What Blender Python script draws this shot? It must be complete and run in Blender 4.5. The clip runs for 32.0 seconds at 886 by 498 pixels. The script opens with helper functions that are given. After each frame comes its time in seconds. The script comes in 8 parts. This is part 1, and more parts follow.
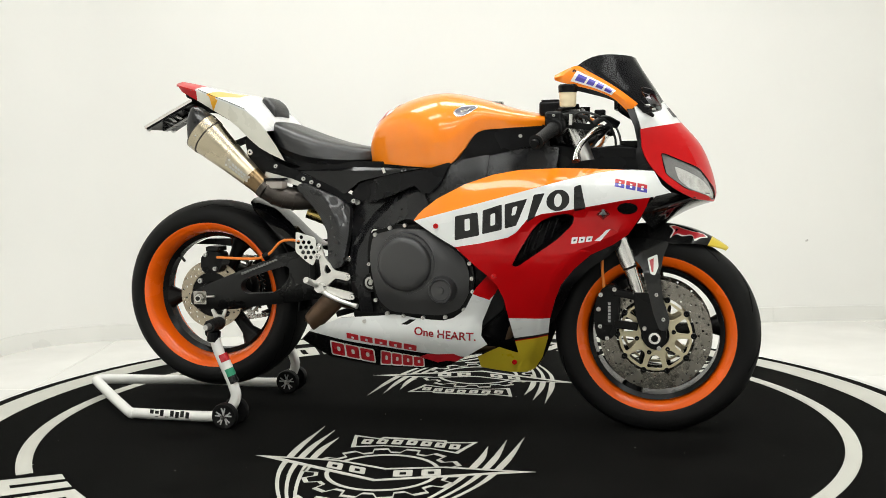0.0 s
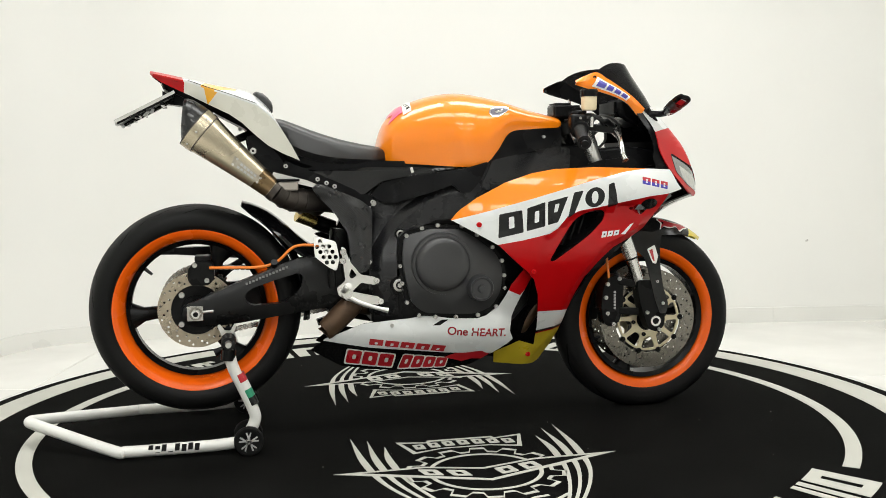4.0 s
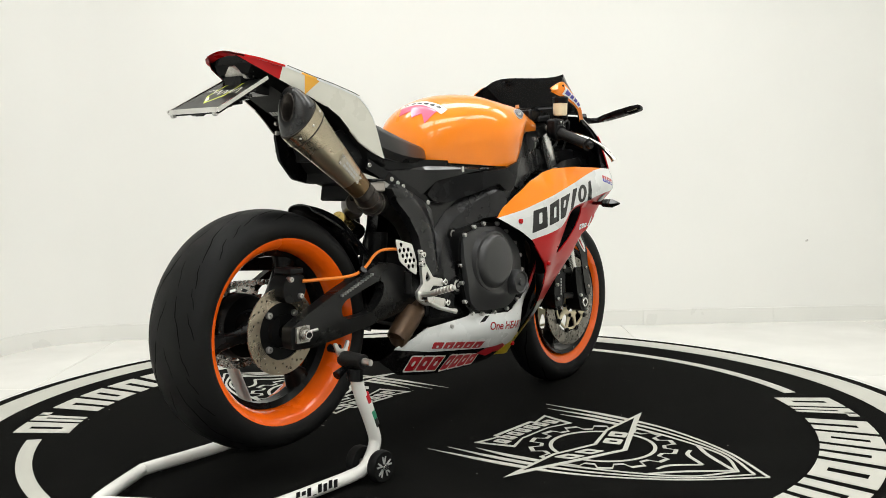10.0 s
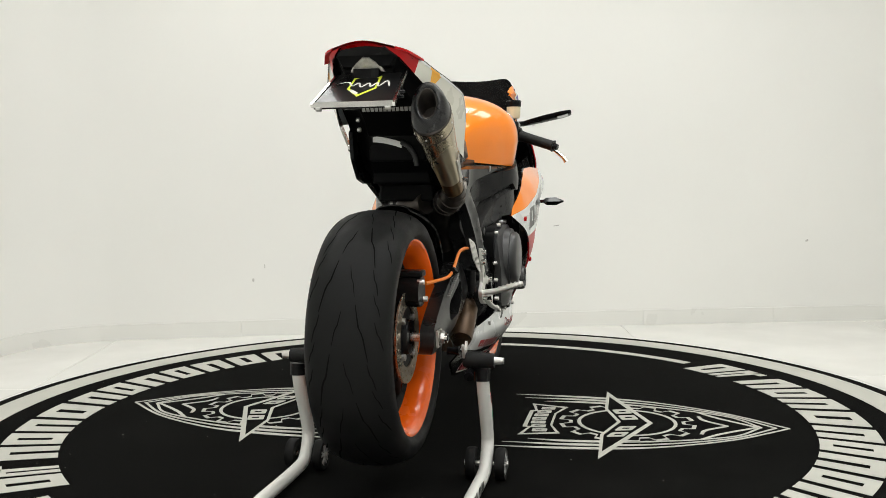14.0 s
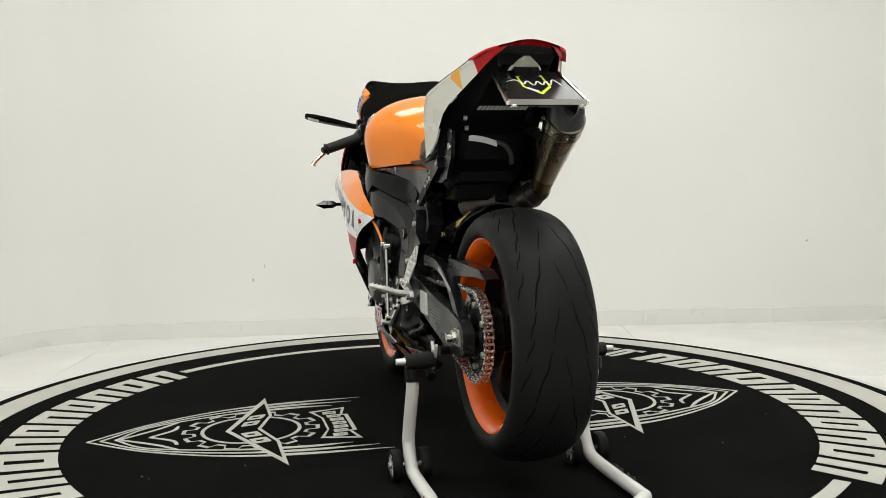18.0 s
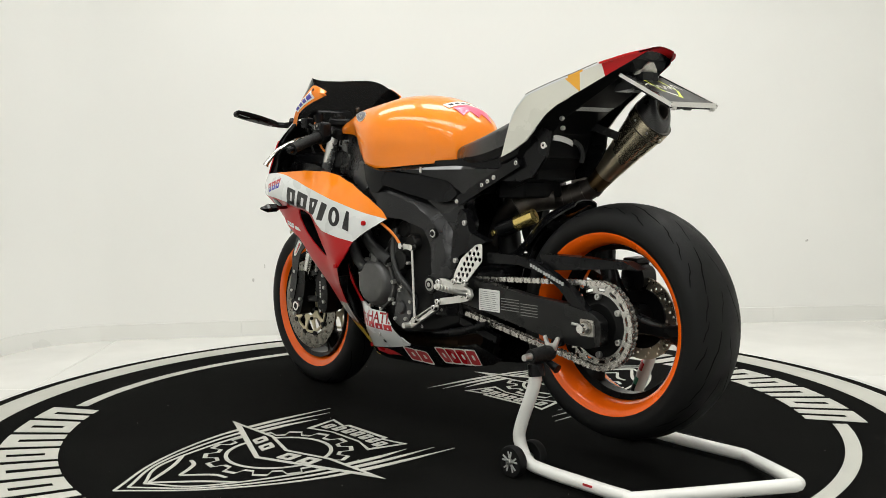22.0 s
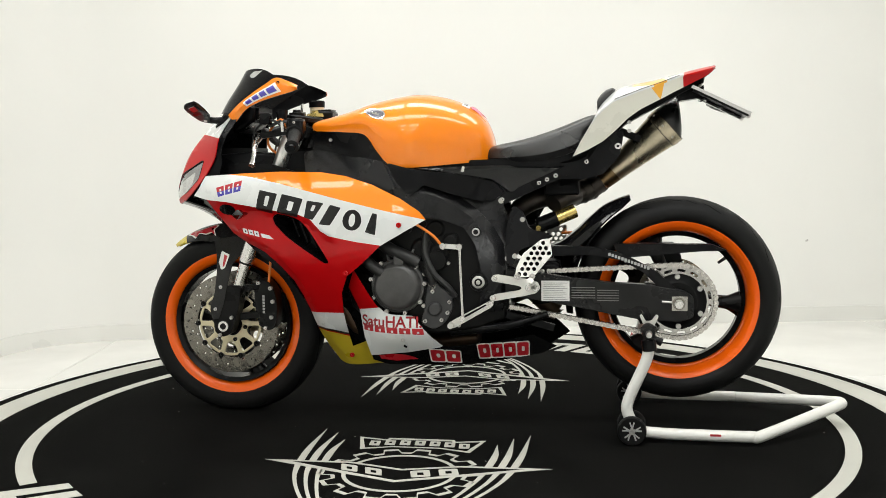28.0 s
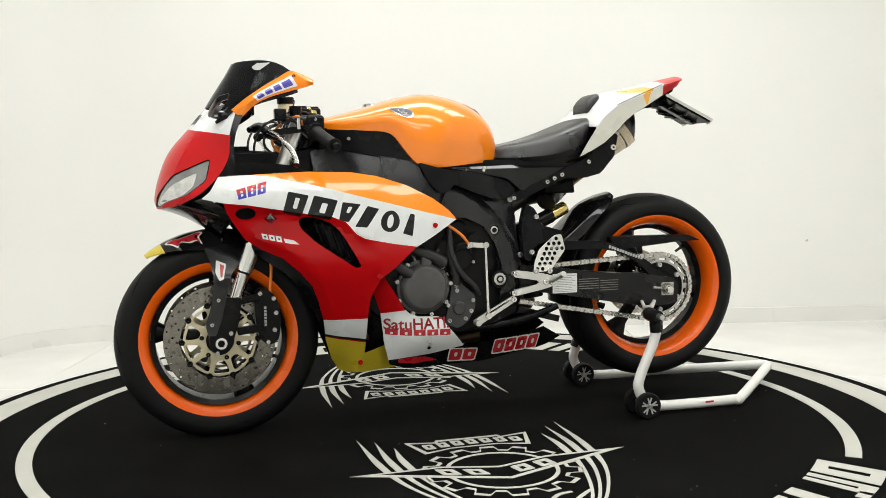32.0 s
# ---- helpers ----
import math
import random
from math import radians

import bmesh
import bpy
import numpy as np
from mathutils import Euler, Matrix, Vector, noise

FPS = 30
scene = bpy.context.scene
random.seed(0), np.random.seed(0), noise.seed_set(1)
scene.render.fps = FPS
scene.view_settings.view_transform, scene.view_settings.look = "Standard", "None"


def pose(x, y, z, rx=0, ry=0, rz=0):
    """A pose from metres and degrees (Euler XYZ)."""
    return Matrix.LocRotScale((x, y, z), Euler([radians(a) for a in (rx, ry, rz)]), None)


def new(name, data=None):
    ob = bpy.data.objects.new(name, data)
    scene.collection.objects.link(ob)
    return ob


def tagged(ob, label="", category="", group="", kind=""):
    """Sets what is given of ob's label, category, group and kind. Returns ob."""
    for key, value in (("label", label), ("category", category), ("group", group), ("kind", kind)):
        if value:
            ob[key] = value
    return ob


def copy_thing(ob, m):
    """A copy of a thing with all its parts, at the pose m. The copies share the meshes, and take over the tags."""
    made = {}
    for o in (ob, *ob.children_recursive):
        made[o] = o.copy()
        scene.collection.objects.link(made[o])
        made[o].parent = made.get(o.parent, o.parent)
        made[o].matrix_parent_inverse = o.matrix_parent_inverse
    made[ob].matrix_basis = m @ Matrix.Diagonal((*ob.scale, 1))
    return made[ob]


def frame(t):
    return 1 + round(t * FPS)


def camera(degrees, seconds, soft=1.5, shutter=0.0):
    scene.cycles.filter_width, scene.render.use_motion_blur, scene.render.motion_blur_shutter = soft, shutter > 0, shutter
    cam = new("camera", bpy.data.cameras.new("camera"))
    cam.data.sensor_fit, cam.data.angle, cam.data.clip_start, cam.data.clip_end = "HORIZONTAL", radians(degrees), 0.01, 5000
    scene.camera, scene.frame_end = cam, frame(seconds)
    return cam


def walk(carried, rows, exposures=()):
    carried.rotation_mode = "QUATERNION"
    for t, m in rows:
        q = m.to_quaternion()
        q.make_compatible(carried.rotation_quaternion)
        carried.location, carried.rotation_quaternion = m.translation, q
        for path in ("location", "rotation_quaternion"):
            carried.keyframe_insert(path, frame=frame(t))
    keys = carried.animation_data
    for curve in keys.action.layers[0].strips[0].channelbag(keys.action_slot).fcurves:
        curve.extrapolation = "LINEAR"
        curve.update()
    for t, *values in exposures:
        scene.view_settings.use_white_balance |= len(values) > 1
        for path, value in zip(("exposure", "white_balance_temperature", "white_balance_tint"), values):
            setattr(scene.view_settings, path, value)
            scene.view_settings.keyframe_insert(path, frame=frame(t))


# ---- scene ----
from mathutils.geometry import delaunay_2d_cdt

# ---------------------------------------------------------------- camera and walk
cam = camera(48.98, 32.0, soft=0.85)
EYE = pose(0, -3.0246, 0.7943, 84.947, 0.828, -0.447)
walk(cam, [(0, EYE), (32, EYE)], exposures=[(0, 0.0), (8, 0.0), (13, -0.16), (14.5, -0.23), (17, -0.28), (20, -0.28), (23, -0.10), (28, -0.02), (32, 0.0)])

# the turntable turns evenly; degrees of the motorcycle's heading
TURN_START, TURN_RATE = -14.706, 6.5864
BIKE_AT = (-0.0288, -0.0201)
FLOOR = -0.10

# ---------------------------------------------------------------- light
world = bpy.data.worlds.new("world")
scene.world = world
world.use_nodes = True
world.node_tree.nodes["Background"].inputs["Color"].default_value = (1.0, 0.98, 0.94, 1)
world.node_tree.nodes["Background"].inputs["Strength"].default_value = 0.1

CEILING = 2.75
LAMP_POWER = 13.8
# unseen lamps; rows at y -2.7 and -4.6 are added to brighten the near flank
LAMPS = [(-1.0, -0.9, 1.0), (0.3, -0.9, 1.0), (1.6, -0.9, 1.0), (-0.9, 0.75, 1.0), (0.4, 0.75, 1.0), (1.7, 0.75, 1.0),
         (-0.8, -2.7, 1.0), (0.8, -2.7, 1.0), (-0.8, -4.6, 1.8), (0.8, -4.6, 1.8)]


def ceiling_lamps():
    for x, y, power in LAMPS:
        data = bpy.data.lights.new("panel_light", "AREA")
        data.shape, data.size, data.size_y = "RECTANGLE", 1.15, 0.55
        data.energy, data.color = LAMP_POWER * power, (0.962, 0.985, 0.968)
        lamp = new("panel_light", data)
        lamp.matrix_world = pose(x, y, CEILING - 0.05)


# ---------------------------------------------------------------- materials
MATS = {}


def mat(name, col, rough=0.5, metal=0.0, coat=0.0, var=0.06, scale=9.0, bump=0.0, grain=350.0,
        rvar=0.06, spec=0.5, emit=0.0, alpha=1.0, trans=0.0, stretch=(1, 1, 1), island=0.0):
    if name in MATS:
        return MATS[name]
    m = bpy.data.materials.new(name)
    m.use_nodes = True
    nt = m.node_tree
    bs = nt.nodes["Principled BSDF"]
    c4 = (*col, 1)
    m.diffuse_color = c4
    bs.inputs["Roughness"].default_value = rough
    bs.inputs["Metallic"].default_value = metal
    bs.inputs["Coat Weight"].default_value = coat
    bs.inputs["Coat Roughness"].default_value = 0.025
    bs.inputs["Specular IOR Level"].default_value = spec
    bs.inputs["Transmission Weight"].default_value = trans
    bs.inputs["Alpha"].default_value = alpha
    tc = nt.nodes.new("ShaderNodeTexCoord")
    mp = nt.nodes.new("ShaderNodeMapping")
    mp.inputs["Scale"].default_value = stretch
    nt.links.new(tc.outputs["Object"], mp.inputs["Vector"])
    big = nt.nodes.new("ShaderNodeTexNoise")
    big.inputs["Scale"].default_value, big.inputs["Detail"].default_value = scale, 5
    fine = nt.nodes.new("ShaderNodeTexNoise")
    fine.inputs["Scale"].default_value, fine.inputs["Detail"].default_value = grain, 3
    for n in (big, fine):
        nt.links.new(mp.outputs["Vector"], n.inputs["Vector"])
    mix = nt.nodes.new("ShaderNodeMath")
    mix.operation = "MULTIPLY_ADD"
    mix.inputs[1].default_value = 0.35
    nt.links.new(fine.outputs["Fac"], mix.inputs[0])
    nt.links.new(big.outputs["Fac"], mix.inputs[2])
    ramp = nt.nodes.new("ShaderNodeMapRange")
    ramp.inputs["From Min"].default_value, ramp.inputs["From Max"].default_value = 0.4, 0.95
    ramp.inputs["To Min"].default_value, ramp.inputs["To Max"].default_value = 1 - var, 1 + var
    nt.links.new(mix.outputs[0], ramp.inputs["Value"])
    hsv = nt.nodes.new("ShaderNodeHueSaturation")
    hsv.inputs["Color"].default_value = c4
    nt.links.new(ramp.outputs["Result"], hsv.inputs["Value"])
    nt.links.new(hsv.outputs["Color"], bs.inputs["Base Color"])
    rr = nt.nodes.new("ShaderNodeMapRange")
    rr.inputs["From Min"].default_value, rr.inputs["From Max"].default_value = 0.3, 0.7
    rr.inputs["To Min"].default_value = max(0.0, rough - rvar)
    rr.inputs["To Max"].default_value = min(1.0, rough + rvar)
    nt.links.new(big.outputs["Fac"], rr.inputs["Value"])
    nt.links.new(rr.outputs["Result"], bs.inputs["Roughness"])
    if bump:
        bp = nt.nodes.new("ShaderNodeBump")
        bp.inputs["Strength"].default_value, bp.inputs["Distance"].default_value = bump, 0.002
        nt.links.new(fine.outputs["Fac"], bp.inputs["Height"])
        nt.links.new(bp.outputs["Normal"], bs.inputs["Normal"])
    if emit:
        bs.inputs["Emission Color"].default_value = (1.0, 0.97, 0.92, 1)
        bs.inputs["Emission Strength"].default_value = emit
    MATS[name] = m
    return m


ORANGE = mat("orange_paint", (0.86, 0.222, 0.004), 0.30, spec=0.15, coat=0.85, var=0.03, rvar=0.03)
ORANGE_RIM = mat("orange_rim_paint", (0.82, 0.115, 0.003), 0.24, spec=0.25, coat=0.35, var=0.06, rvar=0.05)
WHITE = mat("white_paint", (0.70, 0.715, 0.71), 0.28, coat=0.8, var=0.02, rvar=0.03)
CREAM = mat("cream_white_paint", (0.69, 0.68, 0.60), 0.30, coat=0.7, var=0.03)
RED = mat("red_paint", (0.46, 0.003, 0.005), 0.30, spec=0.08, coat=0.30, var=0.05, rvar=0.03)
YELLOW = mat("yellow_paint", (0.60, 0.46, 0.03), 0.32, coat=0.6, var=0.05)
AMBER = mat("amber_paint", (0.85, 0.40, 0.01), 0.3, coat=0.7, var=0.04)
BLACK_GLOSS = mat("black_gloss_paint", (0.006, 0.006, 0.006), 0.14, spec=0.28, coat=0.1, var=0.2)
BLACK_INK = mat("black_lettering", (0.007, 0.007, 0.007), 0.3, spec=0.3, coat=0.1, var=0.15)
RED_INK = mat("red_lettering", (0.45, 0.012, 0.02), 0.3, coat=0.6, var=0.06)
BLUE_INK = mat("blue_lettering", (0.05, 0.04, 0.36), 0.3, coat=0.6, var=0.06)
WHITE_INK = mat("white_lettering", (0.75, 0.74, 0.70), 0.35, coat=0.4, var=0.04)
PINK_INK = mat("pink_sticker", (0.75, 0.10, 0.20), 0.35, coat=0.5, var=0.08)
FRAME_GREY = mat("dark_grey_frame_paint", (0.009, 0.009, 0.010), 0.25, spec=0.34, var=0.15, bump=0.05)
COVER_GREY = mat("graphite_engine_paint", (0.026, 0.026, 0.027), 0.38, spec=0.55, var=0.16, bump=0.08)
ALT_GREY = mat("worn_grey_engine_paint", (0.055, 0.054, 0.053), 0.34, spec=0.5, var=0.3, scale=30, bump=0.1)
SWING_BLACK = mat("satin_black_paint", (0.007, 0.007, 0.007), 0.28, spec=0.24, var=0.15, bump=0.05, rvar=0.08)
ENGINE_BLACK = mat("black_engine_paint", (0.0045, 0.0045, 0.0045), 0.34, spec=0.13, var=0.25, bump=0.12, rvar=0.12)
PLASTIC = mat("black_plastic", (0.0045, 0.0045, 0.005), 0.25, spec=0.13, var=0.2, bump=0.06, rvar=0.1)
WHEEL_BLACK = mat("black_wheel_paint", (0.006, 0.006, 0.006), 0.26, spec=0.14, var=0.15)
TRAY_BLACK = mat("matte_black_tray", (0.0028, 0.0028, 0.003), 0.42, spec=0.07, var=0.2, bump=0.08, rvar=0.1)
PLASTIC_GLOSS = mat("black_shiny_plastic", (0.004, 0.004, 0.0045), 0.09, spec=0.28, coat=0.1, var=0.2)
RUBBER = mat("tyre_rubber", (0.0062, 0.0062, 0.0062), 0.55, spec=0.14, var=0.16, scale=14, bump=0.12, grain=500, rvar=0.1)
GROOVE_SHADE = mat("tyre_groove_shade", (0.003, 0.003, 0.003), 0.9, spec=0.05, var=0.1)
GRIP = mat("grip_rubber", (0.004, 0.004, 0.004), 0.55, spec=0.25, var=0.15, bump=0.5, grain=900)
VINYL = mat("seat_vinyl", (0.009, 0.009, 0.0095), 0.34, spec=0.55, var=0.14, bump=0.16, grain=900, rvar=0.08)
STEEL = mat("polished_steel", (0.62, 0.61, 0.59), 0.2, metal=1.0, var=0.08, rvar=0.08)
ALLOY = mat("cast_aluminium", (0.69, 0.68, 0.65), 0.36, metal=0.85, var=0.08, bump=0.06, rvar=0.1)
BOLT = mat("zinc_bolt", (0.52, 0.51, 0.49), 0.3, metal=0.9, var=0.15)
FORK_SILVER = mat("satin_fork_metal", (0.72, 0.71, 0.69), 0.26, metal=0.9, var=0.08, stretch=(1, 1, 0.2), rvar=0.08)
DISC_STEEL = mat("brake_disc_steel", (0.36, 0.345, 0.32), 0.26, metal=0.9, var=0.12, scale=30, rvar=0.08)
DISC_WORN = mat("brown_tinged_disc_steel", (0.36, 0.31, 0.235), 0.30, metal=0.9, var=0.2, scale=25, rvar=0.08)
DISC_DARK = mat("worn_disc_steel", (0.20, 0.187, 0.162), 0.26, metal=0.9, var=0.15, scale=30, rvar=0.08)
GOLD = mat("gold_anodised", (0.62, 0.55, 0.38), 0.36, metal=0.7, var=0.08)
BRASS = mat("gold_shock_body", (0.62, 0.47, 0.16), 0.25, metal=0.9, var=0.1)
SPROCKET_STEEL = mat("bright_sprocket_steel", (0.40, 0.39, 0.37), 0.20, metal=1.0, var=0.06, scale=40, rvar=0.06)
CHAIN_STEEL = mat("chain_steel", (0.50, 0.48, 0.45), 0.24, metal=0.9, var=0.25, scale=120)
BURNT = mat("heat_browned_steel", (0.085, 0.050, 0.028), 0.38, metal=0.5, var=0.4, scale=25, rvar=0.1)
PIPE_DARK = mat("dark_exhaust_steel", (0.06, 0.052, 0.046), 0.4, metal=0.8, var=0.4, scale=30)
LENS = mat("headlight_lens", (0.20, 0.20, 0.20), 0.12, metal=0.55, coat=1.0, var=0.35, scale=18)
REFLECTOR = mat("headlight_reflector", (0.55, 0.55, 0.54), 0.14, metal=0.75, coat=1.0, var=0.3, scale=45)
LAMP_BULB = mat("headlight_bulb_glass", (0.20, 0.20, 0.22), 0.08, metal=0.3, coat=1.0, var=0.2)
LENS_CLEAR = mat("tail_light_lens", (0.42, 0.40, 0.36), 0.15, metal=0.3, coat=1.0, var=0.3, scale=90)
FLUID = mat("yellowed_reservoir_plastic", (0.78, 0.66, 0.44), 0.4, var=0.1)
SMOKED = mat("smoked_reservoir_plastic", (0.30, 0.27, 0.24), 0.3, coat=0.3, var=0.1)
HOSE_ORANGE = mat("orange_hose", (0.75, 0.20, 0.02), 0.4, var=0.08)
HOSE_BLACK = mat("black_hose", (0.012, 0.012, 0.012), 0.5, var=0.15)
STAND_WHITE = mat("white_stand_paint", (0.74, 0.735, 0.70), 0.34, coat=0.35, var=0.05, scale=14)
HUB_GREY = mat("pale_grey_hub_plastic", (0.42, 0.42, 0.41), 0.35, spec=0.5, var=0.08)
PAPER = mat("printed_label", (0.70, 0.70, 0.68), 0.5, var=0.05)
GREY_INK = mat("grey_lettering", (0.40, 0.40, 0.39), 0.4, var=0.06)
DIM_INK = mat("dim_grey_lettering", (0.17, 0.17, 0.165), 0.5, var=0.1)
LIME = mat("lime_print", (0.62, 0.72, 0.05), 0.4, var=0.05)
GREEN_INK = mat("green_stripe", (0.02, 0.25, 0.13), 0.4, var=0.05)
SWITCH_RED = mat("red_switch_plastic", (0.5, 0.03, 0.03), 0.15, coat=1.0, var=0.1)
MIRROR = mat("mirror_glass", (0.40, 0.40, 0.42), 0.03, metal=1.0, var=0.02, rvar=0.01)
MAT_BLACK = mat("black_mat_pile", (0.0056, 0.0056, 0.0052), 0.9, spec=0.012, var=0.5, scale=4.5, bump=0.5, grain=700, rvar=0.1)
MAT_WHITE = mat("white_mat_print", (0.46, 0.455, 0.41), 0.7, spec=0.3, var=0.07, scale=7, bump=0.25, grain=700)
RIM_METAL = mat("turntable_edge_metal", (0.58, 0.58, 0.56), 0.4, metal=0.3, var=0.2)
WALL = mat("white_wall_paint", (0.80, 0.795, 0.765), 0.6, spec=0.3, var=0.018, scale=1.3, bump=0.05, grain=260)
WALL_GREY = mat("pale_grey_wall_paint", (0.55, 0.55, 0.54), 0.7, spec=0.3, var=0.05, scale=1.3)
BADGE_BLUE = mat("dark_badge_enamel", (0.10, 0.10, 0.13), 0.3, coat=0.6, var=0.1)
SCUFF = mat("scuffed_paint", (0.50, 0.49, 0.46), 0.7, var=0.3, scale=200)
SKIRT = mat("white_skirting_tile", (0.76, 0.755, 0.72), 0.32, var=0.03, scale=3)
TILE = mat("white_floor_tile", (0.78, 0.77, 0.735), 0.22, var=0.03, scale=2.2, rvar=0.05)
GROUT = mat("grey_grout", (0.42, 0.41, 0.38), 0.8, var=0.1)
CEIL = mat("white_ceiling_paint", (0.82, 0.81, 0.78), 0.8, var=0.02)
LAMP_GLOW = mat("lamp_diffuser", (0.9, 0.9, 0.88), 0.5, var=0.01, emit=2.2)


def titanium():
    """Brushed titanium that browns towards the hot inlet end."""
    m = mat("brushed_titanium", (0.44, 0.385, 0.285), 0.27, metal=0.95, var=0.22, scale=4, rvar=0.04, stretch=(1, 1, 1))
    return m


TITAN = titanium()
TITAN_PALE = mat("pale_titanium_plate", (0.38, 0.35, 0.29), 0.34, metal=0.85, var=0.2, scale=60)
TITAN_HOT = mat("heat_tinted_titanium", (0.17, 0.115, 0.06), 0.28, metal=0.95, var=0.25, scale=10, rvar=0.08)


def carbon():
    """Woven carbon: a fine check of two blacks under a clear coat."""
    m = mat("carbon_fibre", (0.016, 0.016, 0.017), 0.30, spec=0.3, coat=0.35, var=0.15, scale=40, grain=900)
    nt = m.node_tree
    weave = nt.nodes.new("ShaderNodeTexChecker")
    weave.inputs["Scale"].default_value = 330.0
    weave.inputs["Color1"].default_value, weave.inputs["Color2"].default_value = (0.014, 0.014, 0.015, 1), (0.004, 0.004, 0.004, 1)
    link = next(n for n in nt.nodes if n.type == "TEX_COORD")
    nt.links.new(link.outputs["Object"], weave.inputs["Vector"])
    nt.links.new(weave.outputs["Color"], next(n for n in nt.nodes if n.type == "HUE_SAT").inputs["Color"])
    return m


CARBON = carbon()


def tinted_screen():
    m = mat("tinted_screen", (0.008, 0.008, 0.009), 0.10, spec=0.06, coat=0.0, var=0.05, alpha=0.90, rvar=0.02)
    return m


SCREEN = tinted_screen()


# ---------------------------------------------------------------- mesh helpers
class Shape:
    """Vertices, faces and material slots that grow into one mesh."""

    def __init__(self):
        self.v, self.f, self.m = [], [], []

    def add(self, verts, faces, slot=0):
        n = len(self.v)
        self.v += [tuple(p) for p in verts]
        self.f += [tuple(i + n for i in q) for q in faces]
        self.m += [slot] * len(faces) if isinstance(slot, int) else list(slot)
        return self


def part(name, shape, material, parent=None, label="", sharp=32, bevel=0.0):
    """One mesh object; material: one or a list for the slots."""
    me = bpy.data.meshes.new(name)
    me.from_pydata(shape.v, [], shape.f)
    for m in material if isinstance(material, (list, tuple)) else [material]:
        me.materials.append(m)
    me.polygons.foreach_set("material_index", shape.m)
    bm = bmesh.new()
    bm.from_mesh(me)
    bmesh.ops.recalc_face_normals(bm, faces=bm.faces)
    bm.to_mesh(me)
    bm.free()
    me.polygons.foreach_set("use_smooth", [True] * len(me.polygons))
    me.set_sharp_from_angle(angle=radians(sharp))
    me.update()
    ob = new(name, me)
    if parent:
        ob.parent = parent
    if bevel:
        b = ob.modifiers.new("bevel", "BEVEL")
        b.width, b.segments, b.limit_method, b.angle_limit = bevel, 2, "ANGLE", radians(40)
    if label:
        ob["label"] = label
    return ob


def thing(name, label, category, group="", at=None):
    ob = new(name)
    ob.empty_display_size = 0.1
    tagged(ob, label, category, group)
    if at is not None:
        ob.matrix_basis = at
    return ob


def lerp(knots, x):
    """Piecewise linear, eased at the knots by a narrow average."""
    xs, ys = [k[0] for k in knots], [k[1] for k in knots]
    return float(np.mean(np.interp([x - 0.02, x - 0.01, x, x + 0.01, x + 0.02], xs, ys)))


def spline(pts, n=6, closed=False):
    """Catmull-Rom through points of any dimension."""
    p = [np.array(q, float) for q in pts]
    out, m = [], len(p)
    for i in range(m if closed else m - 1):
        a, b, c, d = (p[(i - 1) % m] if closed or i else 2 * p[0] - p[1], p[i], p[(i + 1) % m],
                      p[(i + 2) % m] if closed or i + 2 < m else 2 * p[-1] - p[-2])
        for k in range(n):
            t = k / n
            out.append(0.5 * (2 * b + (c - a) * t + (2 * a - 5 * b + 4 * c - d) * t * t + (3 * b - a - 3 * c + d) * t ** 3))
    if not closed:
        out.append(p[-1])
    return out


def rounded(pts, r=0.006, n=3):
    """A closed outline with filleted corners."""
    p = [Vector(q) for q in pts]
    out = []
    for i, b in enumerate(p):
        a, c = p[i - 1], p[(i + 1) % len(p)]
        da, dc = (a - b), (c - b)
        k = min(r, da.length * 0.45, dc.length * 0.45)
        s, e = b + da.normalized() * k, b + dc.normalized() * k
        for j in range(n + 1):
            t = j / n
            out.append(tuple(s * (1 - t) ** 2 + b * 2 * t * (1 - t) + e * t * t))
    return out


def circle(cx, cz, r, n=16, start=0.0):
    return [(cx + r * math.cos(start + 2 * math.pi * i / n), cz + r * math.sin(start + 2 * math.pi * i / n)) for i in range(n)]


def inside(poly, pts):
    """Which of the points lie in the outline."""
    x, y = pts[:, 0], pts[:, 1]
    hit = np.zeros(len(pts), bool)
    for (ax, ay), (bx, by) in zip(poly, [*poly[1:], poly[0]]):
        if ay == by:
            continue
        hit ^= ((ay > y) != (by > y)) & (x < (bx - ax) * (y - ay) / (by - ay) + ax)
    return hit


def mesh_region(regions, holes=(), step=0.0):
    """Triangles over outlines in a plane; regions (outline, slot), later ones lie on top."""
    pts, edges = [], []
    for outline in [r[0] for r in regions] + list(holes):
        n = len(pts)
        ring = []
        for a, b in zip(outline, [*outline[1:], outline[0]]):
            k = max(1, int(math.dist(a, b) / step)) if step else 1
            ring += [(a[0] + (b[0] - a[0]) * j / k, a[1] + (b[1] - a[1]) * j / k) for j in range(k)]
        pts += ring
        edges += [(n + i, n + (i + 1) % len(ring)) for i in range(len(ring))]
    if step:
        q = np.array(pts)
        lo, hi = q.min(0), q.max(0)
        grid = [(x + (step / 2 if j % 2 else 0), z) for j, z in enumerate(np.arange(lo[1] + step / 2, hi[1], step * 0.87))
                for x in np.arange(lo[0] + step / 2, hi[0], step)]
        if grid:
            g = np.array(grid)
            keep = np.zeros(len(g), bool)
            for r in regions:
                keep |= inside(r[0], g)
            pts += [tuple(p) for p in g[keep]]
    v, _, f, *_ = delaunay_2d_cdt([Vector(p) for p in pts], edges, [], 0, 1e-6)
    v = [(p.x, p.y) for p in v]
    cen = np.array([np.mean([v[i] for i in q], axis=0) for q in f])
    slot = np.full(len(f), -1)
    for outline, s in regions:
        slot[inside(outline, cen)] = s
    for h in holes:
        slot[inside(h, cen)] = -1
    return v, [q for q, s in zip(f, slot) if s >= 0], [int(s) for s in slot if s >= 0]


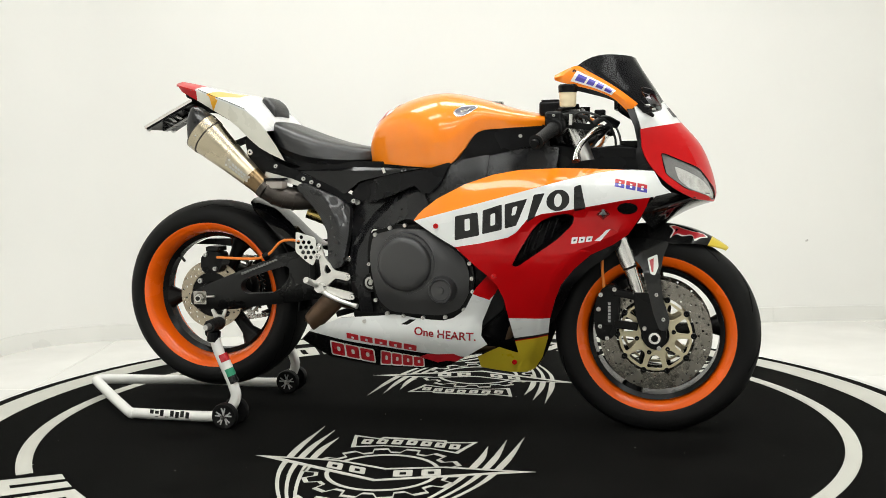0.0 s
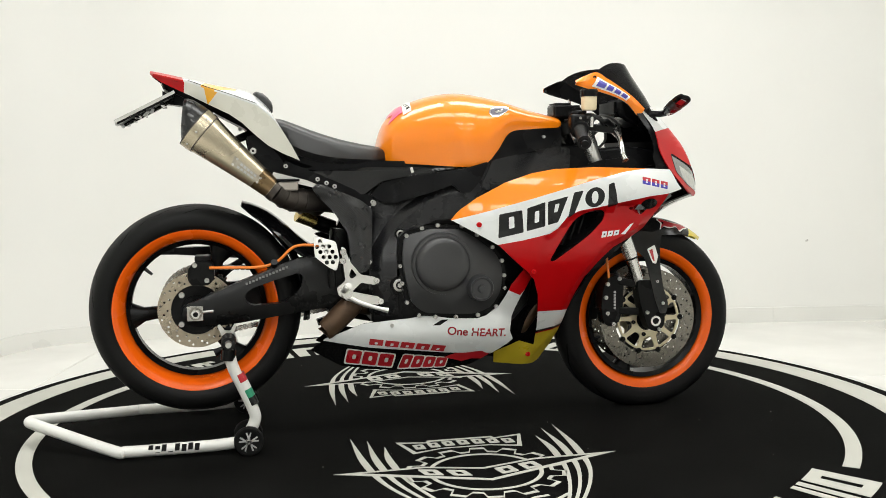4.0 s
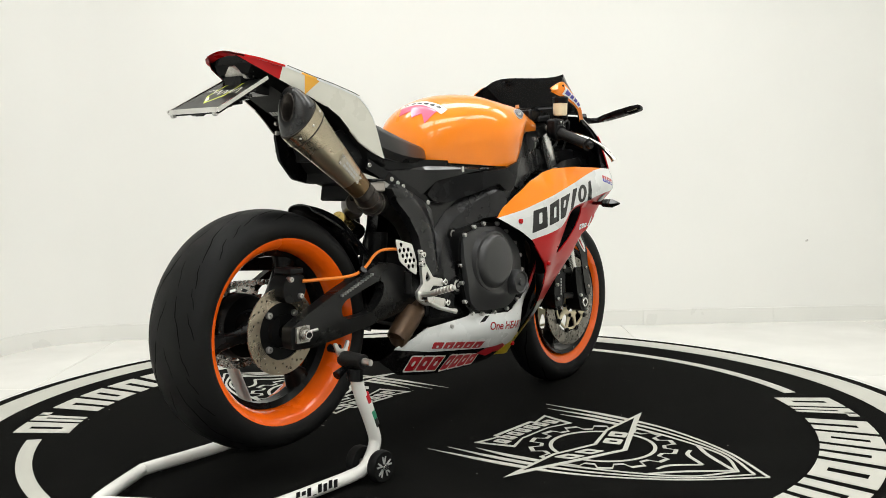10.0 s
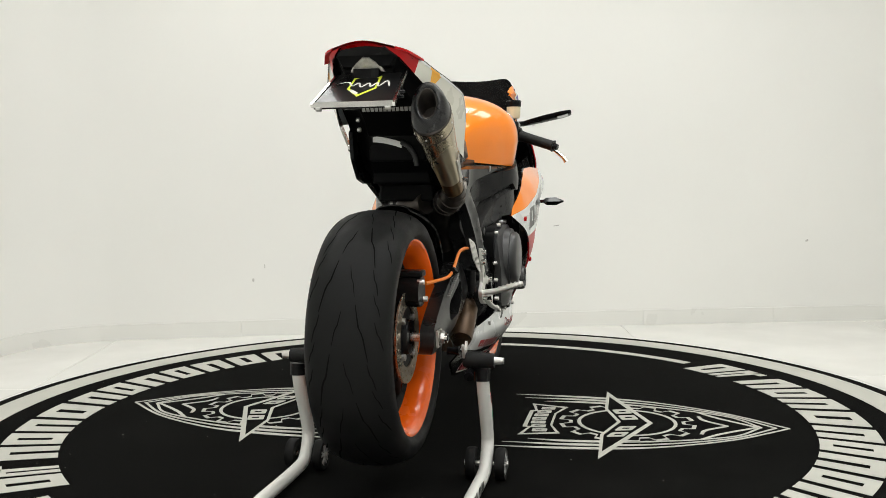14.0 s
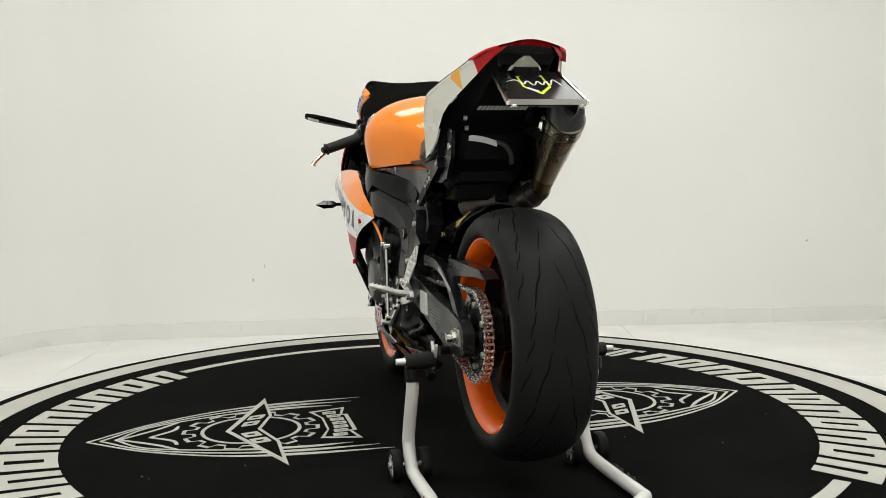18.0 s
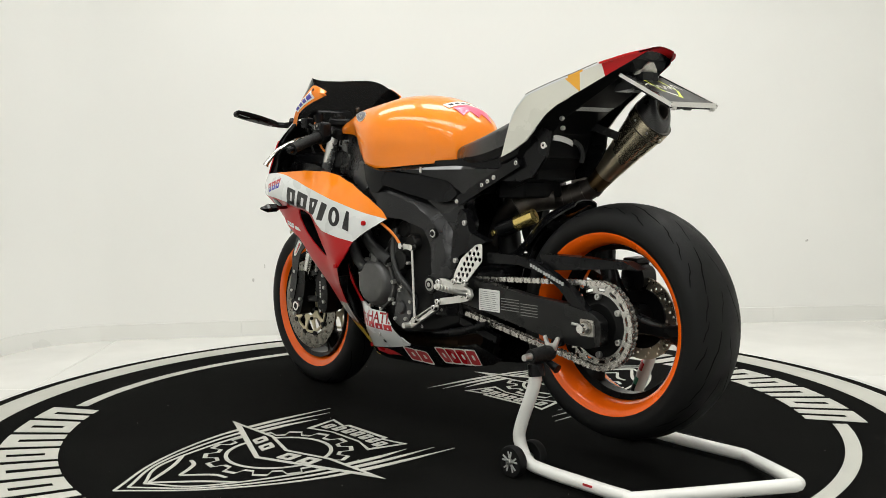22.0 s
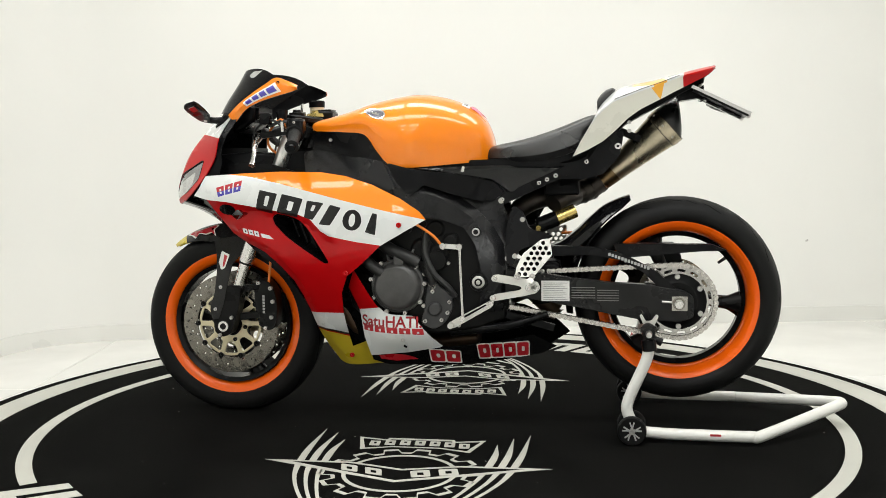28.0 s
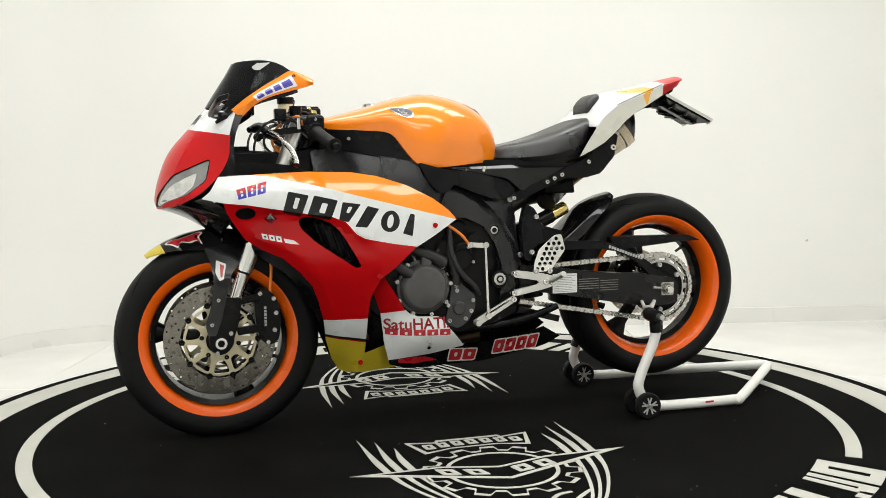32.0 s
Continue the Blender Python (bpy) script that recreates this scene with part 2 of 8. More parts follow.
def sheet(regions, place, thick, holes=(), step=0.03, back=None):
    """A curved panel: place(a, b, depth) puts the plane's point into space; regions as in mesh_region."""
    v, f, s = mesh_region(regions, holes, step)
    n = len(v)
    sh = Shape()
    sh.v = [tuple(place(a, b, 0.0)) for a, b in v] + [tuple(place(a, b, thick)) for a, b in v]
    count = {}
    for q in f:
        for a, b in zip(q, [*q[1:], q[0]]):
            count[(a, b)] = count.get((a, b), 0) + 1
    rim = [e for e in count if (e[1], e[0]) not in count]
    slot_of = {}
    for q, k in zip(f, s):
        for a, b in zip(q, [*q[1:], q[0]]):
            slot_of[(a, b)] = k
    sh.f = [tuple(q) for q in f] + [tuple(i + n for i in reversed(q)) for q in f] + [(b, a, a + n, b + n) for a, b in rim]
    sh.m = s + [k if back is None else back for k in s] + [slot_of[e] for e in rim]
    used = sorted({i for q in sh.f for i in q})
    new_i = {o: i for i, o in enumerate(used)}
    sh.v = [sh.v[i] for i in used]
    sh.f = [tuple(new_i[i] for i in q) for q in sh.f]
    return sh


def slab(outline, y0, y1, holes=(), regions=()):
    """A flat plate in the x-z plane from y0 to y1."""
    return sheet([(outline, 0), *regions], lambda a, b, d: (a, y0 + d, b), y1 - y0, holes, 0.0, 0)


def lathe(profile, centre, axis="y", n=32, closed=True, slots=None, turn=0.0):
    """Turns a profile of (radius, along) about an axis through centre."""
    sh = Shape()
    c = Vector(centre)
    k = len(profile)
    for i in range(n):
        a = turn + 2 * math.pi * i / n
        for r, h in profile:
            u, w = r * math.cos(a), r * math.sin(a)
            sh.v.append(tuple(c + Vector({"y": (u, h, w), "z": (u, w, h), "x": (h, u, w)}[axis])))
    for i in range(n):
        for j in range(k if closed else k - 1):
            sh.f.append((i * k + j, i * k + (j + 1) % k, ((i + 1) % n) * k + (j + 1) % k, ((i + 1) % n) * k + j))
            sh.m.append(slots[j] if slots else 0)
    if not closed:
        for j in (0, k - 1):
            if profile[j][0] > 1e-6:
                sh.f.append(tuple(i * k + j for i in range(n)))
                sh.m.append(0)
    return sh


def tube(pts, r, n=10, smooth=5, slot=0, sh=None, caps=True):
    """A round bar along a smooth path; r: one radius or one for each point."""
    radii = r if isinstance(r, (list, tuple)) else [r] * len(pts)
    path = spline([(*p, q) for p, q in zip(pts, radii)], smooth) if smooth > 1 else [np.array((*p, q)) for p, q in zip(pts, radii)]
    sh = sh or Shape()
    base = len(sh.v)
    ref = None
    for i, q in enumerate(path):
        t = Vector((path[min(i + 1, len(path) - 1)] - path[max(i - 1, 0)])[:3]).normalized()
        if ref is None:
            ref = t.orthogonal().normalized()
        ref = (ref - t * ref.dot(t)).normalized()
        side = t.cross(ref)
        for j in range(n):
            a = 2 * math.pi * j / n
            sh.v.append(tuple(Vector(q[:3]) + (ref * math.cos(a) + side * math.sin(a)) * float(q[3])))
    m = len(path)
    for i in range(m - 1):
        for j in range(n):
            sh.f.append((base + i * n + j, base + i * n + (j + 1) % n, base + (i + 1) * n + (j + 1) % n, base + (i + 1) * n + j))
            sh.m.append(slot)
    if caps:
        sh.f += [tuple(base + j for j in range(n)), tuple(base + (m - 1) * n + j for j in range(n))]
        sh.m += [slot, slot]
    return sh


def rod(a, b, r0, r1=None, n=14):
    return tube([a, b], [r0, r0 if r1 is None else r1], n, 1)


def loft(rings, caps=True, closed=True, sh=None, slots=None):
    """Skins rings of equal count."""
    sh = sh or Shape()
    base, k = len(sh.v), len(rings[0])
    for ring in rings:
        sh.v += [tuple(p) for p in ring]
    for i in range(len(rings) - 1):
        for j in range(k if closed else k - 1):
            sh.f.append((base + i * k + j, base + i * k + (j + 1) % k, base + (i + 1) * k + (j + 1) % k, base + (i + 1) * k + j))
            sh.m.append(slots(i, j) if slots else 0)
    if caps and closed:
        sh.f += [tuple(base + j for j in range(k)), tuple(base + (len(rings) - 1) * k + j for j in range(k))]
        sh.m += [slots(0, 0) if slots else 0, slots(len(rings) - 2, 0) if slots else 0]
    return sh


def block(x0, x1, y0, y1, z0, z1, sh=None, taper=1.0, shear=0.0):
    """A box, optionally narrowed and shifted at the top."""
    sh = sh or Shape()
    cx, cy = (x0 + x1) / 2, (y0 + y1) / 2
    hx, hy = (x1 - x0) / 2, (y1 - y0) / 2
    v = [(cx + sx * hx * k + d, cy + sy * hy * k, z) for z, k, d in ((z0, 1, 0), (z1, taper, shear)) for sx, sy in ((-1, -1), (1, -1), (1, 1), (-1, 1))]
    return sh.add(v, [(3, 2, 1, 0), (4, 5, 6, 7), (0, 1, 5, 4), (1, 2, 6, 5), (2, 3, 7, 6), (3, 0, 4, 7)])


def bar(a, b, w, h, sh=None, up=(0, 0, 1)):
    """A rectangular bar from a to b."""
    sh = sh or Shape()
    a, b = Vector(a), Vector(b)
    t = (b - a).normalized()
    s = t.cross(Vector(up)).normalized() * (w / 2)
    u = s.cross(t).normalized() * (h / 2)
    v = [p + i * s + j * u for p in (a, b) for i, j in ((-1, -1), (1, -1), (1, 1), (-1, 1))]
    return sh.add(v, [(3, 2, 1, 0), (4, 5, 6, 7), (0, 1, 5, 4), (1, 2, 6, 5), (2, 3, 7, 6), (3, 0, 4, 7)])


def bolt(at, side, r=0.006, h=0.005, sh=None):
    """A socket-head bolt whose head points along side (y)."""
    sh = sh or Shape()
    x, y, z = at
    q = lathe([(0.0001, -h * 0.2), (r * 0.32, -h * 0.2), (r * 0.36, h), (r * 0.9, h), (r, h * 0.8), (r, -h), (0.0001, -h)], (0, 0, 0), "y", 12, False)
    return sh.add([(x + a, y + b * side, z + c) for a, b, c in q.v], q.f)


def words(name, text, size, m, material, parent=None, shear=0.0, skin=None):
    """Lettering in the built-in font, as a thin mesh laid at the pose m; skin(p) wraps it onto a surface."""
    cu = bpy.data.curves.new(name, "FONT")
    cu.offset = size * 0.021
    cu.body, cu.size, cu.extrude, cu.align_x, cu.align_y, cu.shear = text, size, 0.0004, "CENTER", "CENTER", shear
    tmp = bpy.data.objects.new(name, cu)
    me = bpy.data.meshes.new_from_object(tmp)
    bpy.data.objects.remove(tmp)
    me.materials.clear()
    me.materials.append(material)
    ob = new(name, me)
    ob.parent = parent
    if skin:
        for v in me.vertices:
            v.co = skin(m @ v.co)
    else:
        ob.matrix_basis = m
    return ob


def cell(q, u, v):
    """A point inside a four-cornered field (lower start, lower end, upper end, upper start)."""
    (ax, az), (bx, bz), (cx, cz), (dx, dz) = q
    return (ax * (1 - u) * (1 - v) + bx * u * (1 - v) + cx * u * v + dx * (1 - u) * v, az * (1 - u) * (1 - v) + bz * u * (1 - v) + cz * u * v + dz * (1 - u) * v)


def split(q, count, gap=0.12, skip=(), grow=0.0):
    """The field cut into a row of plain blocks."""
    out = []
    for i in range(count):
        a, b = (i + gap / 2 - grow) / count, (i + 1 - gap / 2 + grow) / count
        if i not in skip:
            out.append([cell(q, a, -grow), cell(q, b, -grow), cell(q, b, 1 + grow), cell(q, a, 1 + grow)])
    return out


def block_mark(q, ink, ground, cut=None, r=0.004):
    """A rounded block with one slot that shows the ground."""
    out = [(rounded(q, r, 3), ink)]
    if cut:
        u0, v0, u1, v1 = cut
        out.append((rounded([cell(q, u0, v0), cell(q, u1, v0), cell(q, u1, v1), cell(q, u0, v1)], r * 0.8, 2), ground))
    return out


def oval_mark(q, ink, ground, hole=0.42):
    ring = lambda k: [cell(q, 0.5 + 0.5 * k * math.cos(a), 0.5 + 0.5 * k * math.sin(a)) for a in np.linspace(0, 2 * math.pi, 28, endpoint=False)]
    return [(ring(1.0), ink), ([cell(q, 0.5 + 0.5 * hole * 0.8 * math.cos(a), 0.5 + 0.5 * hole * 1.5 * math.sin(a)) for a in np.linspace(0, 2 * math.pi, 20, endpoint=False)], ground)]


# ---------------------------------------------------------------- room
WALLS = [(-2.60, -5.60), (-2.16, 1.48), (-2.02, 1.80), (-1.80, 1.96), (-1.40, 2.02), (0.0, 2.15), (1.2, 2.22), (2.75, 2.25), (3.2, 2.1), (3.4, 1.6), (3.4, -5.6)]


def wall_strip(z0, z1, out, path):
    """A wall of 12 cm behind the path's line, shifted into the room by out."""
    p = [Vector((*q, 0)) for q in path]
    rings = []
    for i, q in enumerate(p):
        t = (p[min(i + 1, len(p) - 1)] - p[max(i - 1, 0)]).normalized()
        nrm = Vector((t.y, -t.x, 0))
        a, b = q + nrm * out, q - nrm * 0.12
        rings.append([(a.x, a.y, z0), (a.x, a.y, z1), (b.x, b.y, z1), (b.x, b.y, z0)])
    return loft(rings)


def room():
    path = [tuple(q) for q in [WALLS[0]] + [tuple(p) for p in spline(WALLS[1:-1], 6)] + [WALLS[-1]]]
    back = part("wall_north", wall_strip(FLOOR - 0.05, CEILING + 0.05, 0.0, path), WALL, sharp=60)
    tagged(back, "smooth white painted studio wall with rounded corners", "wall", kind="structure")
    wall_y = lambda x: float(np.interp(x, [p[0] for p in path[1:-1]], [p[1] for p in path[1:-1]]))
    for x, z, l, h, lean in ((-0.905, 0.268, 0.004, 0.022, 0.1), (-0.968, 0.200, 0.010, 0.018, -0.7), (0.645, 0.449, 0.030, 0.006, 0.1), (2.02, 0.343, 0.014, 0.012, 0.3)):
        sc = Shape()
        pts = [(x - l / 2, z - h / 2), (x + l / 2, z - h / 2 + lean * l), (x + l / 2 - lean * 0.2 * h, z + h / 2 + lean * l), (x - l / 2 - lean * h * 0.3, z + h / 3)]
        sc.add([(p, wall_y(p) - 0.0015, q) for p, q in pts] + [(p, wall_y(p) + 0.002, q) for p, q in pts], [(3, 2, 1, 0), (0, 1, 5, 4), (1, 2, 6, 5), (2, 3, 7, 6), (3, 0, 4, 7)])
        part("scuff", sc, SCUFF, back, "faint grey scuff")
    # unseen wall that closes the room; its grey is set for reflections on the bike
    south = Shape()
    block(-2.8, 3.6, -5.74, -5.6, FLOOR - 0.05, CEILING + 0.05, south)
    tagged(part("wall_south", south, WALL_GREY), "plain pale grey wall, unseen behind the viewer", "wall", kind="structure")
    ceil = Shape()
    block(-2.9, 3.7, -5.74, 2.5, CEILING, CEILING + 0.1, ceil)
    tagged(part("ceiling", ceil, CEIL), "plain white painted ceiling", "ceiling", kind="structure")
    skirt = thing("baseboard", "low white tiled skirting along the wall", "baseboard")
    tagged(skirt, kind="structure")
    cum = [0.0]
    for a, b in zip(path, path[1:]):
        cum.append(cum[-1] + math.dist(a, b))
    xs, ys = [p[0] for p in path], [p[1] for p in path]
    at = lambda s: (float(np.interp(s, cum, xs)), float(np.interp(s, cum, ys)))
    s = cum[1] - 2.2
    while s < cum[-2] + 1.0:
        e = s + 0.72
        pts = [at(q) for q in np.linspace(s + 0.0004, e - 0.0004, 7)]
        part("skirting_tile", wall_strip(FLOOR, FLOOR + 0.082, 0.012, pts), SKIRT, skirt, sharp=50)
        s = e
    base = Shape()
    block(-2.9, 3.7, -5.74, 2.5, FLOOR - 0.08, FLOOR - 0.004, base)
    floor = part("floor", base, GROUT)
    tagged(floor, "glossy white square floor tiles with thin grey joints", "floor", kind="structure")
    size = 1.33
    tile = Shape()
    h = size / 2 - 0.0015
    tile = loft([[(-h, -h, -0.01), (h, -h, -0.01), (h, h, -0.01), (-h, h, -0.01)], [(-h, -h, -0.001), (h, -h, -0.001), (h, h, -0.001), (-h, h, -0.001)],
                 [(-h + .001, -h + .001, 0), (h - .001, -h + .001, 0), (h - .001, h - .001, 0), (-h + .001, h - .001, 0)]])
    first = part("tile", tile, TILE, floor)
    first.matrix_basis = pose(0.33, 1.55, FLOOR)
    for i in range(-2, 3):
        for j in range(-6, 2):
            if (i, j) != (0, 0):
                ob = new("tile", first.data)
                ob.parent = floor
                ob.matrix_basis = pose(0.33 + i * size, 1.55 + j * size, FLOOR)
    lamps = None
    for x, y, power in LAMPS:
        if lamps is None:
            lamps = thing("ceiling_light", "unseen square-edged white panel light on the ceiling", "ceiling light", "ceiling lights")
            frame_s = Shape()
            for a, b, c, d in ((-.62, .62, -.32, -.285), (-.62, .62, .285, .32), (-.62, -.585, -.285, .285), (.585, .62, -.285, .285)):
                block(a, b, c, d, -0.06, 0.0, frame_s)
            part("frame", frame_s, ALLOY, lamps)
            d = Shape()
            block(-.583, .583, -.283, .283, -0.03, -0.01, d)
            part("diffuser", d, LAMP_GLOW, lamps)
            lamps.matrix_basis = pose(x, y, CEILING)
        else:
            copy_thing(lamps, pose(x, y, CEILING))


ceiling_lamps()
room()


# ---------------------------------------------------------------- turntable with its printed mat
def stroke(pts, widths, n=8):
    """The outline of a brush line through points, with a width at each."""
    path = spline([(*p, q) for p, q in zip(pts, widths)], n)
    left, right = [], []
    for i, q in enumerate(path):
        t = path[min(i + 1, len(path) - 1)][:2] - path[max(i - 1, 0)][:2]
        t = t / np.linalg.norm(t)
        nrm = np.array((-t[1], t[0])) * max(q[2], 0.0008) / 2
        left.append(tuple(q[:2] + nrm))
        right.append(tuple(q[:2] - nrm))
    return left + right[::-1]


def sector(r0, r1, a0, a1, n=8, lean=0.0):
    """Part of a ring; angles in degrees; lean turns the outer edge."""
    inner = [(r0 * math.cos(radians(a)), r0 * math.sin(radians(a))) for a in np.linspace(a0, a1, n)]
    outer = [(r1 * math.cos(radians(a + lean)), r1 * math.sin(radians(a + lean))) for a in np.linspace(a0, a1, n)]
    return inner + outer[::-1]


def emblem():
    """Shield, gear and star of the mat's print; u along the motorcycle, v away from it."""
    star = [(0.388, 0.508), (0.15, 0.512), (0.0, 0.556), (-0.15, 0.512), (-0.388, 0.518), (0.0, 0.662)]
    flat = lambda a, b, d: (a, -b, 0.0012 - d)
    reg = []
    for s in (-1, 1):
        for k, (u_end, v_end, tip) in enumerate([(0.307, 0.205, 1.055), (0.262, 0.24, 1.03), (0.222, 0.31, 1.0)]):
            wide = 0.30 - 0.035 * k
            reg.append((stroke([(s * u_end, v_end), (s * wide * 0.985, 0.45), (s * wide * 0.86, 0.66), (s * wide * 0.5, 0.88), (0, tip - 0.012 * k)],
                               [0.001, 0.020, 0.0105, 0.0085, 0.0085]), 0))
        reg.append((stroke([(s * 0.15, 0.80), (s * 0.085, 0.86), (s * 0.0, 0.965)], [0.01, 0.012, 0.01]), 0))
        reg.append((stroke([(s * 0.10, 0.80), (s * 0.055, 0.815), (s * 0.0, 0.88)], [0.01, 0.012, 0.01]), 0))
    c = (0.0, 0.585)
    gear = []
    for i in range(14):
        a = 360 / 14 * i + 3
        for r, d in ((0.178, 0), (0.178, 9), (0.210, 11.5), (0.210, 22.5)):
            gear.append((c[0] + r * math.cos(radians(a + d)), c[1] + r * 0.98 * math.sin(radians(a + d))))
    inner = [(c[0] + (p[0] - c[0]) * 0.94, c[1] + (p[1] - c[1]) * 0.94) for p in gear]
    sh = Shape()

    def put(regions, holes=()):
        q = sheet(regions, flat, 0.0011, holes, 0.0)
        sh.add(q.v, q.f)

    put(reg, [star])
    keep = [p for p in gear if p[1] > 0.40]
    put([(gear, 0)], [inner, star, [(-0.2, 0.2), (0.2, 0.2), (0.2, 0.415), (-0.2, 0.415)]] if len(keep) < 40 else [inner, star])
    put([(circle(*c, 0.150, 40), 0)], [circle(*c, 0.139, 40), star])
    put([(star, 0)], [[(0.318, 0.519), (0.148, 0.522), (0.0, 0.567), (-0.148, 0.522), (-0.318, 0.525), (0.0, 0.647)]])
    for x in (-0.140, -0.070, 0.055, 0.125):
        z = 0.604 - 0.30 * abs(x)
        k = 0.30 if x < 0 else -0.30
        q = lambda a, c: (x + a + 0.25 * c, z + c + k * a)
        put([(rounded([q(-0.024, 0.025), q(0.024, 0.025), q(0.024, -0.025), q(-0.024, -0.025)], 0.006, 2), 0)], [[q(-0.008, 0.012), q(0.008, 0.012), q(0.008, -0.010), q(-0.008, -0.010)]])
    ban = [(0.185, 0.275), (0.10, 0.295), (0.095, 0.278), (-0.095, 0.278), (-0.10, 0.295), (-0.185, 0.275), (-0.155, 0.395), (-0.07, 0.365), (0.07, 0.365), (0.155, 0.395)]
    small = [(p[0] * 0.93, 0.333 + (p[1] - 0.333) * 0.78) for p in ban]
    put([(ban, 0)], [small])
    for i in range(7):
        x = -0.128 + i * 0.043
        z = 0.318 + 0.9 * x * x
        put([(rounded([(x - 0.016, z - 0.022), (x + 0.014, z - 0.022), (x + 0.018, z + 0.022), (x - 0.012, z + 0.022)], 0.004, 2), 0)],
            [[(x - 0.004, z - 0.012), (x + 0.005, z - 0.012), (x + 0.006, z + 0.006), (x - 0.003, z + 0.006)]])
    return sh


def ring_marks(a_mid):
    """A curved row of plain block marks round the mat's border."""
    out = []
    flat = lambda a, b, d: (a, b, 0.0012 - d)
    widths = [1.0, 1.0, 1.0, 0.9, 1.05, 0.9, 1.0, 1.25, 1.0, 0.9, 1.0, 0.4, 0.5, 0.9]
    total = sum(widths)
    a = a_mid - 47.0
    for i, w in enumerate(widths):
        span = 94.0 * w / total
        a0, a1 = a + span * 0.14, a + span * 0.84
        a += span
        if i == 11:      # a small dot near the row's end
            q = sheet([(sector(1.265, 1.297, a0, a1, 3), 0)], flat, 0.0011, (), 0.0)
        else:
            a0, a1 = a0 - span * 0.06, a1 + span * 0.06
            k = a1 - a0
            lean = lambda r: -1.6 * (r - 1.125) / 0.172      # the blocks lean with the row
            slot = lambda u0, u1, r0, r1: [(r * math.cos(radians(a0 + k * u + lean(r))), r * math.sin(radians(a0 + k * u + lean(r)))) for u, r in ((u0, r0), (u1, r0), (u1, r1), (u0, r1))]
            gaps = [slot(0.40, 0.62, 1.160, 1.262) if i % 2 else slot(0.38, 0.60, 1.08, 1.255)]
            q = sheet([(sector(1.125, 1.297, a0, a1, 6, -1.6), 0)], flat, 0.0011, gaps, 0.0)
        out.append(q)
    return out


def flat_ring(r0, r1, a0=None, a1=None):
    flat = lambda a, b, d: (a, b, 0.0012 - d)
    if a0 is None:
        return sheet([(circle(0, 0, r1, 128), 0)], flat, 0.0011, [circle(0, 0, r0, 128)], 0.0)
    return sheet([(sector(r0, r1, a0, a1, 40), 0)], flat, 0.0011, (), 0.0)


def turntable():
    tt = thing("turntable", "round turntable under a black mat with white printed rings", "turntable")
    part("platform", lathe([(0.0001, FLOOR + 0.012), (1.53, FLOOR + 0.012), (1.568, FLOOR + 0.03), (1.574, -0.014), (1.568, -0.008), (0.0001, -0.008)], (0, 0, 0), "z", 128, False), RIM_METAL, tt, "grey metal platform edge")
    part("bearing", lathe([(0.0001, FLOOR), (0.9, FLOOR), (0.9, FLOOR + 0.0115), (0.0001, FLOOR + 0.0115)], (0, 0, 0), "z", 48, False), PLASTIC, tt)
    part("mat", lathe([(0.0001, -0.0075), (1.535, -0.0075), (1.538, -0.003), (1.533, 0.0), (0.0001, 0.0)], (0, 0, 0), "z", 128, False), MAT_BLACK, tt, "worn black mat")
    part("border_ring", flat_ring(1.388, 1.492), MAT_WHITE, tt, "wide white printed ring")
    for a in (0, 180):
        part("arc_line", flat_ring(1.190, 1.232, a - 41.0, a + 41.0), MAT_WHITE, tt, "white printed arc")
    for a in (-90, 90):
        for q in ring_marks(a):
            part("block_mark", q, MAT_WHITE, tt)
    e = emblem()
    for turn in (0, math.pi):
        c, s = math.cos(turn), math.sin(turn)
        q = Shape().add([(x * c - y * s, x * s + y * c, z) for x, y, z in e.v], e.f)
        part("printed_emblem", q, MAT_WHITE, tt, "white shield, gear and star print")
    rnd = random.Random(5)
    lint = Shape()
    for i in range(70):
        r, q, k = 1.48 * math.sqrt(rnd.random()), rnd.uniform(0, 2 * math.pi), rnd.uniform(0.0008, 0.0022)
        x, y, q2 = r * math.cos(q), r * math.sin(q), rnd.uniform(0, 3)
        lint.add([(x + k * c * rnd.uniform(0.6, 1.8), y + k * s * rnd.uniform(0.6, 1.4), 0.0016) for c, s in ((math.cos(q2), math.sin(q2)), (-math.sin(q2), math.cos(q2)), (-math.cos(q2), -math.sin(q2)), (math.sin(q2), -math.cos(q2)))], [(0, 1, 2, 3)])
    tagged(part("lint", lint, MAT_WHITE, tt, "specks of pale lint"), kind="stuff")
    return tt


TURNTABLE = turntable()


